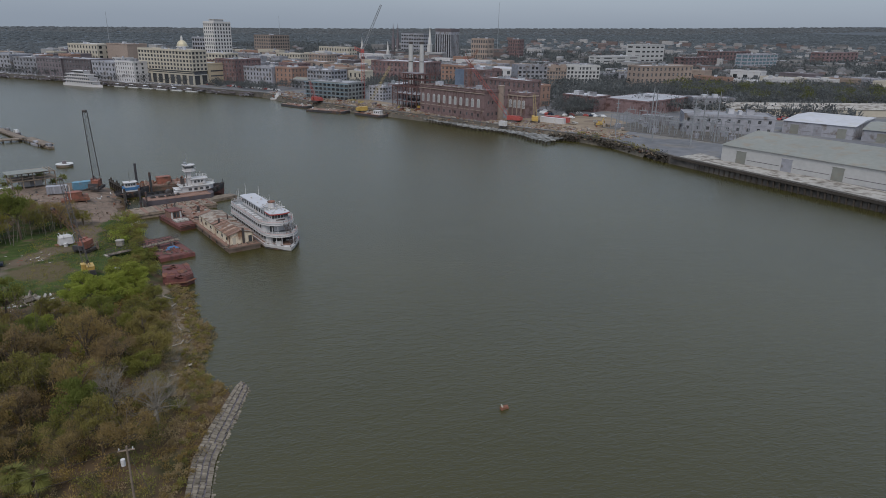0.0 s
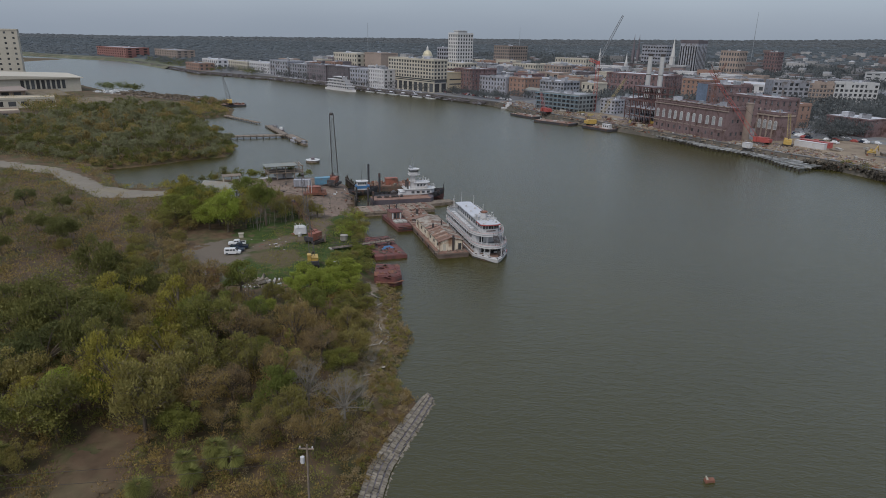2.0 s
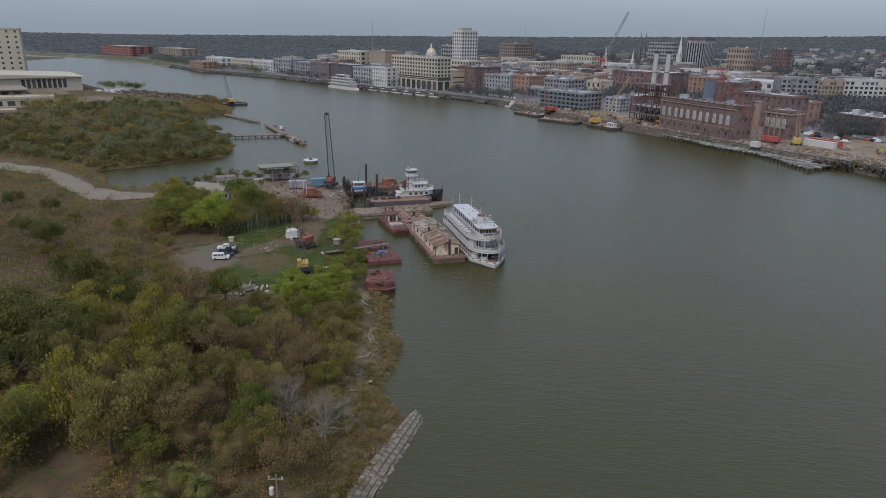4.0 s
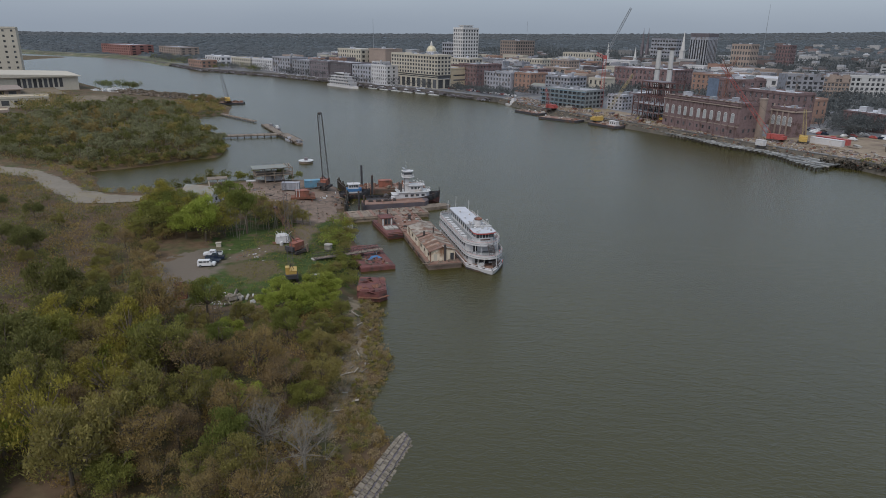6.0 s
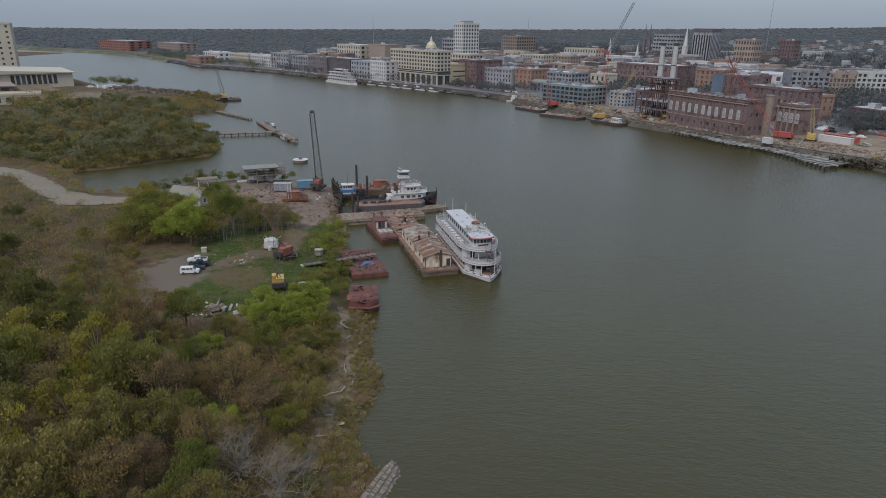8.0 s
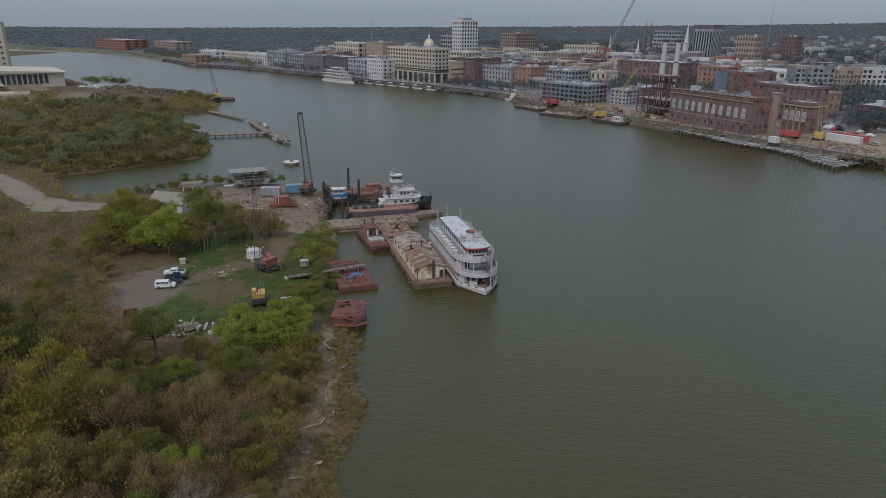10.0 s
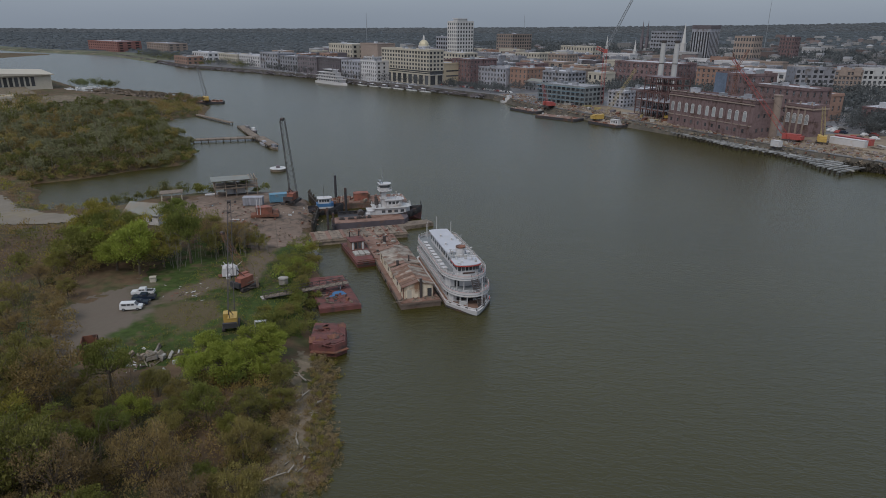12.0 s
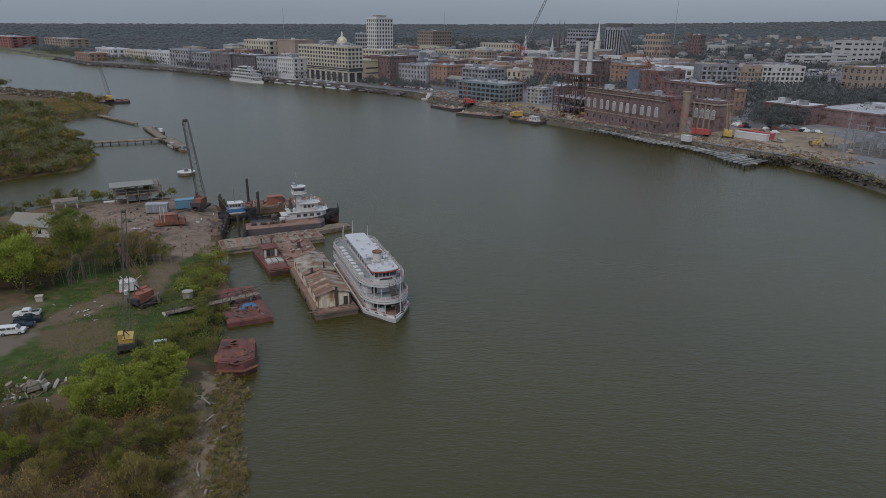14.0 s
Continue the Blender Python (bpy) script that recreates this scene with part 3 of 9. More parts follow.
CITY = [(-4950, 2950), (-2000, 2300), (-910, 1455), (-623, 1311), (-450, 1105), (-362, 1000), (-246, 924), (-150, 842), (-96, 777), (-36, 729), (28, 662), (55, 593), (89, 541),
        (114, 504), (140, 462), (160, 428), (178, 405), (187, 378), (188, 352), (189.5, 333), (200, 280), (207, 245), (219, 180), (231, 60), (250, -200), (330, -1490),
        (4950, -1490), (4950, 4950), (-4950, 4950)]
CITY_Z = 4.0
cb = Shape()
n_c = len(CITY)
cb.add([(x, y, CITY_Z) for x, y in CITY], [tuple(range(n_c))])
solid("city_ground", cb, M_CITY, "grey-brown paved and bare ground of the city bank", "ground", kind="structure")
wall = Shape()
bank = CITY[1:26]
for (ax, ay), (bx, by) in zip(bank, bank[1:]):
    ln = math.hypot(bx - ax, by - ay)
    ox, oy = (by - ay) / ln * 1.2, -(bx - ax) / ln * 1.2
    wall.add([(ax, ay, -2), (bx, by, -2), (bx, by, 4.05), (ax, ay, 4.05), (ax - ox, ay - oy, 4.05), (bx - ox, by - oy, 4.05), (bx - ox, by - oy, 3.9), (ax - ox, ay - oy, 3.9)],
             [(0, 1, 2, 3), (3, 2, 5, 4), (4, 5, 6, 7)])
solid("quay_wall", wall, M_QUAY, "dark stained concrete quay wall along the city bank", "quay wall", kind="structure")

mud = Shape()
for (ax, ay), (bx, by) in zip(CITY[10:19], CITY[11:19]):
    ln = math.hypot(bx - ax, by - ay)
    ox, oy = (by - ay) / ln * 2.2, -(bx - ax) / ln * 2.2
    mud.add([(ax + ox, ay + oy, -0.3), (bx + ox, by + oy, -0.3), (bx - ox * 0.1, by - oy * 0.1, 4.02), (ax - ox * 0.1, ay - oy * 0.1, 4.02)], [(0, 1, 2, 3)])
solid("mud_bank", mud, M_MUD, "sloping dark mud bank below the building site", "bank", kind="structure")

grass = Shape()
for (ax, ay), (bx, by) in zip(CITY[1:4], CITY[2:5]):
    ln = math.hypot(bx - ax, by - ay)
    ox, oy = (by - ay) / ln, -(bx - ax) / ln
    grass.add([(ax + ox * 9, ay + oy * 9, -0.3), (bx + ox * 9, by + oy * 9, -0.3), (bx - ox * 1.5, by - oy * 1.5, 4.12), (ax - ox * 1.5, ay - oy * 1.5, 4.12), (ax - ox * 46, ay - oy * 46, 4.12), (bx - ox * 46, by - oy * 46, 4.12)], [(0, 1, 2, 3), (3, 2, 5, 4)])
solid("grass_bank", grass, M_GRASSBANK, "pale olive grass bank along the far river shore", "bank", kind="structure")

# bare earth of the building site and the plain paved yards behind the quay
site = [(58, 596), (91, 544), (116, 507), (141, 468), (161, 434), (180, 410), (188, 385), (205, 398), (232, 420), (238, 462), (214, 482), (190, 480), (170, 462), (150, 500), (128, 545), (104, 590), (84, 615)]
solid("site_ground", Shape().add([(x, y, CITY_Z + 0.06) for x, y in site], [tuple(range(len(site)))]), M_DIRT, "sandy bare earth of a riverside building site", "ground", kind="structure")
apron = [(191, 332), (206, 336), (212, 300), (224, 246), (240, 120), (227, 120), (208, 246), (201, 281)]
solid("quay_apron", Shape().add([(x, y, CITY_Z + 0.05) for x, y in reversed(apron)], [tuple(range(len(apron)))]), M_CONC, "worn concrete apron before a warehouse", "pavement", kind="structure")


# ---- woods ----
def lobes(rng, count, r, h, base):
    """Centres and radii of the leafy lobes of a crown."""
    out = []
    for i in range(count):
        a, q, k = rng.random() * 6.283, math.sqrt(rng.random()) * r * 0.8, rng.random()
        z = base + (h - base) * (0.25 + 0.62 * k * (1 - 0.45 * (q / r)))
        out.append((q * math.cos(a), q * math.sin(a), z, r * (0.22 + 0.17 * rng.random()) * (1.1 - 0.25 * k)))
    return out


def leaf_quads(rng, balls, count, size, flat=0.8):
    """Leaf sprays over the lobes: slim upward twigs with small leaves between them."""
    w = np.array([b[3] ** 2 for b in balls])
    pick = rng.choice(len(balls), count, p=w / w.sum())
    c = np.array(balls)[pick]
    d = rng.normal(size=(count, 3))
    d /= np.linalg.norm(d, axis=1, keepdims=True)
    d[:, 2] = np.where(rng.random(count) < 0.6, np.abs(d[:, 2]), d[:, 2])
    rad = c[:, 3:4] * (0.3 + 0.8 * rng.random((count, 1)) ** 0.65)
    pos = c[:, :3] + d * rad * np.array([1, 1, flat])
    slim = rng.random((count, 1)) < 0.55
    along = d * 0.7 + rng.normal(size=(count, 3)) * 0.45 + np.array([0, 0, 0.75])
    along = np.where(slim, along, rng.normal(size=(count, 3)))
    along /= np.linalg.norm(along, axis=1, keepdims=True)
    side = np.cross(along, rng.normal(size=(count, 3)))
    side /= np.linalg.norm(side, axis=1, keepdims=True)
    s = size * (0.6 + 0.8 * rng.random((count, 1)))
    ln, wd = np.where(slim, 1.7, 0.9) * s, np.where(slim, 0.34, 0.75) * s
    return np.stack([pos - side * wd - along * ln * 0.5, pos + side * wd - along * ln * 0.4, pos + along * ln], 1).reshape(-1, 3)


def trunk_shape(rng, balls, h, thick, twigs=0):
    s = Shape()
    fork = h * (0.3 + 0.1 * rng.random())
    lean = rng.normal(size=2) * 0.03 * h
    top = (lean[0], lean[1], fork)
    s.rod((0, 0, -0.4), top, thick, thick * 0.7, 7)
    for bx, by, bz, br in balls:
        mid = (lean[0] + (bx - lean[0]) * 0.45, lean[1] + (by - lean[1]) * 0.45, fork + (bz - fork) * 0.55)
        s.rod(top, mid, thick * 0.42, thick * 0.26, 5)
        s.rod(mid, (bx, by, bz), thick * 0.26, thick * 0.1, 4)
        for _ in range(twigs):
            d = rng.normal(size=3)
            d /= np.linalg.norm(d)
            d[2] = abs(d[2]) * 0.8
            e = (bx + d[0] * br * 1.3, by + d[1] * br * 1.3, bz + d[2] * br * 1.2)
            s.rod((bx, by, bz - br * 0.3), e, thick * 0.11, thick * 0.04, 3)
            for _ in range(3):
                q = rng.normal(size=3) * br * 0.42
                s.rod(e, (e[0] + q[0], e[1] + q[1], e[2] + abs(q[2]) * 0.7), thick * 0.05, thick * 0.02, 3)
    return s


def make_tree(seed, h, r, leaf, count, size, label, twigs=0, bark=None, name="tree", stem=0.03):
    rng = np.random.default_rng(seed)
    balls = lobes(rng, 21 + seed % 7, r, h, h * 0.16)
    t = thing(name, 0, 0, 0, 0, label, "tree", "island trees")
    part("trunk", trunk_shape(rng, balls, h, stem * h, twigs), bark or M_BARK, t)
    if count:
        part("crown", quads("crown", leaf_quads(rng, balls, count, size), LEAF[leaf], 3), LEAF[leaf], t)
    return t


# ---- the city across the river ----
def facade(s, panes, frame_m, width, height, cols, rows, ww, wh, first=0.0, deep=0.25):
    """A wall with recessed openings. frame_m turns (along, up, out) into the building's space; panes collects the places of the windows."""
    cw, rh = width / cols, (height - first) / rows
    pw, ph = cw * ww, rh * wh

    def put(a0, b0, a1, b1):
        s.add([frame_m @ Vector(p) for p in ((a0, b0, 0), (a1, b0, 0), (a1, b1, 0), (a0, b1, 0))], [(0, 1, 2, 3)])

    if first:
        put(0, 0, width, first)
    for r in range(rows):
        b0 = first + r * rh
        w0, w1 = b0 + (rh - ph) * 0.45, b0 + (rh - ph) * 0.45 + ph
        put(0, b0, width, w0)
        put(0, w1, width, b0 + rh)
        edge = 0.0
        for c in range(cols):
            a0 = c * cw + (cw - pw) / 2
            a1 = a0 + pw
            put(edge, w0, a0, w1)
            edge = a1
            s.add([frame_m @ Vector(p) for p in ((a0, w0, 0), (a1, w0, 0), (a1, w1, 0), (a0, w1, 0), (a0, w0, -deep), (a1, w0, -deep), (a1, w1, -deep), (a0, w1, -deep))],
                  [(0, 4, 5, 1), (1, 5, 6, 2), (2, 6, 7, 3), (3, 7, 4, 0)])
            panes.append(frame_m @ Matrix.Translation(((a0 + a1) / 2, (w0 + w1) / 2, -deep)))
        put(edge, w0, width, w1)
    return pw, ph


def pane_mesh(pw, ph, glass, bars=None):
    s = Shape()
    s.box(-pw / 2 - 0.02, -ph / 2 - 0.02, -0.08, pw / 2 + 0.02, ph / 2 + 0.02, 0.0)
    me = s.mesh("window", glass)
    if bars:
        t = min(pw, ph) * 0.09
        k = Shape().box(-t / 2, -ph / 2, 0, t / 2, ph / 2, 0.06).box(-pw / 2, -t / 2, 0, pw / 2, t / 2, 0.06)
        k2 = k.mesh("bars", bars)
        bm = bmesh.new()
        bm.from_mesh(me)
        old = len(bm.faces)
        bm.from_mesh(k2)
        bm.faces.ensure_lookup_table()
        for f in bm.faces[old:]:
            f.material_index = 1
        bm.to_mesh(me)
        bm.free()
        me.materials.append(bars)
        bpy.data.meshes.remove(k2)
    return me


def building(label, corner, length, depth, high, head, wall_m, roof_m, rows, cols, ends, ww=0.45, wh=0.55, first=0.0, rim=0.9, glass=None, bars=None,
             base=CITY_Z, units=2, name="building", group="city buildings", kind_of="building", pitched=0.0, far_end=False):
    """A block whose near right front corner stands at corner; its front runs back along head, its right end away from the river."""
    glass = glass or M_GLASS
    bars = bars or (M_GREYW if wall_m in (M_BRICK, M_ORANGE, M_TANBRICK, M_DARKW, M_PLANT) else None)
    b = thing(name, corner[0], corner[1], base, head, label, kind_of, group)
    ch, sh = math.cos(radians(head)), math.sin(radians(head))
    for k in range(1, 2 * max(1, round(length / 24)), 2):
        u = -length * k / (2 * max(1, round(length / 24)))
        for w in ([depth / 2] if depth < 40 else [depth * 0.2, depth * 0.5, depth * 0.8]):
            FOOT.append((corner[0] + ch * u - sh * w, corner[1] + sh * u + ch * w, min(max(depth if depth < 40 else depth * 0.3, 14), 26) * 0.55))
    s, spots, spots2 = Shape(), [], []
    front = Matrix.Translation((-length, 0, 0)) @ Matrix(((1, 0, 0, 0), (0, 0, -1, 0), (0, 1, 0, 0), (0, 0, 0, 1)))
    end = Matrix(((0, 0, 1, 0), (1, 0, 0, 0), (0, 1, 0, 0), (0, 0, 0, 1)))
    size1 = size2 = None
    if cols:
        size1 = facade(s, spots, front, length, high, cols, rows, ww, wh, first)
    else:
        s.add([front @ Vector(p) for p in ((0, 0, 0), (length, 0, 0), (length, high, 0), (0, high, 0))], [(0, 1, 2, 3)])
    if ends:
        size2 = facade(s, spots2, end, depth, high, ends, rows, ww, wh, first)
    else:
        s.add([end @ Vector(p) for p in ((0, 0, 0), (depth, 0, 0), (depth, high, 0), (0, high, 0))], [(0, 1, 2, 3)])
    s.add([(-length, 0, 0), (-length, depth, 0), (0, depth, 0), (-length, 0, high), (-length, depth, high), (0, depth, high)], [(0, 3, 4, 1), (1, 4, 5, 2)])
    if rim:
        t = 0.4
        for box in ((-length, 0, 0, t), (-length, depth - t, 0, depth), (-length, t, -length + t, depth - t), (-t, t, 0, depth - t)):
            s.box(box[0], box[1], high, box[2], box[3], high + rim)
    for z, out in ((high - 0.5, 0.3), *(((first or high / rows), 0.12),) * (rows > 1)):
        s.box(-length - out, -out, z, out, 0.0, z + 0.45).box(0.0, 0.0, z, out, depth + out, z + 0.45)
    part("wall", s, wall_m, b)
    r = Shape()
    if pitched:
        r.gable(-length, 0, 0, depth, high, pitched, 0.5, "x" if length > depth else "y")
    else:
        r.box(-length + 0.4, 0.4, high - 0.2, -0.4, depth - 0.4, high + 0.25)
    part("roof", r, roof_m, b)
    rng = random.Random(int(corner[0] * 7 + corner[1] * 13))
    for _ in range(units if not pitched else 0):
        ux, uy = -length * (0.15 + 0.7 * rng.random()), depth * (0.25 + 0.5 * rng.random())
        w, d, h = 1.5 + 3 * rng.random(), 1.5 + 2.5 * rng.random(), 1.2 + 1.8 * rng.random()
        part("rooftop_unit", Shape().box(ux - w / 2, uy - d / 2, high + 0.2, ux + w / 2, uy + d / 2, high + h).box(ux - w / 2 - 0.1, uy - d / 2 - 0.1, high + h, ux + w / 2 + 0.1, uy + d / 2 + 0.1, high + h + 0.15),
             rng.choice([M_ROOFW, M_GALV, M_ROOFG]), b)
    for places, sz in ((spots, size1), (spots2, size2)):
        if places:
            if math.hypot(corner[0] - 4, corner[1] - 115) > 860:
                far = Shape()
                for m in places:
                    far.add([m @ Vector(q) for q in ((-sz[0] / 2, -sz[1] / 2, 0), (sz[0] / 2, -sz[1] / 2, 0), (sz[0] / 2, sz[1] / 2, 0), (-sz[0] / 2, sz[1] / 2, 0))], [(0, 1, 2, 3)])
                tagged(part("window_band", far, glass, b), kind="stuff")
                continue
            me = pane_mesh(*sz, glass, bars)
            for m in places:
                part("window", me, glass, b, at=m)
    return b


A, P = -47.5, -63.5
FOOT = []
# downstream waterfront
building("long red brick riverside hotel with a flat roof", (-643, 1356), 124, 46, 18, -38, M_REDHOTEL, M_ROOFG, 4, 13, 3)
building("tan hotel block beside the river", (-520, 1296), 118, 34, 17, A, M_TANBRICK, M_ROOFG, 4, 9, 3)
building("low brick riverside building", (-366, 1008), 50, 22, 9, A, M_ORANGE, M_METALR, 2, 7, 3)
building("white two-storey riverside building", (-372, 1095), 60, 25, 11, A, M_WHITE, M_ROOFW, 2, 8, 3)
building("long white riverside row", (-256, 966), 60, 24, 13, A, M_WHITE, M_ROOFG, 3, 9, 3, group="river street row")
building("long white riverside row", (-300, 1012), 62, 22, 12.5, A, M_CREAM, M_ROOFG, 3, 9, 3, group="river street row")
building("grey stone river warehouse", (-219, 918), 47, 25, 18.5, A, M_GREYW, M_ROOFG, 4, 7, 3, group="river street row")
building("grey river warehouse with many small windows", (-187, 885), 43, 25, 16.5, A, M_GREYW, M_ROOFG, 4, 7, 3, group="river street row")
building("dark stuccoed river warehouse", (-158, 853), 42, 25, 17.5, A, M_DARKW, M_ROOFG, 4, 8, 3, group="river street row")
building("dark brick river warehouse", (-126, 819), 44, 25, 18.0, A, M_DARKW, M_ROOFG, 4, 9, 3, group="river street row")
building("brown brick river warehouse", (-101, 793), 35, 25, 17.0, A, M_GREYW, M_ROOFG, 4, 7, 3, group="river street row")
building("pale grey river warehouse with tall windows", (-82, 772), 27, 25, 18.5, A, M_WHITE, M_ROOFG, 5, 8, 4, ww=0.35, group="river street row")
building("pale flat-roofed block behind the waterfront", (-159, 1086), 64, 30, 25, A, M_CREAM, M_ROOFW, 4, 10, 3)
building("windowless tan block behind the waterfront", (-118, 1050), 42, 30, 27, A, M_TANBRICK, M_ROOFG, 5, 0, 0)

# riverside hotel: white grid above an arcade, beige podium at its end
HC = (-29, 736)
building("cream riverside hotel block with gridded windows", HC, 74, 17, 17.5, A, M_CREAM, M_ROOFW, 5, 17, 4, ww=0.62, wh=0.6, rim=1.2, units=7, base=CITY_Z + 12.6, name="hotel", kind_of="hotel")
low = building("cream hotel arcade with tall dark openings over the quay", HC, 74, 17, 9.2, A, M_CREAM, M_ROOFG, 1, 9, 2, ww=0.7, wh=0.9, rim=0, units=0, name="hotel_arcade", kind_of="hotel")
part("recessed_storey", Shape().box(-73.4, 0.9, 9.2, -0.6, 16.4, 12.6), M_GLASS, low, "dark recessed storey")
part("balcony_band", Shape().box(-74.3, -0.4, 9.1, 0.3, 1.0, 9.9).box(-74.2, -0.3, 10.9, 0.2, 0.9, 11.3), M_CREAM, low)
pod = building("beige podium of the riverside hotel with slit openings", (HC[0] + 12.7, HC[1] + 11.8), 60, 22, 18.5, A, M_BEIGE, M_ROOFG, 5, 0, 0, units=2, name="hotel_podium", kind_of="hotel")
for z in (7.0, 11.5):
    part("window", Shape().box(-0.1, 3, z, 0.08, 20, z + 1.2), M_GLASS, pod)
hall = thing("city_hall", -42, 835, CITY_Z, A, "pale stone city hall with a gilded dome", "city hall")
part("wall", Shape().box(-20, 0, 0, 0, 22, 20).box(-22, -1, 18, 2, 23, 19.5), M_TOWER, hall)
part("drum", Shape().rod((-10, 10, 20), (-10, 10, 31), 6.0, 5.6, 14).rod((-10, 10, 30.5), (-10, 10, 31.5), 6.3, 6.3, 14), M_TOWER, hall)
dome = part("dome", Shape().dome(-10, 10, 31.5, 5.4, 6.0, 14), M_GOLD, hall, "gilded ribbed dome")
part("lantern", Shape().rod((-10, 10, 37), (-10, 10, 40), 1.3, 1.1, 8).rod((-10, 10, 40), (-10, 10, 42.5), 1.1, 0.05, 8), M_TOWER, dome)

tower = building("white fifteen-storey office tower with dark window bays", (-9, 1011), 19, 29, 56, A, M_TOWER, M_ROOFG, 12, 5, 6, ww=0.55, wh=0.6, rim=1.6, units=0, name="office_tower", kind_of="tower")
part("penthouse", Shape().box(-14, 6, 56, -5, 22, 60).box(-15, 5, 60, -4, 23, 60.6), M_TOWER, tower)
building("grey office block beside the tower", (-22, 1040), 24, 20, 37, A, M_GREYW, M_ROOFG, 7, 5, 3, ww=0.7)
building("cream arcaded block below the tower", (1, 941), 50, 22, 20, A, M_CREAM, M_ROOFW, 4, 9, 4, ww=0.6)
building("dark red brick hotel on the waterfront", (8, 748), 26, 34, 22, A, M_BRICK, M_ROOFG, 6, 6, 8, ww=0.35)
building("grey brick waterfront row with tall windows", (40, 729), 48, 26, 16, A, M_GREYW, M_ROOFG, 4, 12, 0, ww=0.4)
building("orange brick end of a waterfront row", (57, 716), 20, 24, 16.5, A, M_ORANGE, M_ROOFG, 4, 4, 5, ww=0.3)
building("low grey waterfront restaurant", (70, 690), 22, 16, 7, A, M_GREYW, M_METALR, 2, 5, 3, pitched=2.5)
sc = building("unfinished grey riverside block wrapped in scaffolding", (86, 588), 42, 22, 12.5, A, M_GREENGLASS, M_ROOFG, 4, 10, 5, ww=0.7, wh=0.6, units=3, name="scaffolded_building")
for i in range(12):
    x = -42 + i * 3.8
    part("scaffold_pole", Shape().rod((x, -1.5, 0), (x, -1.5, 13.5), 0.09, 0.09, 4), M_GALV, sc)
for z in (3, 6, 9, 12):
    part("scaffold_board", Shape().box(-42.5, -1.9, z, 0.5, -0.9, z + 0.15), M_LBLUE, sc)
building("grey set-back upper floors of a riverside block", (86, 668), 27, 22, 17, A, M_GREYW, M_ROOFW, 5, 8, 5, ww=0.6)
building("pale grey small riverside block", (112, 585), 13, 20, 10, A, M_GREYW, M_ROOFW, 4, 4, 5, ww=0.5)
building("dark riverside block beside the site", (126, 592), 14, 26, 11, A, M_DARKW, M_ROOFW, 3, 4, 5)
building("tan slab hotel with rows of windows", (81, 1289), 38, 48, 38, A, M_TANBRICK, M_ROOFG, 7, 7, 8, ww=0.6, wh=0.6, name="slab_hotel", kind_of="hotel")
building("cream office block with a stepped top", (96, 986), 42, 20, 19, A, M_CREAM, M_ROOFW, 4, 9, 4)
building("brown brick block among trees", (123, 933), 29, 20, 20, A, M_TANBRICK, M_ROOFG, 5, 6, 4)
building("long pale civic block", (206, 1223), 66, 22, 21, A, M_CREAM, M_ROOFW, 3, 12, 3)
building("long dark red brick warehouse with a pale roof edge", (190, 728), 66, 32, 21, A, M_BRICK, M_ROOFW, 4, 14, 6, ww=0.35)
building("red brick block behind the smokestacks", (218, 690), 26, 30, 20, A, M_ORANGE, M_ROOFG, 5, 6, 7, ww=0.4)
building("old brown brick block with dark windows", (230, 655), 22, 22, 19, A, M_BRICK, M_ROOFG, 5, 6, 5)
building("large market hall with a white roof", (300, 760), 70, 40, 13, A, M_WHITE, M_ROOFW, 2, 8, 3)

# old power station
ps = building("old brown brick power station with tall arched windows", (145.6, 459.8), 57, 16, 17.6, P, M_PLANT, M_DARKW, 1, 0, 0, rim=1.0, units=5, name="power_station", kind_of="power station")
part("cornice", Shape().box(-57.4, -0.5, 16.2, 0.4, -0.02, 16.7).box(-57.2, -0.25, 5.9, 0.2, 0.0, 6.4).box(-57.3, -0.3, 18.6, 0.3, 0.5, 18.85), M_TANBRICK, ps)
for i in range(15):
    part("merlon", Shape().box(-56.8 + i * 4.0, 0.0, 18.6, -55.6 + i * 4.0, 0.5, 19.3), M_PLANT, ps)
arch = Shape()
arch_pts = [(-0.85, -2.4), (0.85, -2.4), (0.85, 1.4)] + [(0.85 * math.cos(a), 1.4 + 0.95 * math.sin(a)) for a in (0.6, 1.1, 1.571, 2.04, 2.54)] + [(-0.85, 1.4)]
arch.add([(x, 0.12, z) for x, z in arch_pts] + [(x, -0.12, z) for x, z in arch_pts], [tuple(range(len(arch_pts), 2 * len(arch_pts)))] +
         [(i, (i + 1) % len(arch_pts), len(arch_pts) + (i + 1) % len(arch_pts), len(arch_pts) + i) for i in range(len(arch_pts))])
arch.v = [(x * 1.3, y, z * 1.08) for x, y, z in arch.v]
arch_me = arch.mesh("arched_window", M_WHITE)
bar_me = Shape().box(-0.8, -0.06, -2.3, -0.42, 0, 1.3).box(-0.2, -0.06, -2.3, 0.2, 0, 1.3).box(0.42, -0.06, -2.3, 0.8, 0, 1.3).box(-0.6, -0.06, 1.5, 0.6, 0, 2.1).mesh("pane", M_GREENGLASS)
small_me = Shape().box(-0.6, -0.06, -0.9, 0.6, 0.06, 0.9).mesh("window", M_GLASS)
for i in range(11):
    x = -54.2 + i * 4.95 + (0.4 if i % 3 == 2 else 0)
    w = part("arched_window", arch_me, M_WHITE, ps, "white-framed arched window", at=pose(x, 0, 10.6))
    part("pane", bar_me, M_GLASS, w, at=pose(0, -0.13, 0))
    part("window", small_me, M_GLASS, ps, at=pose(x, -0.03, 3.4))
    part("pilaster", Shape().box(x + 2.1, -0.35, 0, x + 2.9, 0, 17.4), M_PLANT, ps)
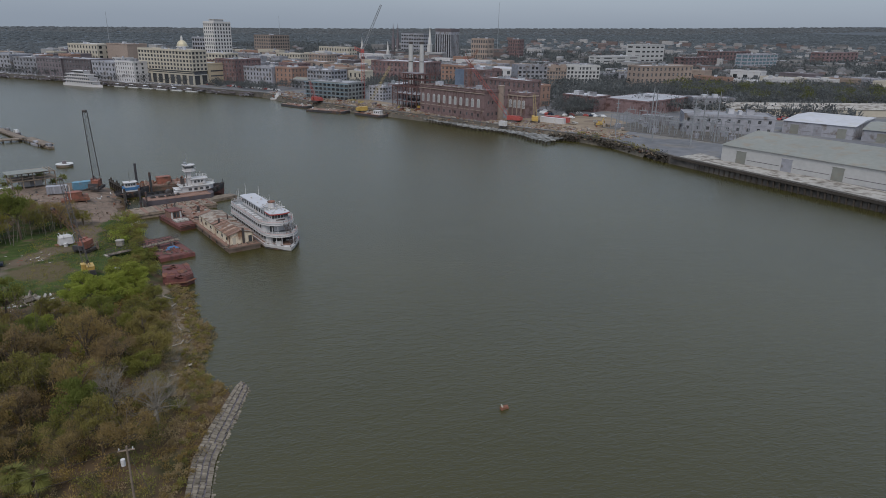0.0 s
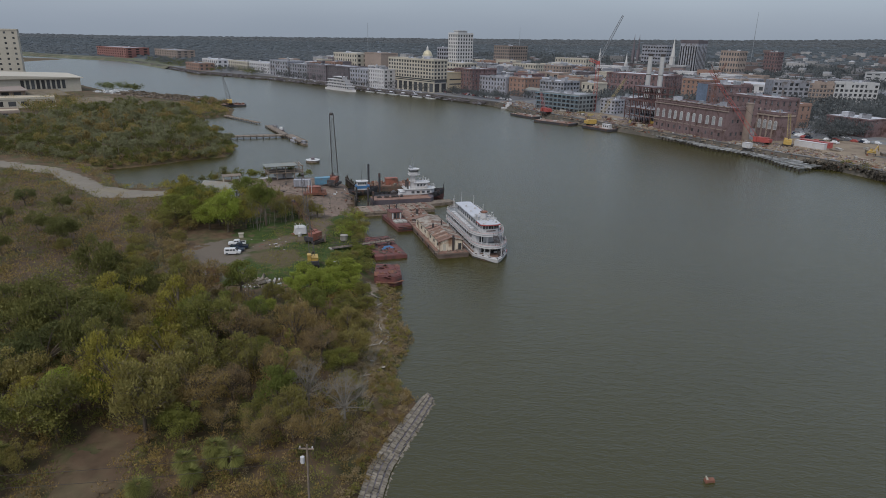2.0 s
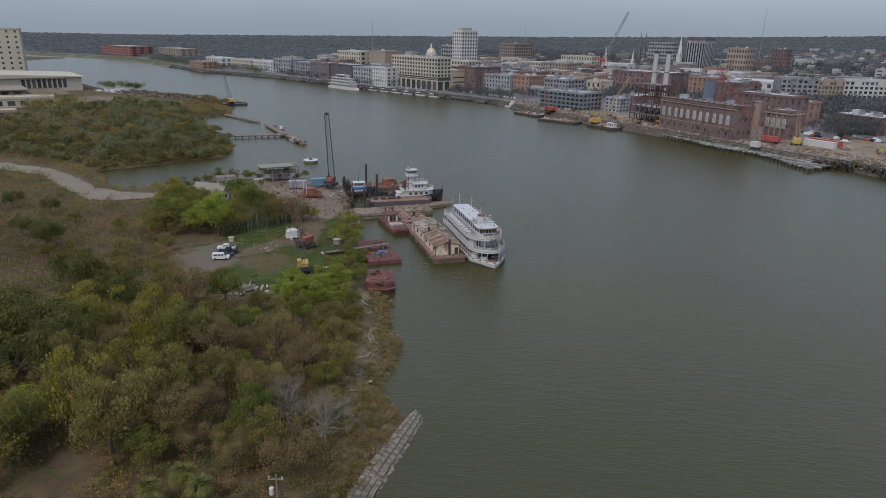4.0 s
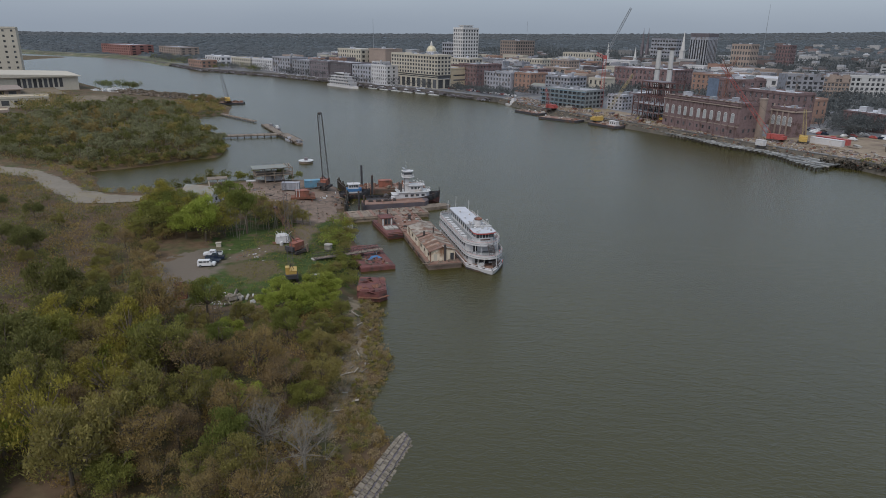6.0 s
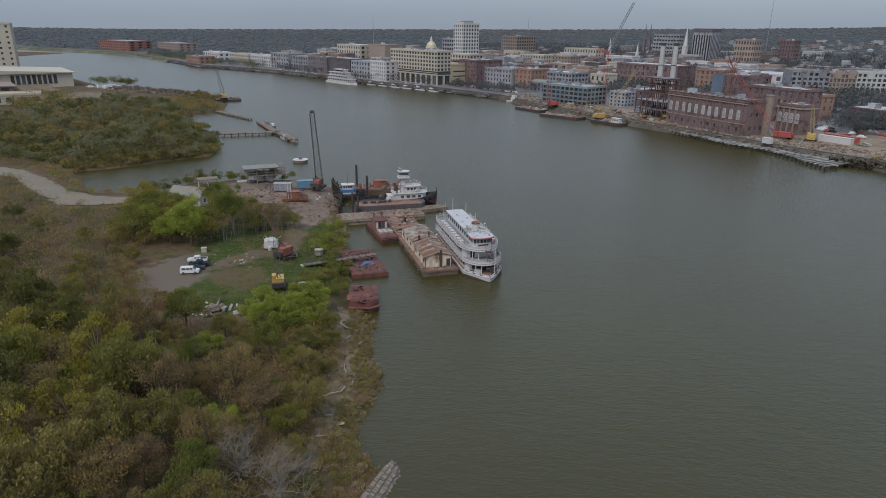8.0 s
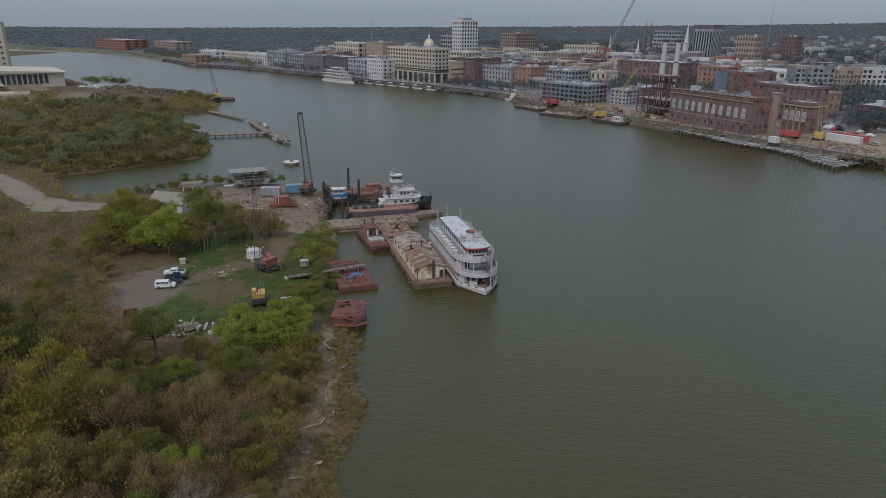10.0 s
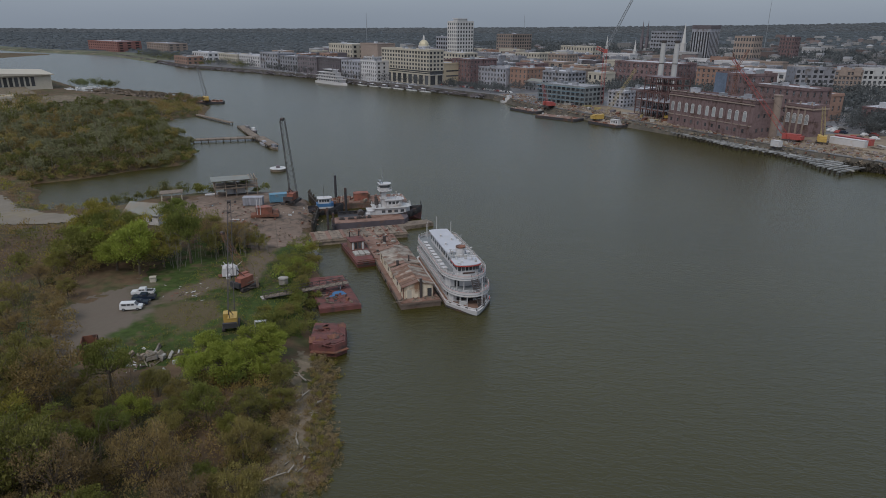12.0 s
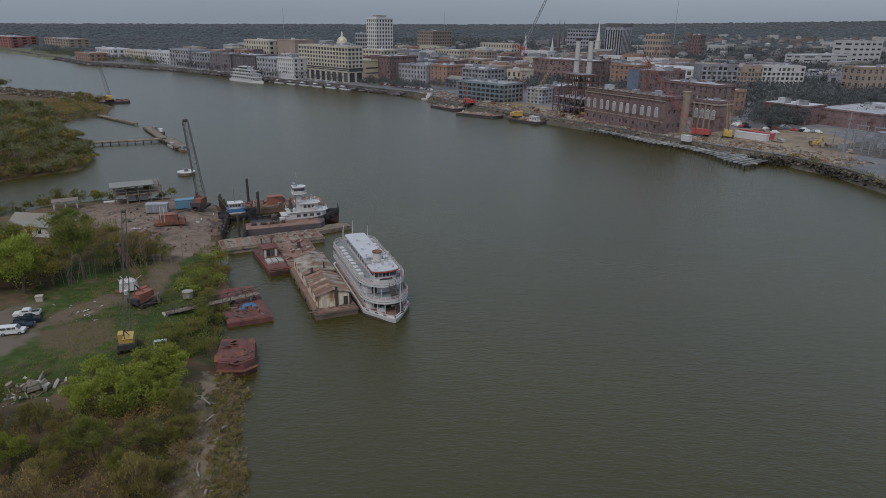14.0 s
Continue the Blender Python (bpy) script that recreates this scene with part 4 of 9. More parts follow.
for y in (4, 8, 12):
    part("window", small_me, M_GLASS, ps, at=pose(0.03, y, 4, 0, 0, 90))
    part("window", small_me, M_GLASS, ps, at=pose(0.03, y, 11, 0, 0, 90))
part("corner_turret", Shape().rod((0.6, 15.0, 0), (0.6, 15.0, 20.4), 2.1, 2.0, 14).rod((0.6, 15.0, 20.4), (0.6, 15.0, 21.0), 2.25, 2.25, 14), M_TANBRICK, ps)
pe = building("stone-trimmed end pavilion of the old power station", (178, 468), 15, 12, 15.0, P, M_PLANT, M_ROOFG, 2, 0, 0, rim=0.8, units=1, name="power_station_pavilion", kind_of="power station")
for i in range(4):
    w = part("arched_window", arch_me, M_WHITE, pe, "white-framed arched window", at=pose(-13.0 + i * 3.6, 0, 8.6))
    part("pane", bar_me, M_GLASS, w, at=pose(0, -0.13, 0))
    part("pilaster", Shape().box(-15.0 + i * 3.6, -0.3, 0, -14.2 + i * 3.6, 0, 13.6), M_TANBRICK, pe)
part("cornice", Shape().box(-15.4, -0.5, 13.4, 0.5, -0.02, 14.2).box(0.02, -0.5, 13.4, 0.5, 12.3, 14.2), M_TANBRICK, pe)
for i in range(3):
    part("urn", Shape().rod((-14 + i * 6.5, 0.3, 15.8), (-14 + i * 6.5, 0.3, 17.3), 0.5, 0.3, 6), M_TANBRICK, pe)
building("tall brown brick boiler house of the power station", (197, 509), 44, 17, 19.5, P, M_PLANT, M_ROOFW, 4, 10, 3, ww=0.3, rim=1.0, units=5, name="boiler_house", kind_of="power station")
th = building("tall dark brick turbine hall of the power station", (178.5, 549), 26, 24, 24.5, P, M_PLANT, M_ROOFG, 4, 6, 3, ww=0.3, rim=1.0, units=3, name="turbine_hall", kind_of="power station")
part("blue_wrap", Shape().box(-26.2, -0.35, 9, -17, -0.12, 24.8).box(-26.5, -0.3, 9, -26.15, 9, 24.8), M_WRAP, th, "blue weather wrap on the corner")
building("orange brick annex behind the power station", (215, 527), 12, 16, 15, P, M_ORANGE, M_ROOFW, 3, 3, 3, ww=0.3, units=1, name="annex", kind_of="power station")
for k, (x, y) in enumerate(((129, 566), (136.5, 563))):
    st = thing("smokestack", x, y, CITY_Z, 0, "tall pale concrete smokestack with dark bands", "smokestack", "smokestacks")
    part("shaft", Shape().rod((0, 0, 0), (0, 0, 44), 2.0, 1.5, 16), M_SIDING, st)
    part("rim", Shape().rod((0, 0, 42.6), (0, 0, 44.3), 1.62, 1.62, 16), M_STEEL, st, "sooty dark rim")
    for z in (30, 20):
        part("band", Shape().rod((0, 0, z), (0, 0, z + 0.5), 1.95 - 0.008 * z, 1.95 - 0.008 * z, 16), M_STEEL, st)

# steel skeleton beside the power station
sk = thing("steel_skeleton", 122, 524, CITY_Z, P, "rust-brown steel building skeleton of a building site", "steel frame")
for i in range(6):
    for j in range(4):
        part("column", Shape().box(-26 + i * 5 - 0.25, j * 6 - 0.25, 0, -26 + i * 5 + 0.25, j * 6 + 0.25, 23.5 if j else 15), M_REDSTEEL, sk)
for z in (5, 10, 15, 19.5, 23.5):
    for j in range(4):
        if j or z <= 15:
            part("beam", Shape().box(-26.3, j * 6 - 0.2, z - 0.5, -0.7, j * 6 + 0.2, z), M_REDSTEEL, sk)
    for i in range(6):
        part("beam", Shape().box(-26 + i * 5 - 0.2, 0 if z <= 15 else 6, z - 0.45, -26 + i * 5 + 0.2, 18, z - 0.05), M_REDSTEEL, sk)
for i in range(0, 5, 2):
    part("brace", Shape().rod((-26 + i * 5, 0, 0.2), (-21 + i * 5, 0, 5), 0.15, 0.15, 4).rod((-26 + i * 5, 0, 10), (-21 + i * 5, 0, 15), 0.15, 0.15, 4), M_REDSTEEL, sk)
for z in (5, 10):
    part("floor_deck", Shape().box(-26, 0.3, z, -1, 17.7, z + 0.15), M_ROOFG, sk)
part("floor_deck", Shape().box(-26, 6, 23.5, -8, 17.7, 23.65), M_DARKW, sk)

# behind and beyond
for k, (x, y, ln, wm, word) in enumerate(((316, 708, 32, M_GREYW, "pale grey stucco"), (338, 707, 22, M_TANBRICK, "tan brick"), (376, 704, 38, M_SIDING, "pale stucco"))):
    apt = building(f"{word} apartment block with dark recessed balconies", (x, y), ln, 20, 19.5 - 1.2 * (k == 1), -4, wm, M_ROOFG, 5, 9 if k == 2 else 7, 3, ww=0.6, wh=0.6, rim=1.2, group="apartment blocks", units=2)
    for i in range(0, 4, 2):
        part("attic_bay", Shape().box(-ln * (0.2 + 0.25 * i) - 3, -0.4, 14.5, -ln * (0.2 + 0.25 * i) + 3, 0.0, 21.5), wm, apt)
dark_tower = building("dark office tower with tall vertical ribs", (372, 1176), 30, 30, 50, A, M_GREYW, M_DARKW, 1, 7, 7, ww=0.55, wh=0.85, rim=1.0, units=0, name="office_tower", kind_of="tower")
part("roof_storey", Shape().box(-30.4, -0.4, 50.2, 0.4, 30.4, 55.5), M_DARKW, dark_tower, "dark louvred roof storey")
building("tan office slab beside the tower", (424, 1138), 30, 26, 40, A, M_TANBRICK, M_ROOFG, 5, 7, 5, ww=0.6)
building("tall white office slab with window bands", (416, 1480), 58, 26, 44, A, M_GREYW, M_ROOFG, 6, 9, 3, ww=0.7, wh=0.4)
building("far brick hotel tower", (541, 1262), 24, 22, 38, A, M_BRICK, M_ROOFG, 6, 5, 4)
building("pale concrete parking block with open decks", (564, 1006), 25, 101, 18, -70, M_SIDING, M_ROOFW, 4, 2, 3, ww=0.6, wh=0.35)
building("tall cream office block above the parking decks", (672, 1057), 31, 66, 35.7, -70, M_SIDING, M_ROOFG, 5, 2, 5, ww=0.6, wh=0.35)
building("red brick riverside workshop with a white roof", (242, 491), 27, 20, 10.5, P, M_BRICK, M_ROOFW, 2, 7, 0, ww=0.35, rim=0.35, units=4)
building("long dark red brick hall with a white roof", (270, 468), 36, 66, 9, P, M_BRICK, M_ROOFG, 2, 0, 11, ww=0.25, rim=0.4, units=6)
building("tan brick apartment block with many windows", (397, 661), 19, 74, 22, -80, M_TANBRICK, M_ROOFW, 4, 3, 12, ww=0.4, units=6)
building("red brick office block", (679, 951), 20, 93, 19.4, -70, M_BRICK, M_ROOFW, 4, 2, 9, ww=0.5)
building("office block with teal glass front", (774, 924), 20, 97, 26, -70, M_GREYW, M_ROOFG, 5, 2, 8, ww=0.8, wh=0.6, glass=M_TEAL)
building("long brick block with white roof edge", (799, 1045), 20, 148, 26, -70, M_BRICK, M_ROOFW, 4, 2, 12, ww=0.5)
building("brown brick block among trees", (1109, 1093), 20, 180, 25, -70, M_BRICK, M_ROOFG, 4, 2, 9)

# upstream yards: grey block, white-roofed sheds, long quay warehouse
building("grey two-storey industrial block with small windows", (289, 376), 49, 22, 9.2, -32, M_GREYW, M_ROOFG, 2, 9, 4, ww=0.3, wh=0.4, units=6)
building("grey rear wing of an industrial block", (352, 478), 32, 16, 9, -14, M_GREYW, M_ROOFG, 2, 6, 3, ww=0.3, wh=0.35)


def shed(label, corner, length, depth, high, rise, head, wall_m, roof_m, doors=0, name="shed"):
    b = thing(name, corner[0], corner[1], CITY_Z, head, label, "warehouse", "upstream sheds")
    part("wall", Shape().box(0, 0, 0, length, depth, high), wall_m, b)
    part("roof", Shape().gable(0, 0, length, depth, high, rise, 0.6, "x"), roof_m, b)
    for i in range(doors):
        x = length * (i + 0.35) / doors
        part("door", Shape().box(x, -0.12, 0, x + 4.4, 0.02, high * 0.72).box(x - 0.2, -0.18, high * 0.72, x + 4.6, 0.02, high * 0.72 + 0.3), M_GREYW if i % 2 else M_METALR, b)
        part("stripe", Shape().box(x + 5.0, -0.06, 1.9, x + length / doors - 0.7, -0.02, 2.1), M_DARKW, b)
    return b


shed("long white quay warehouse with a weathered grey-green roof", (204, 320), 180, 58, 7.0, 4.2, -72.6, M_SIDING, M_METALR, 9, "quay_warehouse")
shed("grey shed with a wide white roof", (303, 384), 36, 62, 7.0, 1.2, -60, M_GREYW, M_ROOFW, 3)
shed("low grey shed beside the quay warehouse", (324, 350), 40, 50, 6.0, 2.0, -60, M_GREYW, M_METALR, 2)
shed("long pale shed with a cream roof", (330, 455), 140, 30, 5.0, 3.0, -12, M_CREAM, M_CONC, 0)

# steeples and far towers
def steeple(x, y, w, high, label, spire=0.5, stone=None):
    stone = stone or M_TOWER
    t = thing("church_steeple", x, y, CITY_Z, A, label, "steeple", "steeples")
    part("tower", Shape().box(-w / 2, -w / 2, 0, w / 2, w / 2, high * (1 - spire)).box(-w * 0.58, -w * 0.58, high * (1 - spire) - 1, w * 0.58, w * 0.58, high * (1 - spire)), stone, t)
    part("spire", Shape().rod((0, 0, high * (1 - spire)), (0, 0, high), w * 0.52, 0.06, 8), stone, t)


steeple(370, 1290, 7, 60, "white pointed church steeple", 0.55)
steeple(365, 1546, 5, 66, "slender dark cathedral spire", 0.5, M_DARKW)
steeple(375, 1544, 5, 66, "slender dark cathedral spire", 0.5, M_DARKW)
steeple(265, 1190, 4, 34, "small white church steeple")
steeple(-40, 1260, 4, 33, "small white church steeple")
steeple(250, 1330, 4, 38, "small white church steeple")
for x, y, h in ((640, 1600, 118), (-200, 1500, 75), (150, 1900, 80)):
    mast = thing("radio_mast", x, y, CITY_Z, 0, "thin steel radio mast above the city", "mast", "radio masts")
    part("pole", Shape().rod((0, 0, 0), (0, 0, h), 0.8, 0.25, 5), M_GALV, mast)

# plain infill of low city blocks on the street grid
rng = random.Random(11)
fill = 0
for k in range(3500):
    a, b = rng.uniform(-480, 620), rng.uniform(75, 480)
    ca, sa = math.cos(radians(A)), math.sin(radians(A))
    x, y = -31 + ca * a - sa * b, 738 + sa * a + ca * b
    if fill >= 200 or y < 660 and x < 470 or x > 150 and math.hypot(x, y - 115) < 730 or b < 95 and -340 < a < 330:
        continue
    if any((x - q[0]) ** 2 + (y - q[1]) ** 2 < (q[2] + 13) ** 2 for q in FOOT):
        continue
    fill += 1
    lw, dw, hh = rng.uniform(14, 38), rng.uniform(12, 22), rng.choice([7, 8, 10, 12, 13, 15])
    wm = rng.choice([M_BRICK, M_TANBRICK, M_WHITE, M_CREAM, M_GREYW, M_GREYW, M_DARKW, M_ORANGE])
    rm = rng.choice([M_ROOFW, M_ROOFG, M_ROOFG, M_METALR])
    lw *= 1.25 if b > 250 else 1.0
    word = {M_BRICK: "red brick", M_TANBRICK: "tan brick", M_WHITE: "white", M_CREAM: "cream", M_GREYW: "grey", M_DARKW: "dark brick", M_ORANGE: "orange brick"}[wm]
    near = b < 220
    building(f"low {word} town house block with a flat roof" if hh < 11 else f"{word} town block with a flat roof", (x, y), lw, dw, hh, A if a < 260 else P, wm, rm,
             2 if near else 1, 3, 0, ww=0.4, units=1, name="town_house", group="town houses")

# far roofs beyond, too many to count
ca, sa = math.cos(radians(A)), math.sin(radians(A))
far_rng = random.Random(23)
M_FARWALL = surface("far_house_walls", (0.225, 0.218, 0.212), 0.9, fine=0.3, coarse=0.02, vary=0.2, island=0.55)
M_FARRED = surface("far_brick_walls", (0.160, 0.122, 0.114), 0.9, fine=0.3, coarse=0.02, vary=0.2, island=0.4)
M_FARROOF = surface("far_roof_tops", (0.27, 0.272, 0.28), 0.85, fine=0.3, coarse=0.02, vary=0.2, island=0.6)
M_FARDARK = surface("far_shingle_roofs", (0.115, 0.112, 0.115), 0.9, fine=0.3, coarse=0.02, vary=0.2, island=0.4)
for wm, rm, lab, count, hip in ((M_FARWALL, M_FARROOF, "far pale houses and sheds among trees", 950, 0.25), (M_FARRED, M_FARDARK, "far brick houses with dark roofs among trees", 650, 0.6), (M_FARWALL, M_FARDARK, "far small houses with shingle roofs among trees", 650, 0.85)):
    walls, roofs = Shape(), Shape()
    for k in range(count):
        a, b = far_rng.uniform(-620, 1300), 200 + 1900 * far_rng.random() ** 1.6
        if a < -250 and b > 520 and far_rng.random() < 0.75:
            continue
        x, y = -31 + ca * a - sa * b, 738 + sa * a + ca * b
        reach = math.hypot(x, y - 115)
        if reach < 820 or any((x - q[0]) ** 2 + (y - q[1]) ** 2 < (q[2] + 6) ** 2 for q in FOOT):
            continue
        big = far_rng.random() < 0.16 and reach > 1000
        l, d = far_rng.uniform(16, 38) if big else far_rng.uniform(7, 16), far_rng.uniform(10, 22) if big else far_rng.uniform(7, 12)
        h = far_rng.choice([9, 11, 13, 16]) if big else far_rng.choice([6, 7, 8, 9.5, 11])
        pts = [(x + ca * p - sa * q, y + sa * p + ca * q) for p, q in ((0, 0), (l, 0), (l, d), (0, d))]
        up = CITY_Z + float(land_rise(np.array(x), np.array(y)))
        walls.prism(pts, CITY_Z, up + h)
        roofs.prism(pts, up + h + 0.02, up + h + (2.6 if far_rng.random() < hip and not big else 0.6), 0.35 if far_rng.random() < hip and not big else 1.02)
    solid("far_houses", walls, wm, lab, "houses", kind="stuff")
    solid("far_roofs", roofs, rm, lab.replace("houses", "house roofs"), "roofs", kind="stuff")


# ---- boats, barges and machines on the near side ----
def hull_line(half, y0, y1, bow, stern=1.5, n=9):
    """Outline of a deck, counter-clockwise, rounded at its y0 end over bow metres and at y1 over stern metres."""
    pts = [(half * math.sin(a), y0 + bow * (1 - math.cos(a))) for a in [math.pi / 2 * (i / n) for i in range(-n, n + 1)]]
    pts += [(half * math.cos(a), y1 - stern + stern * math.sin(a)) for a in [math.pi * i / (2 * n) for i in range(0, 2 * n + 1)]]
    return pts


def pointed_line(half, y0, y1, bow, stern=1.5, n=9):
    """Outline of a hull with a sharp bow at y0 and a rounded stern at y1."""
    pts = [(half * k / n, y0 + bow * abs(k / n) ** 1.3) for k in range(-n, n + 1)]
    return pts + [(half * math.cos(a), y1 - stern + stern * math.sin(a)) for a in [math.pi * i / (2 * n) for i in range(0, 2 * n + 1)]]


def ring_rail(points, z, high, material, parent, post=1.6, rails=3, close=True):
    """Railing along a line: rails in one part, each post a part."""
    s = Shape()
    seq = list(points) + ([points[0]] if close else [])
    for k in range(rails):
        h = z + high * (k + 1) / rails
        for a, b in zip(seq, seq[1:]):
            if math.hypot(a[0] - b[0], a[1] - b[1]) > 0.05:
                s.rod((a[0], a[1], h), (b[0], b[1], h), 0.03, 0.03, 4)
    part("handrail", s, material, parent)
    me = Shape().rod((0, 0, 0), (0, 0, high), 0.035, 0.035, 4).mesh("post", material)
    run, last = 0.0, None
    for a, b in zip(seq, seq[1:]):
        ln = math.hypot(b[0] - a[0], b[1] - a[1])
        while run < ln:
            k = run / ln
            part("post", me, material, parent, at=pose(a[0] + (b[0] - a[0]) * k, a[1] + (b[1] - a[1]) * k, z))
            run += post
        run -= ln


def lattice(s, a, b, w0, w1, bays, r=0.09):
    """A four-chord lattice boom from a to b."""
    a, b = Vector(a), Vector(b)
    d = (b - a).normalized()
    side = d.cross(Vector((0, 0, 1)) if abs(d.z) < 0.98 else Vector((0, 1, 0))).normalized()
    up = side.cross(d)
    rings = []
    for i in range(bays + 1):
        k = i / bays
        w = (w0 + (w1 - w0) * k) / 2 * (0.45 if i == 0 else 1)
        c = a + (b - a) * k
        rings.append([c + side * (w * p) + up * (w * q) for p, q in ((-1, -1), (1, -1), (1, 1), (-1, 1))])
    for i in range(bays):
        for j in range(4):
            s.rod(rings[i][j], rings[i + 1][j], r, r, 4)
            s.rod(rings[i][j], rings[i + 1][(j + 1) % 4], r * 0.7, r * 0.7, 3)
    return s


TURN = 18.8
rng = random.Random(17)
# white three-deck excursion boat
boat = thing("riverboat", 8.1, 256.6, 0, 17.2, "white three-deck excursion riverboat moored beside a barge", "riverboat")
main = pointed_line(4.8, -0.6, 35, 6.0, 3.0)
hull = part("hull", Shape().prism(main, -0.8, 1.15, 1.03), M_WHITE, boat)
part("boot_stripe", Shape().prism(pointed_line(4.96, -0.85, 35.2, 6.0, 3.0), -0.7, 0.42), M_BLACK, hull, "black waterline band")
part("rubbing_strake", Shape().prism(pointed_line(4.95, -0.75, 35.1, 6.0, 3.0), 0.95, 1.1), M_PINK, hull)
part("stem", Shape().add([(-0.15, -0.3, -0.5), (0.15, -0.3, -0.5), (0, -1.1, 1.3), (0.2, -0.2, 1.6), (-0.2, -0.2, 1.6)], [(0, 1, 2), (1, 3, 2), (0, 2, 4), (2, 3, 4)]), M_BLACK, hull)
part("main_deck", Shape().prism(pointed_line(4.6, -0.2, 34.7, 5.9, 2.8), 1.15, 1.22), M_WOODDECK, boat)
bul = Shape()
pts = pointed_line(4.85, -0.6, 35, 6.0, 3.0)
for a, b in list(zip(pts, pts[1:]))[:18]:
    bul.add([(a[0], a[1], 1.1), (b[0], b[1], 1.1), (b[0] * 1.02, b[1] - 0.1, 1.5), (a[0] * 1.02, a[1] - 0.1, 1.5), (a[0] * 0.97, a[1] + 0.12, 1.5), (b[0] * 0.97, b[1] + 0.12, 1.5), (b[0] * 0.97, b[1] + 0.12, 1.2), (a[0] * 0.97, a[1] + 0.12, 1.2)],
            [(0, 1, 2, 3), (3, 2, 5, 4), (4, 5, 6, 7)])
bulwark = part("bulwark", bul, M_WHITE, boat)
for q in (-0.86, -0.6, -0.34, 0.34, 0.6, 0.86):
    slope = math.degrees(math.atan2(6.0 * 1.3 * abs(q) ** 0.3 * (1 if q > 0 else -1), 4.85))
    part("freeing_port", Shape().box(-0.32, -0.06, -0.1, 0.32, 0.06, 0.1), M_BLACK, bulwark, "dark freeing port", at=pose(4.9 * q, -0.66 + 6.0 * abs(q) ** 1.3, 1.32, 0, 0, slope))


def scrap_bit(x, y, z, l, w, h):
    """An odd piece of scrap: a bent plate, a length of pipe or a broken board."""
    k = rng.random()
    if k < 0.3:
        t = rng.uniform(0, 3.14)
        return Shape().rod((x, y, z + 0.12), (x + l * 1.4 * math.cos(t), y + l * 1.4 * math.sin(t), z + 0.12 + h * 0.5), 0.07 + 0.12 * w, 0.07 + 0.1 * w, 6)
    t, c = rng.uniform(0, 3.14), rng.uniform(0.5, 1.0)
    pts = [(x + a * math.cos(t) - b * math.sin(t), y + a * math.sin(t) + b * math.cos(t)) for a, b in ((-l / 2, -w / 2), (l / 2 * c, -w / 2), (l / 2, w / 2 * c), (-l / 3, w / 2))]
    return Shape().prism(pts, z, z + h, rng.uniform(0.45, 1.0))


def cabin(name, half, y0, y1, z0, z1, windows, bow, material=None, ww=0.9, wh=1.1):
    c = part(name, Shape().prism(hull_line(half, y0, y1, bow, 0.5), z0, z1), material or M_WHITE, boat)
    me = Shape().box(-0.03, -ww / 2, -wh / 2, 0.03, ww / 2, wh / 2).mesh("window", M_GLASS)
    for i in range(windows):
        y = y0 + bow + 0.8 + (y1 - y0 - bow - 1.8) * i / max(1, windows - 1)
        for sx in (-1, 1):
            part("window", me, M_GLASS, c, at=pose(sx * (half + 0.01), y, (z0 + z1) / 2 + 0.2))
    return c


c1 = cabin("main_cabin", 4.2, 4.2, 33.5, 1.2, 3.6, 14, 1.6)
part("door", Shape().box(-0.7, 4.1, 1.25, 0.7, 4.3, 3.2), M_GLASS, c1)
c2 = cabin("saloon", 4.25, 6.4, 33.0, 3.75, 6.2, 15, 2.0)
part("door", Shape().box(-2.6, 6.55, 3.8, -1.6, 7.1, 5.8), M_GLASS, c2)
cabin("top_cabin", 2.0, 8.6, 30.0, 6.4, 8.7, 11, 0.4, ww=1.1, wh=1.2)
for z, name in ((3.6, "second_deck"), (6.22, "top_deck")):
    d = part(name, Shape().prism(hull_line(4.95, 1.2 if z < 5 else 3.7, 34.6 if z < 5 else 34.0, 6.3, 3.2), z, z + 0.14), M_BOATDECK, boat)
    part("deck_edge", Shape().prism(hull_line(5.02, 1.13 if z < 5 else 3.63, 34.66 if z < 5 else 34.06, 6.35, 3.2), z - 0.28, z + 0.02), M_WHITE, d)
    band = Shape()
    edge = hull_line(4.93, 1.2 if z < 5 else 3.7, 34.6 if z < 5 else 34.0, 6.3, 3.2)
    for a, b in zip(edge, edge[1:] + edge[:1]):
        if math.dist(a, b) > 0.05:
            band.add([(a[0], a[1], z + 0.16), (b[0], b[1], z + 0.16), (b[0], b[1], z + 0.62), (a[0], a[1], z + 0.62), (a[0] * 0.985, a[1], z + 0.62), (b[0] * 0.985, b[1], z + 0.62), (b[0] * 0.985, b[1], z + 0.16), (a[0] * 0.985, a[1], z + 0.16)], [(0, 1, 2, 3), (3, 2, 5, 4), (4, 5, 6, 7)])
    part("rail_panel", band, M_WHITE, d, "white rail panel")
    trim = Shape()
    for a, b in zip(edge, edge[1:] + edge[:1]):
        if math.dist(a, b) > 0.05:
            trim.rod((a[0] * 1.004, a[1], z + 0.66), (b[0] * 1.004, b[1], z + 0.66), 0.05, 0.05, 4)
    part("trim_line", trim, M_PINK, d, "faded red trim line")
    ring_rail(hull_line(4.9, 1.25 if z < 5 else 3.75, 34.5 if z < 5 else 33.9, 6.25, 3.1), z + 0.14, 1.05, M_WHITE, d, 1.5, 4)
part("top_roof", Shape().prism(hull_line(2.35, 13.6, 31.0, 0.3, 0.5), 8.7, 8.9), M_ROOFW, boat)
fr = part("front_roof", Shape().prism(hull_line(2.6, 8.8, 13.55, 0.4, 0.2), 8.66, 8.78), M_BOATDECK, boat)
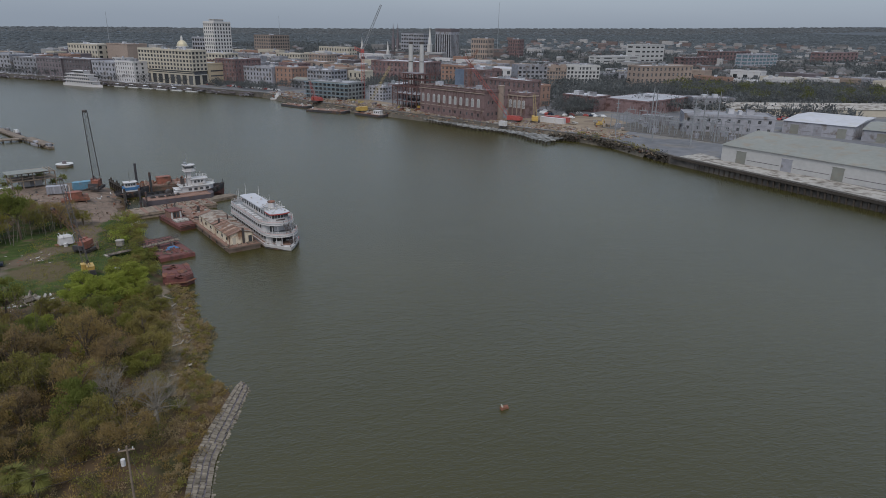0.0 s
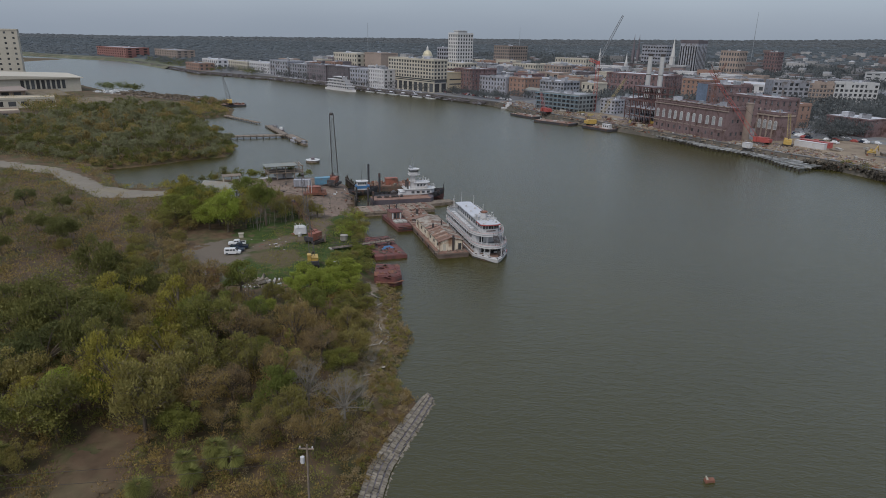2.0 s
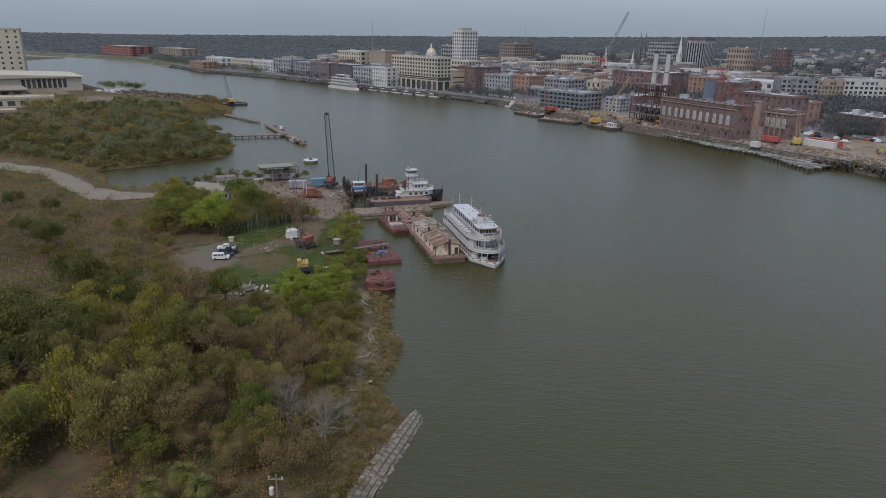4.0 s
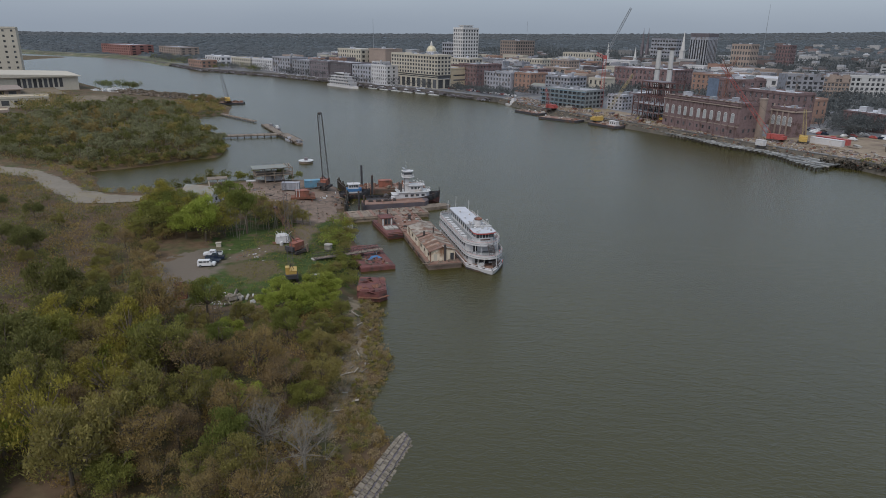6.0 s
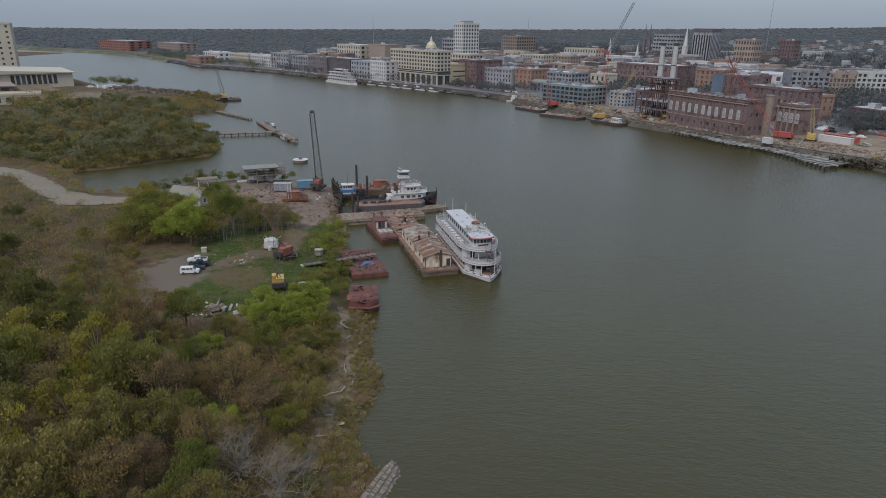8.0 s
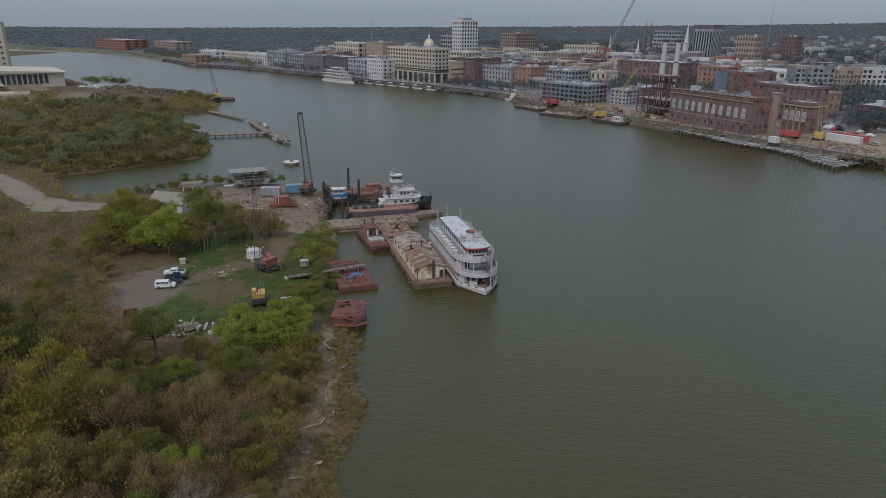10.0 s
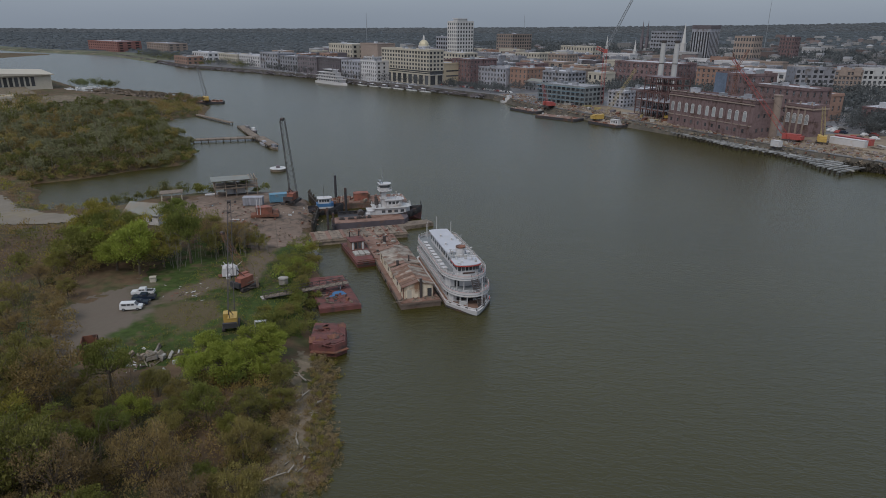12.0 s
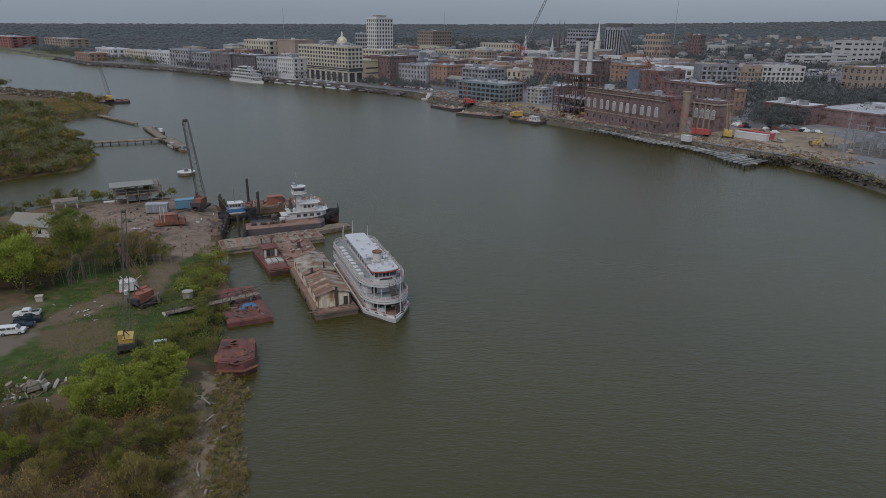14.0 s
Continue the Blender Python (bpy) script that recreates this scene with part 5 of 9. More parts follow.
ring_rail(hull_line(2.55, 9.3, 13.4, 0.4, 0.2), 8.78, 0.9, M_WHITE, fr, 1.0, 3)
for x, y, h in ((-2.2, 10.2, 1.5), (2.1, 10.6, 1.9), (1.6, 12.9, 1.2), (-1.9, 12.8, 1.1), (0.9, 9.4, 1.4)):
    part("lamp_post", Shape().rod((x, y, 8.78), (x, y, 8.78 + h), 0.05, 0.05, 5).box(x - 0.25, y - 0.12, 8.78 + h, x + 0.25, y + 0.12, 9.0 + h), M_WHITE, fr)
part("roof_stripe", Shape().prism(hull_line(2.42, 8.75, 31.05, 0.5, 0.5), 8.62, 8.7), M_GREYW, boat)
for sx in (-1, 1):
    for i in range(9):
        y = 9.5 + i * 2.15
        part("locker", Shape().box(sx * 3.9 - 0.45, y, 6.36, sx * 3.9 + 0.45, y + 1.25, 6.95).box(sx * 3.9 - 0.5, y - 0.05, 6.95, sx * 3.9 + 0.5, y + 1.3, 7.02), M_WHITE, boat, "white deck locker")
ph = part("pilothouse", Shape().prism(hull_line(2.35, 5.2, 9.0, 1.0, 0.3), 6.36, 8.95), M_WHITE, boat)
part("pilothouse_roof", Shape().prism(hull_line(2.85, 4.7, 9.5, 1.2, 0.3), 8.95, 9.12), M_ROOFW, ph)
part("roof_trim", Shape().prism(hull_line(2.9, 4.65, 9.5, 1.2, 0.3), 8.72, 8.97), M_TRIMRED, ph, "red roof trim")
for i in range(6):
    x = -1.95 + i * 0.78
    part("window", Shape().box(x - 0.3, 5.08 + 0.25 * abs(x) ** 1.5 / 3, 7.75, x + 0.3, 5.3 + 0.25 * abs(x) ** 1.5 / 3, 8.6), M_GLASS, ph)
part("name_board", Shape().box(-1.3, 5.06, 7.05, 1.3, 5.24, 7.35), M_BLACK, ph, "dark name board")
for sx in (-1, 1):
    for k in range(3):
        part("window", Shape().box(sx * 2.37 - 0.03, 6.2 + k * 0.95, 7.7, sx * 2.37 + 0.03, 6.9 + k * 0.95, 8.6), M_GLASS, ph)
fun = part("funnel", Shape().rod((0.2, 12.0, 8.8), (0.2, 12.0, 10.6), 1.0, 0.9, 14), M_WHITE, boat)
part("funnel_cap", Shape().rod((0.2, 12.0, 10.6), (0.2, 12.0, 10.85), 1.05, 1.05, 14), M_RUST, fun)
for x, y, z0, h in ((-2.3, 31.8, 6.3, 4.6), (2.2, 27.0, 8.8, 3.0), (2.2, 18.5, 8.8, 2.4), (-0.2, 31.5, 8.8, 3.2), (1.6, 8.0, 9.1, 2.0), (-2.3, 33.2, 3.7, 6.0)):
    part("mast", Shape().rod((x, y, z0), (x, y, z0 + h), 0.07, 0.04, 5), M_WHITE, boat)
part("radar", Shape().rod((1.2, 7.2, 9.1), (1.2, 7.2, 10.0), 0.08, 0.08, 5).box(0.2, 7.1, 10.0, 2.2, 7.35, 10.2), M_WHITE, boat)
for x, y in ((-1.5, 13.5), (1.2, 14.5), (0.4, 16), (-1.2, 19), (1.0, 22), (-0.8, 25)):
    part("roof_vent", Shape().rod((x, y, 8.85), (x, y, 9.35), 0.22, 0.2, 8).rod((x, y, 9.35), (x, y, 9.45), 0.32, 0.3, 8), M_WHITE, boat)
for x, y in ((-2.0, 5.6), (-1.2, 6.4), (1.8, 6.2), (0.2, 8.4), (-1.8, 8.4)):
    part("roof_gear", Shape().box(x - 0.2, y - 0.2, 9.12, x + 0.2, y + 0.2, 9.55).rod((x, y, 9.5), (x, y, 10.3), 0.04, 0.03, 4), M_DECK, boat)
for x in (-1.6, -0.6, 0.5):
    part("roof_box", Shape().box(x, 9.8, 9.0, x + 0.6, 10.4, 9.5), M_DECK, boat)
for y, z0, z1, half in ((5.95, 1.7, 3.3, 2.9),):
    for k in range(5):
        x = -half + 2 * half * k / 5
        part("front_window", Shape().box(x + 0.1, y - 1.85, z0, x + 2 * half / 5 - 0.1, y - 1.4, z1), M_GLASS, boat)
for x0, y0, z0, z1, dy in ((0.2, 1.5, 3.75, 6.3, 2.3), (0.9, 0.9, 1.22, 3.7, 2.0)):
    st = Shape()
    for k in range(9):
        st.box(x0, y0 + dy * k / 9, z0 + (z1 - z0) * k / 9, x0 + 1.3, y0 + dy * k / 9 + 0.28, z0 + (z1 - z0) * k / 9 + 0.1)
    for q in (x0 - 0.05, x0 + 1.35):
        st.rod((q, y0, z0 + 0.1), (q, y0 + dy, z1), 0.09, 0.09, 4).rod((q, y0, z0 + 1.0), (q, y0 + dy, z1 + 0.9), 0.04, 0.04, 4)
    part("stair", st, M_STEEL, boat, "dark steep stair")
for x in (-3.8, -2.6, -1.3, 1.9, 3.0, 3.9):
    y1, y2 = (q + 6.2 * (1 - math.sqrt(max(0, 1 - (x / 4.85) ** 2))) for q in (1.5, 4.0))
    part("column", Shape().rod((x, y1, 1.2), (x, y1, 3.6), 0.09, 0.09, 5), M_WHITE, boat)
    part("column", Shape().rod((x, y2, 3.7), (x, y2, 6.2), 0.09, 0.09, 5), M_WHITE, boat)
part("jackstaff", Shape().rod((1.6, 0.7, 1.2), (1.6, 0.7, 9.2), 0.09, 0.05, 5), M_WHITE, boat)
part("foredeck_locker", Shape().box(-2.6, 2.4, 1.22, -1.2, 3.4, 2.0), M_DECK, boat)
for x, y, z in ((3.7, 6.6, 6.9), (3.6, 7.6, 6.9), (4.2, 4.6, 4.4), (3.2, 3.4, 4.4), (4.0, 3.2, 1.9)):
    part("life_ring", Shape().rod((x, y, z), (x + 0.12, y - 0.05, z), 0.42, 0.42, 10), M_TRIMRED, boat)

# work barge with two old houses
barge = thing("work_barge", -3.3, 259.2, 0, TURN, "rusty flat work barge with junk on its deck", "barge")
part("hull", Shape().box(-4.3, 0, -0.8, 4.3, 48, 1.35).box(-4.45, -0.15, 0.95, 4.45, 48.15, 1.3), M_HULLBROWN, barge)
part("deck", Shape().box(-4.2, 0.1, 1.35, 4.2, 47.9, 1.45), M_WOODDECK, barge)
for i in range(8):
    part("fender", Shape().rod((-4.45, 3 + 6 * i, 0.4), (-4.45, 3 + 6 * i, 1.2), 0.16, 0.16, 7), M_TYRE, barge)
rng = random.Random(3)
for i in range(70):
    x, y = rng.uniform(-4.0, 4.0), rng.uniform(28.5, 47)
    w, d, h = rng.uniform(0.15, 1.2), rng.uniform(0.15, 0.9), rng.uniform(0.1, 0.5)
    part("scrap", scrap_bit(x, y, 1.45, w * 1.3, d, h), rng.choice([M_RUST, M_WOODDECK, M_TIMBER, M_CONC, M_STEEL]), barge)
part("bollard", Shape().rod((0.5, 40, 1.45), (0.5, 40, 3.2), 0.4, 0.4, 10), M_STEEL, barge)
for i in range(30):
    y = 0.4 + rng.random() * 1.6
    x = rng.uniform(-4, 4)
    part("scrap", scrap_bit(x, y, 1.45, rng.uniform(0.4, 1.4), 0.2, 0.1), M_TIMBER, barge)


def barge_house(y0, y1, half, wall_h, rise, wall_m, roof_m, label, windows=3):
    h = thing("deck_house", 0, 0, 0, 0, label, "deck house", "barge houses")
    h.matrix_basis = barge.matrix_basis @ pose(0, 0, 1.45)
    s = Shape().box(-half, y0, 0, half, y1, wall_h)
    s.add([(-half, y0, wall_h), (half, y0, wall_h), (0, y0, wall_h + rise), (-half, y1, wall_h), (half, y1, wall_h), (0, y1, wall_h + rise)], [(0, 1, 2), (3, 5, 4)])
    part("wall", s, wall_m, h)
    r = Shape()
    for sx in (-1, 1):
        for i in range(8):
            a, b = y0 - 0.3 + (y1 - y0 + 0.6) * i / 8, y0 - 0.3 + (y1 - y0 + 0.6) * (i + 1) / 8 - 0.05
            lift = 0.04 * (i % 2)
            r = Shape().add([(sx * (half + 0.35), a, wall_h - 0.15 + lift), (sx * (half + 0.35), b, wall_h - 0.15 + lift), (0, b, wall_h + rise + 0.06 + lift), (0, a, wall_h + rise + 0.06 + lift),
                             (sx * (half + 0.35), a, wall_h - 0.05 + lift), (sx * (half + 0.35), b, wall_h - 0.05 + lift), (0, b, wall_h + rise + 0.14 + lift), (0, a, wall_h + rise + 0.14 + lift)],
                            [(0, 1, 2, 3), (4, 5, 6, 7), (0, 1, 5, 4), (2, 3, 7, 6), (0, 3, 7, 4), (1, 2, 6, 5)])
            part("roof_sheet", r, (roof_m if sx < 0 or i % 3 == 1 else M_RUSTROOF) if (i * 3 + (sx > 0)) % 7 else M_WOODDECK, h)
    for i in range(windows):
        y = y0 + (y1 - y0) * (i + 0.5) / windows
        for sx in (-1, 1):
            part("window", Shape().box(sx * half - 0.05, y - 0.5, 1.0, sx * half + 0.05, y + 0.5, 1.8), M_GLASS, h)
    return h


h1 = barge_house(2.2, 13.2, 3.25, 2.7, 0.95, M_BROWNM, M_BROWNROOF, "beige corrugated deck house with a rust-streaked roof")
part("door", Shape().box(-2.4, 2.12, 0, -1.5, 2.25, 1.9), M_CREAM, h1)
part("door", Shape().box(2.0, 2.12, 0, 2.9, 2.25, 1.9), M_GLASS, h1, "dark open doorway")
part("stovepipe", Shape().box(0.25, 1.8, 0, 0.75, 2.2, 4.3), M_STEEL, h1, "dark upright duct")
for x in (-3.3, 3.15):
    part("rib", Shape().box(x, 2.1, 0, x + 0.15, 2.25, 2.7), M_RUST, h1)
for i in range(7):
    part("batten", Shape().box(-2.9 + i * 0.95, 2.13, 0, -2.84 + i * 0.95, 2.2, 2.8), M_BEIGE, h1)
h2 = barge_house(14.6, 27.0, 3.3, 2.9, 0.55, M_BROWNM, M_RUSTROOF, "grey deck house with a low patched roof")
part("duct", Shape().rod((1.2, 15.5, 2.5), (1.2, 15.5, 4.8), 0.18, 0.18, 8), M_STEEL, h2)
part("duct", Shape().rod((-1.8, 13.9, 0), (-1.8, 13.9, 4.4), 0.3, 0.3, 8), M_STEEL, h2)

# flat timber dock barge
dock = thing("dock_barge", -34.6, 297.0, 0, 21, "long weathered flat dock barge with planked deck", "barge")
part("hull", Shape().box(0, 0, -0.8, 26, 7.6, 1.5).box(-0.2, -0.2, 0.9, 26.2, 7.8, 1.2), M_TIMBER, dock)
for i in range(26):
    part("plank", Shape().box(i * 1.0 + 0.02, 0.05, 1.5, i * 1.0 + 0.96, 7.55, 1.58 + 0.04 * (i % 3)), M_TIMBER if i % 4 else M_WOODDECK, dock)
for i in range(24):
    x, y = rng.uniform(8, 24), rng.uniform(0.5, 7)
    part("scrap", scrap_bit(x, y, 1.6, rng.uniform(0.3, 1.8), rng.uniform(0.2, 0.8), rng.uniform(0.1, 0.5)), rng.choice([M_RUST, M_TIMBER, M_WOODDECK]), dock)
ramp = solid("ramp_barge", Shape().prism([(0, 0), (10, 1.5), (9.0, 5.0), (0, 5)], -0.5, 1.1), M_TIMBER, "small dark wedge-ended float", "barge", at=pose(-12.5, 312.5, 0, 0, 0, 21))

# small red push tug between dock and barge
rt = thing("push_tug", -18.0, 282.8, 0, 24, "small rust-red push tug with a worn brown cabin", "tug")
part("hull", Shape().prism([(-2.6, 0), (2.6, 0), (2.7, 16), (-2.7, 16)], -0.6, 1.2, 1.05), M_REDRUST, rt)
part("deck", Shape().box(-2.5, 0.2, 1.2, 2.5, 15.8, 1.3), M_REDRUST, rt)
for i in range(3):
    part("hatch", Shape().box(-1.9 + 1.35 * i, 4.6, 1.3, -0.75 + 1.35 * i, 7.6, 1.75), M_CONC, rt, "stained pale hatch cover")
part("fender_bar", Shape().box(-2.7, -0.3, 0.5, 2.7, 0, 1.1), M_STEEL, rt)
cb2 = part("cabin", Shape().box(-1.8, 9.5, 1.3, 1.8, 13.5, 3.5), M_WOODDECK, rt, "dirty brown cabin")
part("cabin_roof", Shape().box(-2.0, 9.2, 3.5, 2.0, 13.8, 3.65), M_REDRUST, cb2)
for x in (-1.5, 1.1):
    part("door_panel", Shape().box(x, 9.4, 1.35, x + 0.45, 9.5, 3.3), M_DECK, cb2, "pale door panel")
for x in (-0.8, 0.15):
    part("window", Shape().box(x, 9.42, 1.6, x + 0.7, 9.52, 3.2), M_GLASS, cb2)
for x in (-1.2, 1.2):
    part("exhaust", Shape().rod((x, 13, 3.8), (x, 13, 5.2), 0.16, 0.16, 7), M_STEEL, rt)
for z in (0.4, 0.8):
    part("push_bar", Shape().box(-2.6, -0.18, z + 1.0, 2.6, -0.05, z + 1.15), M_RUST, rt)

# long black barge with the large tug behind it
bb = thing("black_barge", -30.6, 309.8, 0, 17, "long black steel barge with worn side plates", "barge")
part("hull", Shape().prism([(-1.2, 0), (19.4, 0), (21.2, 3), (21.2, 6), (-1.2, 6)], -0.8, 2.5), M_PURPLE, bb)
part("deck", Shape().box(-1.1, 0.1, 2.5, 19.4, 5.9, 2.58), M_WOODDECK, bb)
for i in range(8):
    x = 0.3 + i * 1.2 + rng.random()
    part("winch" if i % 3 == 0 else "scrap", Shape().rod((x, 3.6, 3.0), (x + 0.7, 3.6, 3.0), 0.45, 0.45, 9).box(x - 0.2, 3.1, 2.58, x + 0.9, 4.1, 2.9), M_STEEL, bb)
for x, y, r, top in ((-2.6, 1.2, 0.32, 9.0), (-1.2, -0.9, 0.30, 8.0)):
    pile = solid("mooring_post", Shape().rod((0, 0, -2), (0, 0, top - 2.0), r, r, 9), M_BLACK, "tall black steel mooring post", "post", at=bb.matrix_basis @ pose(x, y, 0), group="mooring posts")
    part("collar", Shape().rod((0, 0, 2.2), (0, 0, 2.6), r + 0.2, r + 0.2, 9), M_BLACK, pile)
for x, y, top in ((-32.2, 331.5, 7.6), (-38.5, 347.0, 8.0)):
    solid("mooring_post", Shape().rod((0, 0, -2), (0, 0, top), 0.42, 0.42, 9), M_BLACK, "tall black steel mooring post", "post", at=pose(x, y, 0), group="mooring posts")


def tug_hull(length, half, free, rise):
    """A tug's hull along +x with a flared, raised bow; returns hull and bulwark shapes."""
    n = 14
    low, top = [], []
    for i in range(n + 1):
        k = i / n
        w = half * (1 - max(0, (k - 0.62) / 0.38) ** 2.2) * (0.82 + 0.18 * min(1, k / 0.12))
        low.append((k * length * 0.96, max(w * 0.82, 0.04)))
        top.append((k * length, max(w, 0.06), free + rise * max(0, (k - 0.45) / 0.55) ** 2))
    s, b = Shape(), Shape()
    for sy in (-1, 1):
        for i in range(n):
            s.add([(low[i][0], sy * low[i][1], -0.8), (low[i + 1][0], sy * low[i + 1][1], -0.8), (top[i + 1][0], sy * top[i + 1][1], top[i + 1][2]), (top[i][0], sy * top[i][1], top[i][2])], [(0, 1, 2, 3)])
            b.add([(top[i][0], sy * top[i][1], top[i][2]), (top[i + 1][0], sy * top[i + 1][1], top[i + 1][2]), (top[i + 1][0], sy * top[i + 1][1] * 1.02, top[i + 1][2] + 0.9), (top[i][0], sy * top[i][1] * 1.02, top[i][2] + 0.9),
                   (top[i][0], sy * top[i][1] * 0.95, top[i][2] + 0.9), (top[i + 1][0], sy * top[i + 1][1] * 0.95, top[i + 1][2] + 0.9)], [(0, 1, 2, 3), (3, 2, 5, 4)])
    for i in range(n):
        s.add([(top[i][0], -top[i][1], top[i][2]), (top[i + 1][0], -top[i + 1][1], top[i + 1][2]), (top[i + 1][0], top[i + 1][1], top[i + 1][2]), (top[i][0], top[i][1], top[i][2])], [(0, 1, 2, 3)])
    s.add([(0, -low[0][1], -0.8), (0, low[0][1], -0.8), (0, top[0][1], free), (0, -top[0][1], free)], [(0, 1, 2, 3)])
    return s, b, top


tug = thing("harbor_tug", -32.0, 318.6, 0, 17, "large tug with black hull and white stepped superstructure", "tug")
hs, bs, top = tug_hull(25.5, 3.7, 1.6, 1.5)
th = part("hull", hs, M_BLACK, tug)
part("bulwark", bs, M_BLACK, th)
red = Shape()
for sy in (-1, 1):
    red.add([(15, sy * 3.4, -0.5), (25.0, sy * 0.4, -0.5), (25.3, sy * 0.5, 2.2), (22, sy * 2.9, 1.5), (15, sy * 4.02, 0.9)], [(0, 1, 2, 3, 4)])
part("boot_paint", red, M_REDRUST, th, "rust-red lower bow paint")
tyre = Shape().rod((0, -0.16, 0), (0, 0.16, 0), 0.5, 0.5, 10).mesh("tyre_fender", M_TYRE)
for i in range(13):
    for sy in (-1, 1):
        k = min(13, int((2 + i * 1.75) / 25.5 * 14))
        part("tyre_fender", tyre, M_TYRE, tug, at=pose(2 + i * 1.75, sy * (top[k][1] + 0.15), top[k][2] + 0.2))
dh = part("deckhouse", Shape().prism([(10.6, -2.3), (20.0, -2.3), (21.4, -1.0), (21.4, 1.0), (20.0, 2.3), (10.6, 2.3)], 1.9, 4.3), M_WHITE, tug)
part("boat_deck", Shape().prism([(10.0, -2.7), (20.4, -2.7), (21.9, -1.2), (21.9, 1.2), (20.4, 2.7), (10.0, 2.7)], 4.3, 4.42), M_DECK, dh)
ring_rail([(10.2, -2.5), (20.2, -2.5), (21.7, -1.1), (21.7, 1.1), (20.2, 2.5), (10.2, 2.5)], 4.42, 0.95, M_WHITE, dh, 1.4, 3)
for i in range(4):
    for sy in (-1, 1):
        part("window", Shape().box(12.6 + i * 1.9, sy * 2.3 - 0.04, 2.9, 13.7 + i * 1.9, sy * 2.3 + 0.04, 3.7), M_GLASS, dh)
uh = part("upper_house", Shape().prism([(14.2, -1.8), (18.2, -1.8), (19.2, -0.8), (19.2, 0.8), (18.2, 1.8), (14.2, 1.8)], 4.42, 6.5), M_WHITE, tug)
part("upper_roof", Shape().prism([(13.6, -2.2), (18.6, -2.2), (19.8, -1.0), (19.8, 1.0), (18.6, 2.2), (13.6, 2.2)], 6.5, 6.64), M_WHITE, uh)
ring_rail([(13.8, -2.0), (18.4, -2.0), (19.5, -0.9), (19.5, 0.9), (18.4, 2.0), (13.8, 2.0)], 6.64, 0.9, M_WHITE, uh, 1.3, 2)
for i in range(3):
    for sy in (-1, 1):
        part("window", Shape().box(14.8 + i * 1.15, sy * 1.8 - 0.04, 5.3, 15.6 + i * 1.15, sy * 1.8 + 0.04, 6.1), M_GLASS, uh)
wh = part("wheelhouse", Shape().prism([(12.5, -1.25), (14.7, -1.25), (15.4, -0.6), (15.4, 0.6), (14.7, 1.25), (12.5, 1.25)], 9.4, 11.3), M_WHITE, tug)
part("wheelhouse_roof", Shape().prism([(12.1, -1.6), (15.0, -1.6), (15.9, -0.7), (15.9, 0.7), (15.0, 1.6), (12.1, 1.6)], 11.3, 11.45), M_WHITE, wh)
part("window_band", Shape().prism([(12.47, -1.28), (14.72, -1.28), (15.44, -0.62), (15.44, 0.62), (14.72, 1.28), (12.47, 1.28)], 10.2, 10.95), M_GLASS, wh, "dark wheelhouse windows")
part("tower", Shape().box(12.8, -0.85, 4.42, 14.3, 0.85, 9.4).box(12.5, -1.1, 6.9, 14.6, 1.1, 7.05), M_WHITE, wh)
part("platform", Shape().prism([(12.0, -1.7), (15.2, -1.7), (16.1, -0.8), (16.1, 0.8), (15.2, 1.7), (12.0, 1.7)], 9.26, 9.4), M_WHITE, wh)
ring_rail([(12.1, -1.6), (15.1, -1.6), (16.0, -0.75), (16.0, 0.75), (15.1, 1.6), (12.1, 1.6)], 9.4, 0.9, M_WHITE, wh, 1.1, 2)
part("ladder", Shape().rod((12.7, -1.0, 4.4), (12.7, -1.0, 9.3), 0.04, 0.04, 4).rod((12.7, -0.6, 4.4), (12.7, -0.6, 9.3), 0.04, 0.04, 4), M_STEEL, wh)
part("roof_rack", Shape().rod((12.6, -0.8, 11.4), (12.6, -0.8, 12.3), 0.05, 0.05, 4).rod((12.6, 0.8, 11.4), (12.6, 0.8, 12.3), 0.05, 0.05, 4).box(12.3, -1.1, 12.2, 13.0, 1.1, 12.35), M_GALV, wh)
for x, y, h in ((16.0, 1.0, 2.2), (18.2, -0.6, 1.2), (17.0, -1.5, 1.0), (17.6, 0.6, 1.6), (15.9, -1.2, 1.4)):
    part("light_post", Shape().rod((x, y, 6.6), (x, y, 6.6 + h), 0.05, 0.05, 5).box(x - 0.18, y - 0.18, 6.6 + h, x + 0.18, y + 0.18, 6.9 + h), M_DECK, tug)
part("mast", Shape().rod((13.4, 0, 11.4), (13.4, 0, 15.6), 0.11, 0.05, 6).rod((13.4, -1.2, 13.2), (13.4, 1.2, 13.2), 0.06, 0.06, 5).rod((13.4, -0.7, 14.3), (13.4, 0.7, 14.3), 0.05, 0.05, 5), M_GALV, tug)
part("aft_house", Shape().box(8.6, -1.9, 1.9, 10.7, 1.9, 3.5).box(8.4, -2.1, 3.5, 10.7, 2.1, 3.62), M_WHITE, tug)
for sy in (-1.4, 1.4):
    part("exhaust", Shape().rod((11.4, sy, 4.4), (11.4, sy, 7.2), 0.38, 0.34, 10), M_STEEL, tug)
part("tow_winch", Shape().rod((6.6, -1.2, 2.7), (6.6, 1.2, 2.7), 0.9, 0.9, 12).box(5.8, -1.5, 1.9, 7.4, 1.5, 2.3), M_STEEL, tug)
part("life_raft", Shape().rod((17.9, -2.2, 5.3), (17.9, -1.0, 5.3), 0.4, 0.4, 10), M_WHITE, tug)
part("bow_post", Shape().rod((25.1, 0, 3.6), (25.1, 0, 5.4), 0.16, 0.14, 7), M_BLACK, tug)
part("deck_box", Shape().box(7.8, -2.9, 1.95, 9.2, -1.6, 3.2), M_WHITE, tug)

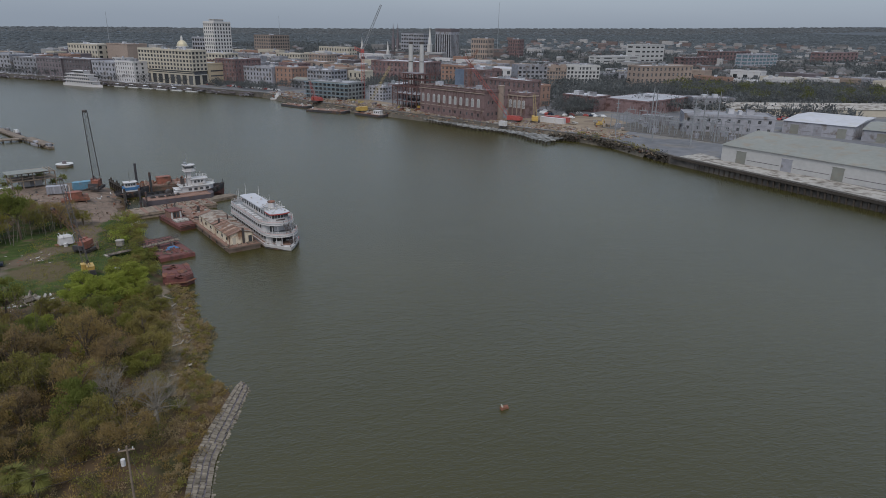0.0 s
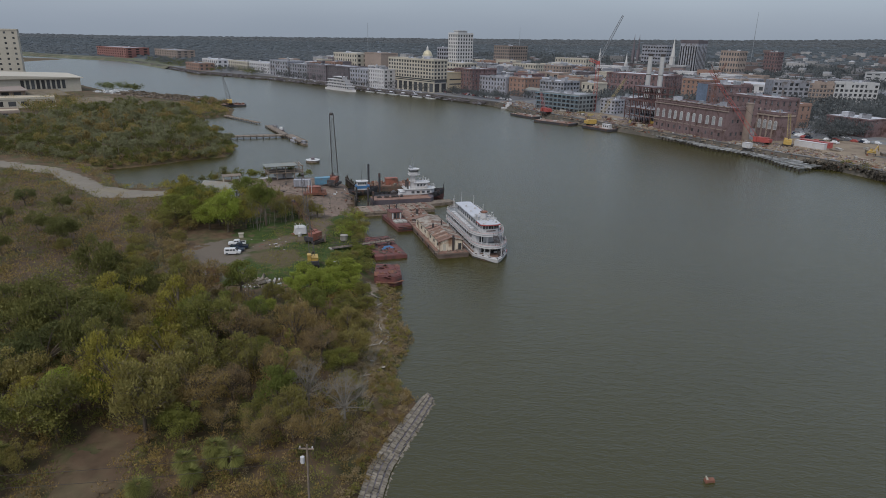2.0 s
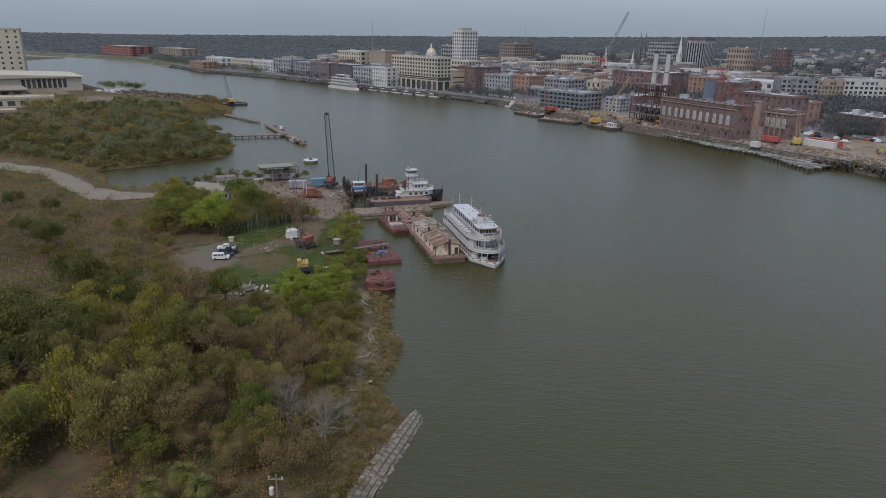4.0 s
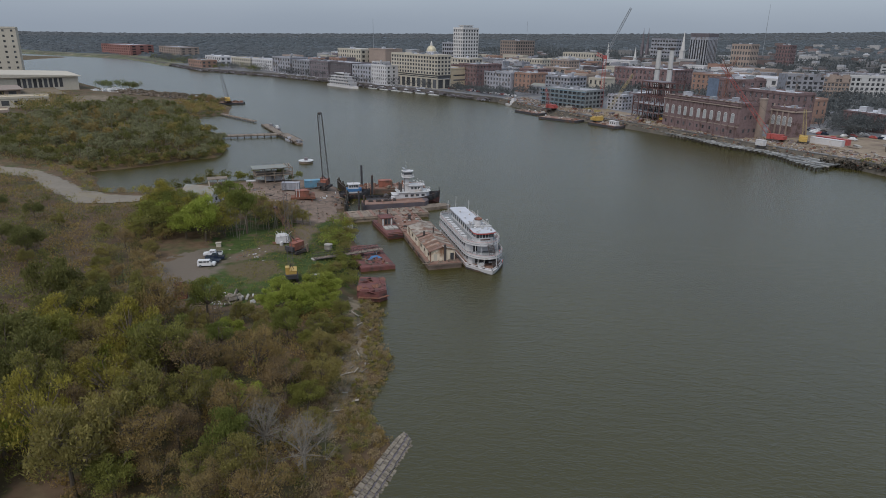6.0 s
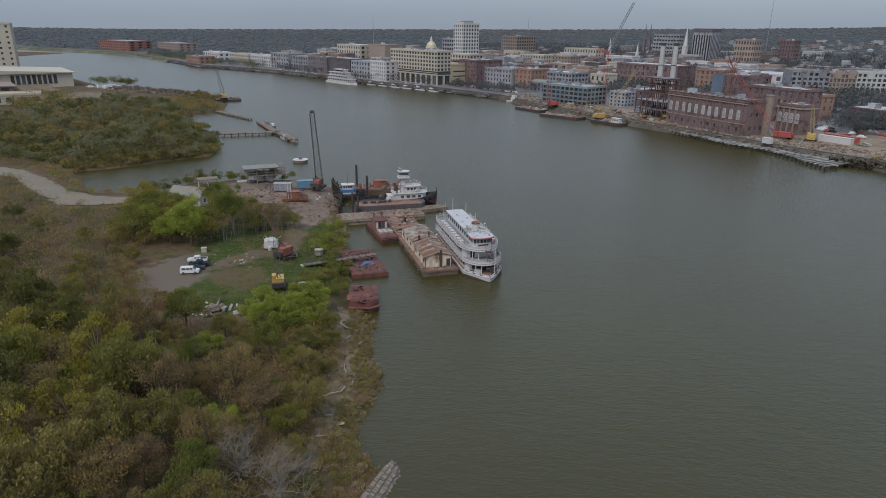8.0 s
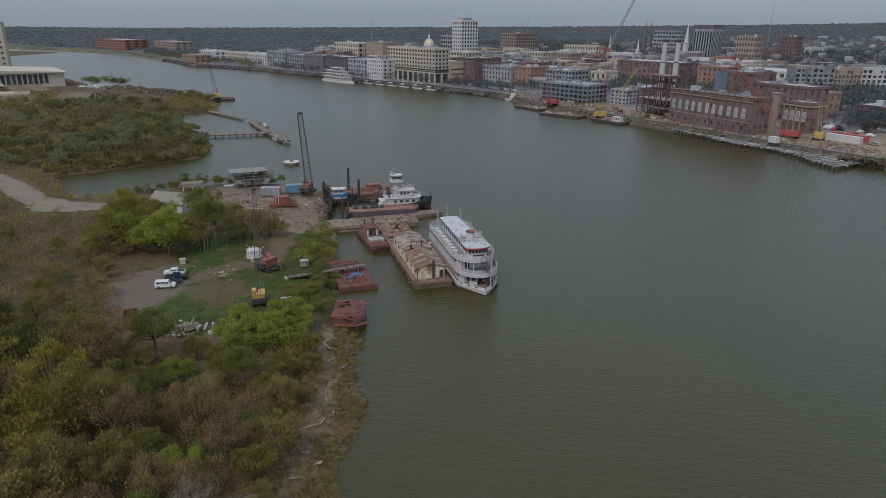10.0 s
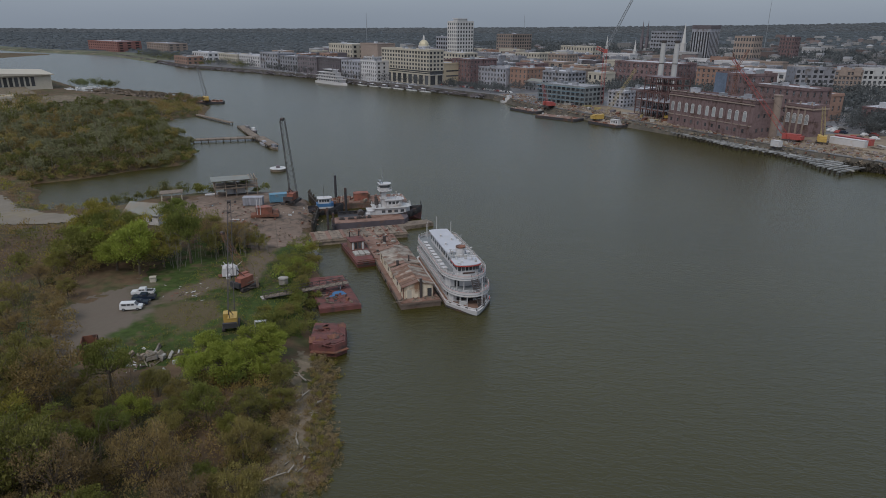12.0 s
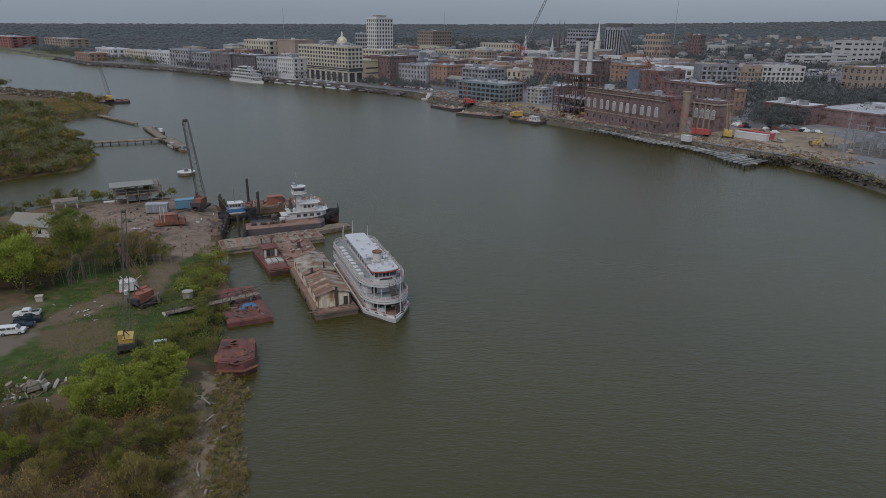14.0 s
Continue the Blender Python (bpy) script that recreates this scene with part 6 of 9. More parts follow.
blue = thing("small_tug", -43.2, 327.2, 0, 17, "small tug with dark hull and blue and white house", "tug")
hs, bs, top = tug_hull(11.0, 2.2, 1.2, 1.0)
part("hull", hs, M_BLACK, blue)
part("bulwark", bs, M_BLACK, blue)
hb = part("deckhouse", Shape().prism([(2.5, -1.5), (7.0, -1.5), (7.8, -0.6), (7.8, 0.6), (7.0, 1.5), (2.5, 1.5)], 1.2, 2.5), M_WHITE, blue)
part("blue_band", Shape().prism([(2.6, -1.55), (7.0, -1.55), (7.85, -0.6), (7.85, 0.6), (7.0, 1.55), (2.6, 1.55)], 2.5, 3.5), M_BLUE, hb, "bright blue painted band")
pw = part("wheelhouse", Shape().prism([(3.2, -1.25), (6.4, -1.25), (7.0, -0.5), (7.0, 0.5), (6.4, 1.25), (3.2, 1.25)], 3.5, 5.0), M_WHITE, blue)
part("wheelhouse_roof", Shape().prism([(2.9, -1.6), (6.7, -1.6), (7.4, -0.7), (7.4, 0.7), (6.7, 1.6), (2.9, 1.6)], 5.0, 5.15), M_WHITE, pw)
for i in range(4):
    for sy in (-1, 1):
        part("window", Shape().box(3.4 + i * 0.8, sy * 1.25 - 0.04, 4.0, 4.0 + i * 0.8, sy * 1.25 + 0.04, 4.7), M_GLASS, pw)
part("mast", Shape().rod((5, 0, 5.1), (5, 0, 9.0), 0.07, 0.04, 5).rod((5, -0.7, 6.6), (5, 0.7, 6.6), 0.05, 0.05, 4), M_STEEL, blue)
for i in range(6):
    part("tyre_fender", tyre, M_TYRE, blue, at=pose(1.2 + i * 1.5, -2.35, 1.2))

scrap_barge = thing("scrap_barge", -36.5, 333.0, 0, 17, "rear work barge heaped with scrap and an orange container", "barge")
part("hull", Shape().box(0, 0, -0.8, 24, 8, 1.7).box(-0.1, -0.1, 1.2, 24.1, 8.1, 1.5), M_HULLBROWN, scrap_barge)
part("deck", Shape().box(0.1, 0.1, 1.7, 23.9, 7.9, 1.9), M_WOODDECK, scrap_barge)
part("container", Shape().box(7.0, 2.2, 1.9, 11.6, 4.7, 4.3).box(6.9, 2.1, 4.2, 11.7, 4.8, 4.35), M_REDORANGE, scrap_barge, "orange-red steel container")
for i in range(60):
    x, y = rng.uniform(0.3, 23), rng.uniform(0.4, 7)
    if 7 < x < 13.6 and 1.5 < y < 5:
        continue
    part("scrap", scrap_bit(x, y, 1.9, rng.uniform(0.4, 2.4), rng.uniform(0.3, 1.0), rng.uniform(0.2, 1.5)), rng.choice([M_RUST, M_TIMBER, M_WOODDECK, M_TANBRICK, M_RUST]), scrap_barge)

# rusted barges on the shore and the gangway
rb = thing("rusted_barge", -23.8, 255.2, 0, 16, "rust-red derelict barge with a blue tarpaulin", "barge")
part("hull", Shape().prism([(0, 0), (8.6, 0.6), (6.4, 18), (-1.8, 18)], -0.7, 0.95), M_REDRUST, rb)
part("deck", Shape().prism([(0.3, 0.3), (8.2, 0.9), (6.1, 17.6), (-1.5, 17.6)], 0.95, 1.05), M_REDRUST, rb)
part("tarpaulin", Shape().prism([(2.2, 5.6), (6.2, 6.6), (5.6, 8.2), (3.2, 7.8)], 1.05, 1.45, 0.6), M_BLUE, rb, "crumpled blue tarpaulin")
for i in range(48):
    x, y = rng.uniform(0.2, 6.8), rng.uniform(1, 16.5)
    part("scrap", scrap_bit(x, y, 1.05, rng.uniform(0.3, 1.8), rng.uniform(0.15, 0.7), rng.uniform(0.1, 0.45)), rng.choice([M_REDRUST, M_RUST, M_STEEL, M_TIMBER]), rb)
gang = thing("gangway", -36.0, 257.6, 2.2, 30, "grey steel truss gangway laid over a derelict barge", "gangway")
part("walkway", Shape().box(0, -0.8, 0, 18.5, 0.8, 0.15), M_TIMBER, gang)
for sy in (-0.85, 0.85):
    g = Shape().rod((0, sy, 1.2), (18.5, sy, 1.2), 0.07, 0.07, 4).rod((0, sy, 0.1), (18.5, sy, 0.1), 0.07, 0.07, 4)
    for i in range(12):
        g.rod((i * 1.54, sy, 0.1), (i * 1.54, sy, 1.2), 0.05, 0.05, 4).rod((i * 1.54, sy, 0.1), ((i + 1) * 1.54, sy, 1.2), 0.04, 0.04, 4)
    part("side_truss", g, M_STEEL, gang)
part("leg", Shape().box(-0.5, -0.9, -0.4, 0.3, 0.9, 0.1), M_CONC, gang)
part("leg", Shape().rod((16.5, -0.6, -1.1), (16.5, -0.6, 0.05), 0.12, 0.12, 6).rod((16.5, 0.6, -1.1), (16.5, 0.6, 0.05), 0.12, 0.12, 6), M_GALV, gang)
rbx = thing("grounded_float", -21.4, 238.0, 0, 3, "dark red rusted steel float aground on the bank", "barge")
part("hull", Shape().prism([(0.2, -0.6), (4.4, -1.0), (6.2, 0.6), (5.2, 8.4), (-1.0, 8.6), (-0.8, 1.0)], -0.4, 2.3, 0.93), M_REDRUST, rbx)
part("top_plate", Shape().prism([(0.5, 0.0), (4.2, -0.3), (5.6, 1.0), (4.7, 7.8), (-0.5, 8.0), (-0.4, 1.2)], 2.28, 2.42), M_REDRUST, rbx)
part("ledge", Shape().prism([(-0.2, -1.2), (4.6, -1.5), (6.6, 0.4), (5.8, 1.0), (4.2, -0.6), (0, -0.3)], 0.9, 1.05), M_RUST, rbx)
for i in range(22):
    x, y = rng.uniform(-0.6, 5.0), rng.uniform(-0.6, 7.6)
    part("torn_plate", Shape().prism([(-0.9, -0.5), (0.8, -0.6), (0.9, 0.5), (-0.7, 0.7)], 0, 0.12), rng.choice([M_REDRUST, M_REDRUST, M_RUST]), rbx, at=pose(x, y, rng.uniform(2.2, 2.5), rng.uniform(-28, 28), rng.uniform(-28, 28), rng.uniform(0, 180)))
for i in range(4):
    part("stanchion", Shape().rod((0.2 + i * 1.4, -1.1, 0), (0.2 + i * 1.4, -1.1, 0.95), 0.07, 0.07, 5), M_RUST, rbx)
solid("tank_stand", Shape().rod((0, 0, 0), (0, 0, 1.3), 1.05, 1.0, 12).rod((0, 0, 1.3), (0, 0, 1.35), 1.15, 1.15, 12), M_CONC, "round pale concrete tank on the grass", "tank", at=pose(-34.0, 265.5, 2.2))


# ---- yard machines ----
def crawler(x, y, z, turn, paint, label, boom_to, tail=True, boom_m=None, wide=1.5, scale=1.0):
    c = thing("crawler_crane", x, y, z, turn, label, "crane", "yard cranes")
    c.matrix_basis = pose(x, y, z, 0, 0, turn) @ Matrix.Diagonal((scale, scale, scale, 1))
    for sy in (-1, 1):
        t = Shape().box(-2.2, sy * 1.5 - 0.4, 0.15, 2.2, sy * 1.5 + 0.4, 0.95).rod((-2.2, sy * 1.5 - 0.4, 0.55), (-2.2, sy * 1.5 + 0.4, 0.55), 0.52, 0.52, 10).rod((2.2, sy * 1.5 - 0.4, 0.55), (2.2, sy * 1.5 + 0.4, 0.55), 0.52, 0.52, 10)
        part("track", t, M_STEEL, c)
    part("turntable", Shape().rod((0, 0, 0.8), (0, 0, 1.3), 1.2, 1.2, 14), M_STEEL, c)
    part("house", Shape().box(-2.6, -1.5, 1.3, 1.2, 0.4, 3.3).box(-2.7, -1.55, 3.3, 1.25, 0.45, 3.4), paint, c)
    cab = part("cab", Shape().box(-0.4, 0.5, 1.3, 1.6, 1.6, 3.6), paint, c)
    part("window", Shape().box(1.58, 0.6, 2.3, 1.64, 1.5, 3.4), M_GLASS, cab)
    part("window", Shape().box(0.2, 1.58, 2.3, 1.4, 1.64, 3.4), M_GLASS, cab)
    part("counterweight", Shape().box(-3.3, -1.5, 1.2, -2.6, 1.6, 2.4), M_BLACK, c)
    inv = c.matrix_basis.inverted()
    foot, tip = Vector((1.3, 0, 1.6)), inv @ Vector(boom_to)
    part("boom", lattice(Shape(), foot, tip, wide, wide * 0.6, max(6, int((tip - foot).length / 2.0)), 0.036 * wide), boom_m or M_BOOM, c, "slim dark lattice boom")
    gantry = Vector((-2.2, 0, 5.4))
    part("gantry", Shape().rod((-0.6, -0.7, 3.3), gantry, 0.09, 0.09, 5).rod((-0.6, 0.4, 3.3), gantry, 0.09, 0.09, 5).rod((-2.5, 0, 3.3), gantry, 0.09, 0.09, 5), M_STEEL, c)
    part("cable", Shape().rod(gantry, tip, 0.035, 0.035, 3), M_STEEL, c)
    part("sheave", Shape().rod((tip.x, tip.y - 0.5, tip.z + 0.1), (tip.x, tip.y + 0.5, tip.z + 0.1), 0.45, 0.45, 9), M_STEEL, c)
    return c


crawler(-49.3, 332.0, 2.55, 80, M_REDORANGE, "crawler crane with a tall dark lattice boom on the wharf", (-47.3, 320.0, 30.2), wide=2.2)
crawler(-37.8, 243.6, 2.3, 106, M_YELLOW, "yellow crawler crane with its lattice boom raised in the grass", (-46.0, 270.0, 19.3), boom_m=M_STEEL, scale=0.8)
old = crawler(-41.2, 262.2, 2.35, 60, M_REDORANGE, "derelict orange-red crane body with a fallen boom in the grass", (-50.0, 274.5, 10.5), boom_m=M_RUST, scale=0.9)
part("side_frame", Shape().box(1.5, -2.6, 0.2, 1.7, -1.9, 2.6).rod((1.6, -2.4, 0.2), (-1.8, -2.8, 1.4), 0.09, 0.09, 5).rod((1.6, -2.4, 2.4), (-1.8, -2.8, 2.4), 0.09, 0.09, 5), M_TIMBER, old)
wt = thing("white_wreck", -47.2, 269.0, 2.3, 25, "white wrecked boat cabin with jumbled pipes in the grass", "wreck")
part("cabin", Shape().prism([(-1.6, -1.2), (1.6, -1.2), (2.2, 0), (1.6, 1.2), (-1.6, 1.2)], 0.4, 2.2, 0.85), M_WHITE, wt)
part("roof", Shape().prism([(-1.4, -1.1), (1.4, -1.1), (1.8, 0), (1.4, 1.1), (-1.4, 1.1)], 2.2, 2.6, 0.7), M_WHITE, wt)
part("trailer", Shape().box(-2.4, -0.9, 0.2, 2.4, 0.9, 0.4), M_RUST, wt)
for i in range(9):
    a = rng.uniform(0, 6.28)
    part("pipe", Shape().rod((rng.uniform(-2, 2), rng.uniform(-1.4, 1.4), 0.3), (rng.uniform(-2, 2) + math.cos(a), rng.uniform(-1.4, 1.4) + math.sin(a), rng.uniform(1.5, 3.2)), 0.07, 0.07, 5), M_WHITE, wt)
part("drum", Shape().rod((-0.4, -1.9, 0), (-0.4, -1.9, 1.0), 0.5, 0.5, 10), M_DECK, wt)


def car(name, x, y, turn, paint, label, shape="van"):
    z = float(ground_height(np.array([x]), np.array([y]))[0]) + 0.11
    c = thing(name, x, y, z, turn, label, "car" if shape != "pickup" else "pickup", "parked cars")
    c.matrix_basis = pose(x, y, z, 0, 0, turn) @ Matrix.Diagonal((0.84, 0.84, 0.84, 1))
    prof = {"van": [(-2.4, 0.35), (2.35, 0.35), (2.4, 0.95), (1.5, 1.1), (0.85, 1.85), (-2.25, 1.9), (-2.4, 1.6)],
            "pickup": [(-2.7, 0.45), (2.6, 0.45), (2.65, 1.0), (1.3, 1.12), (0.75, 1.75), (-0.75, 1.75), (-0.9, 1.1), (-2.7, 1.1)],
            "sedan": [(-2.25, 0.35), (2.25, 0.35), (2.3, 0.8), (1.2, 0.92), (0.5, 1.42), (-1.0, 1.42), (-1.8, 0.98), (-2.3, 0.9)]}[shape]
    n = len(prof)
    body = Shape().add([(px, -0.92 + (0.12 if pz > 1.2 else 0), pz) for px, pz in prof] + [(px, 0.92 - (0.12 if pz > 1.2 else 0), pz) for px, pz in prof],
                       [tuple(range(n)), tuple(range(2 * n - 1, n - 1, -1))] + [(i, n + i, n + (i + 1) % n, (i + 1) % n) for i in range(n)])
    part("body", body, paint, c)
    hi = max(p[1] for p in prof)
    for sy in (-1, 1):
        for a, b in (((-1.9, -0.9), (-0.7, 0.05), (0.2, 0.85)) if shape == "van" else ((-0.6, 0.0), (0.08, 0.7)) if shape == "pickup" else ((-0.9, -0.15), (-0.05, 0.6))):
            part("window", Shape().box(a, sy * 0.86 - 0.03, hi - 0.6, b, sy * 0.86 + 0.03, hi - 0.15), M_GLASS, c)
    wsx = {"van": 1.2, "pickup": 1.05, "sedan": 0.9}[shape]
    part("windscreen", Shape().add([(wsx + 0.36, -0.75, hi - 0.72), (wsx + 0.36, 0.75, hi - 0.72), (wsx - 0.3, 0.66, hi - 0.05), (wsx - 0.3, -0.66, hi - 0.05)], [(0, 1, 2, 3)]), M_GLASS, c)
    if shape == "pickup":
        part("bed", Shape().box(-2.55, -0.72, 1.06, -0.95, 0.72, 1.115), M_TYRE, c, "dark load bed")
    for px in (-1.55, 1.5):
        for sy in (-0.86, 0.86):
            w = part("wheel", Shape().rod((px, sy - 0.11, 0.34), (px, sy + 0.11, 0.34), 0.34, 0.34, 12), M_TYRE, c)
            part("rim", Shape().rod((px, sy - 0.12, 0.34), (px, sy + 0.12, 0.34), 0.19, 0.19, 10), M_GALV, w)
    return c


car("van", -59.8, 249.6, 12, M_CARWHITE, "white passenger van parked on sandy ground", "van")
car("sedan", -59.6, 251.9, 14, M_CARDARK, "dark blue saloon car parked on sandy ground", "sedan")
car("pickup_truck", -59.6, 254.4, 190, M_CARDARK, "dark blue pickup truck parked on sandy ground", "pickup")
car("pickup_truck", -61.2, 257.2, 192, M_CARWHITE, "white pickup truck parked on sandy ground", "pickup")
dump = thing("dumpster", -58.6, 232.4, 2.35, 114, "open rust-red roll-off dumpster in the grass", "dumpster")
for b in ((-3, -1.2, 3, -1.1), (-3, 1.1, 3, 1.2), (-3, -1.1, -2.9, 1.1), (2.9, -1.1, 3, 1.1)):
    part("side", Shape().box(b[0], b[1], 0.2, b[2], b[3], 1.9), M_RUST, dump)
part("floor", Shape().box(-2.9, -1.1, 0.2, 2.9, 1.1, 0.3), M_REDRUST, dump)
for i in range(5):
    part("rib", Shape().box(-2.6 + i * 1.3, -1.32, 0.2, -2.45 + i * 1.3, -1.2, 1.9), M_RUST, dump)
solid("crate", Shape().box(-0.6, -0.5, 0, 0.6, 0.5, 1.1).box(-0.7, -0.6, 1.1, 0.7, 0.6, 1.2), M_CREAM, "pale cream box cabinet beside trees", "cabinet", at=pose(-62.5, 264.4, 2.4, 0, 0, 15))
tb = thing("steel_frame_table", -32.4, 243.9, 2.2, 12, "pale steel frame standing in the bushes", "frame")
part("top", Shape().box(-1.1, -0.4, 1.25, 1.1, 0.4, 1.33), M_DECK, tb)
for px in (-1.0, 1.0):
    for py in (-0.35, 0.35):
        part("leg", Shape().rod((px, py, 0), (px, py, 1.25), 0.06, 0.06, 5), M_DECK, tb)


def heap(x, y, label, mats, count, spread, high, seed, name="debris_heap"):
    g = random.Random(seed)
    z = float(ground_height(np.array([x]), np.array([y]))[0])
    h = thing(name, x, y, z, 0, label, "debris")
    for i in range(count):
        a, b = g.gauss(0, spread), g.gauss(0, spread * 0.7)
        w, d, k = g.uniform(0.2, 1.5), g.uniform(0.1, 0.5), g.uniform(0.08, high) * g.random()
        if g.random() < 0.3:
            bit = Shape().rod((-w / 2, 0, 0.1), (w / 2, 0, 0.1 + k), 0.08 + 0.1 * d, 0.06 + 0.1 * d, 6)
        else:
            bit = Shape().prism([(-w / 2, -d / 2), (w * g.uniform(0.2, 0.5), -d / 2), (w / 2, d * g.uniform(0.0, 0.5)), (-w * g.uniform(0.1, 0.5), d / 2)], 0, k, g.uniform(0.4, 1.0))
        part("piece", bit, g.choice(mats), h, at=pose(a, b, -0.05, g.uniform(-20, 20), g.uniform(-25, 25), g.uniform(0, 180)))
    return h


heap(-46.4, 230.9, "heap of pale concrete rubble and scrap in the grass", [M_TIMBER, M_DECK, M_STONE, M_TIMBER], 44, 2.6, 1.5, 1)
rub = thing("rubble_heap", -46.6, 231.2, 2.35, 10, "heap of broken pale concrete slabs in the grass", "rubble")
for i in range(20):
    w, d = rng.uniform(0.7, 2.4), rng.uniform(0.4, 1.0)
    part("slab", Shape().prism([(-w / 2, -d / 2), (w * 0.4, -d / 2), (w / 2, d * 0.3), (w * 0.1, d / 2), (-w / 2, d * 0.4)], -0.2, rng.uniform(0.15, 0.6), rng.uniform(0.8, 1.0)), rng.choice([M_CONC, M_STONE, M_TIMBER, M_STONE]), rub, at=pose(rng.gauss(0, 2.0), rng.gauss(0, 0.9), 0.1 + rng.random() * 0.5, rng.uniform(-25, 25), rng.uniform(-25, 25), rng.uniform(0, 180)))
heap(-50.5, 228.8, "scattered white scrap on bare earth", [M_WHITE, M_TIMBER, M_GREYW], 12, 1.2, 0.6, 2)
heap(-51.5, 258.5, "small heap of grey brushwood and scrap", [M_TIMBER, M_DECK, M_BARK], 18, 1.0, 0.8, 3)
heap(-46.0, 300.0, "scattered scrap iron on the wharf yard", [M_RUST, M_TIMBER, M_STEEL, M_BARK], 60, 5.0, 0.7, 4)
heap(-43.5, 315.0, "scattered scrap iron on the wharf yard", [M_RUST, M_TIMBER, M_STEEL, M_WOODDECK], 55, 3.6, 0.8, 5)
heap(-56.0, 309.0, "pile of rusted machine parts", [M_RUST, M_REDORANGE, M_STEEL, M_TIMBER], 40, 3.0, 1.1, 6)
heap(-47.5, 322.0, "scrap iron and planks beside the wharf road", [M_RUST, M_TIMBER, M_DARKW, M_DECK], 46, 4.0, 0.6, 21)
heap(-63.0, 319.0, "rusty plate and pipe on the wharf", [M_RUST, M_REDRUST, M_STEEL, M_TIMBER], 42, 4.2, 0.9, 22)
heap(-54.0, 258.5, "bleached boards and parts in the yard grass", [M_DECK, M_TIMBER, M_RUST, M_CONC], 34, 4.5, 0.4, 23)
heap(-58.5, 298.5, "dark scrap along the yard edge", [M_DARKW, M_RUST, M_BARK], 36, 3.4, 0.7, 24)
heap(-70.0, 326.0, "pile of planks and drums on the yard", [M_TIMBER, M_RUST, M_STEEL, M_LBLUE], 40, 4.0, 0.9, 7)
M_DRIFT = surface("bleached_driftwood", (0.27, 0.24, 0.20), 0.9, fine=3.0, coarse=0.4, vary=0.25)
heap(-17.6, 207.0, "pale driftwood logs on the shore", [M_DRIFT, M_BARE], 18, 1.7, 0.3, 8, "driftwood")
heap(-17.0, 196.0, "pale driftwood branches on the shore", [M_DRIFT, M_BARE, M_CONC], 16, 1.8, 0.25, 9, "driftwood")
heap(-18.0, 218.0, "pale driftwood branches on the shore", [M_DRIFT, M_BARE], 18, 2.0, 0.3, 10, "driftwood")
for k, (x, y, t, ln) in enumerate(((-18.2, 203.0, 35, 3.4), (-17.2, 211.0, 110, 2.6), (-19.2, 222.0, 70, 3.8), (-17.8, 192.0, 20, 2.4), (-20.6, 227.5, 130, 3.0))):
    z = float(ground_height(np.array([x]), np.array([y]))[0])
    log = Shape().rod((-ln / 2, 0, 0.14), (ln * 0.1, 0.12, 0.2), 0.14, 0.12, 7).rod((ln * 0.1, 0.12, 0.2), (ln / 2, -0.1, 0.3), 0.12, 0.06, 7).rod((ln * 0.1, 0.12, 0.2), (ln * 0.3, 0.7, 0.45), 0.07, 0.03, 5)
    solid("driftwood_log", log, M_DRIFT, "bleached forked driftwood log on the shore", "driftwood", at=pose(x, y, z + 0.02, 0, 0, t), group="driftwood logs")

# wharf: open two-storey shed, containers, red machine, white cottage
shed2 = thing("open_shed", -75.5, 336.0, 2.5, 24, "open two-storey wharf shed with a pale metal roof", "shed")
for i in range(5):
    for j in range(2):
        part("post", Shape().box(i * 3.3 - 0.15, j * 8 - 0.15, 0, i * 3.3 + 0.15, j * 8 + 0.15, 5.4 - 0.5 * j), M_TIMBER, shed2)
part("upper_floor", Shape().box(-0.3, -0.3, 2.6, 13.5, 8.3, 2.85), M_TIMBER, shed2)
part("beam", Shape().box(-0.3, -0.3, 5.1, 13.5, -0.1, 5.4).box(-0.3, -0.2, 3.6, 13.5, -0.1, 3.8), M_TIMBER, shed2)
part("roof", Shape().add([(-1, -1, 5.5), (11.0, -1, 5.6), (11.6, 8.6, 5.0), (-1, 8.6, 5.0), (-1, -1, 5.35), (11.0, -1, 5.45), (11.6, 8.6, 4.85), (-1, 8.6, 4.85)], [(0, 1, 2, 3), (4, 5, 6, 7), (0, 1, 5, 4), (1, 2, 6, 5), (2, 3, 7, 6), (3, 0, 4, 7)]), M_METALR, shed2)
for i in range(3):
    part("rafter", Shape().box(11.2 + i * 0.9, -0.8, 5.1, 11.4 + i * 0.9, 8.4, 5.3), M_TIMBER, shed2)
part("store", Shape().box(3.6, 3, 0, 9.6, 7.6, 2.6), M_WHITE, shed2)
part("door", Shape().box(5.8, 2.9, 0, 7.0, 3.02, 2.0), M_GREYW, shed2)


def container(x, y, turn, ln, paint, label):
    c = thing("container", x, y, 2.55, turn, label, "container", "wharf containers")
    part("body", Shape().box(0, -1.22, 0.1, ln, 1.22, 2.6), paint, c)
    for i in range(int(ln / 0.6)):
        part("rib", Shape().box(0.3 + i * 0.6, -1.28, 0.2, 0.55 + i * 0.6, -1.22, 2.5), paint, c)
    part("frame", Shape().box(-0.05, -1.3, 2.5, ln + 0.05, 1.3, 2.66), paint, c)
    return c


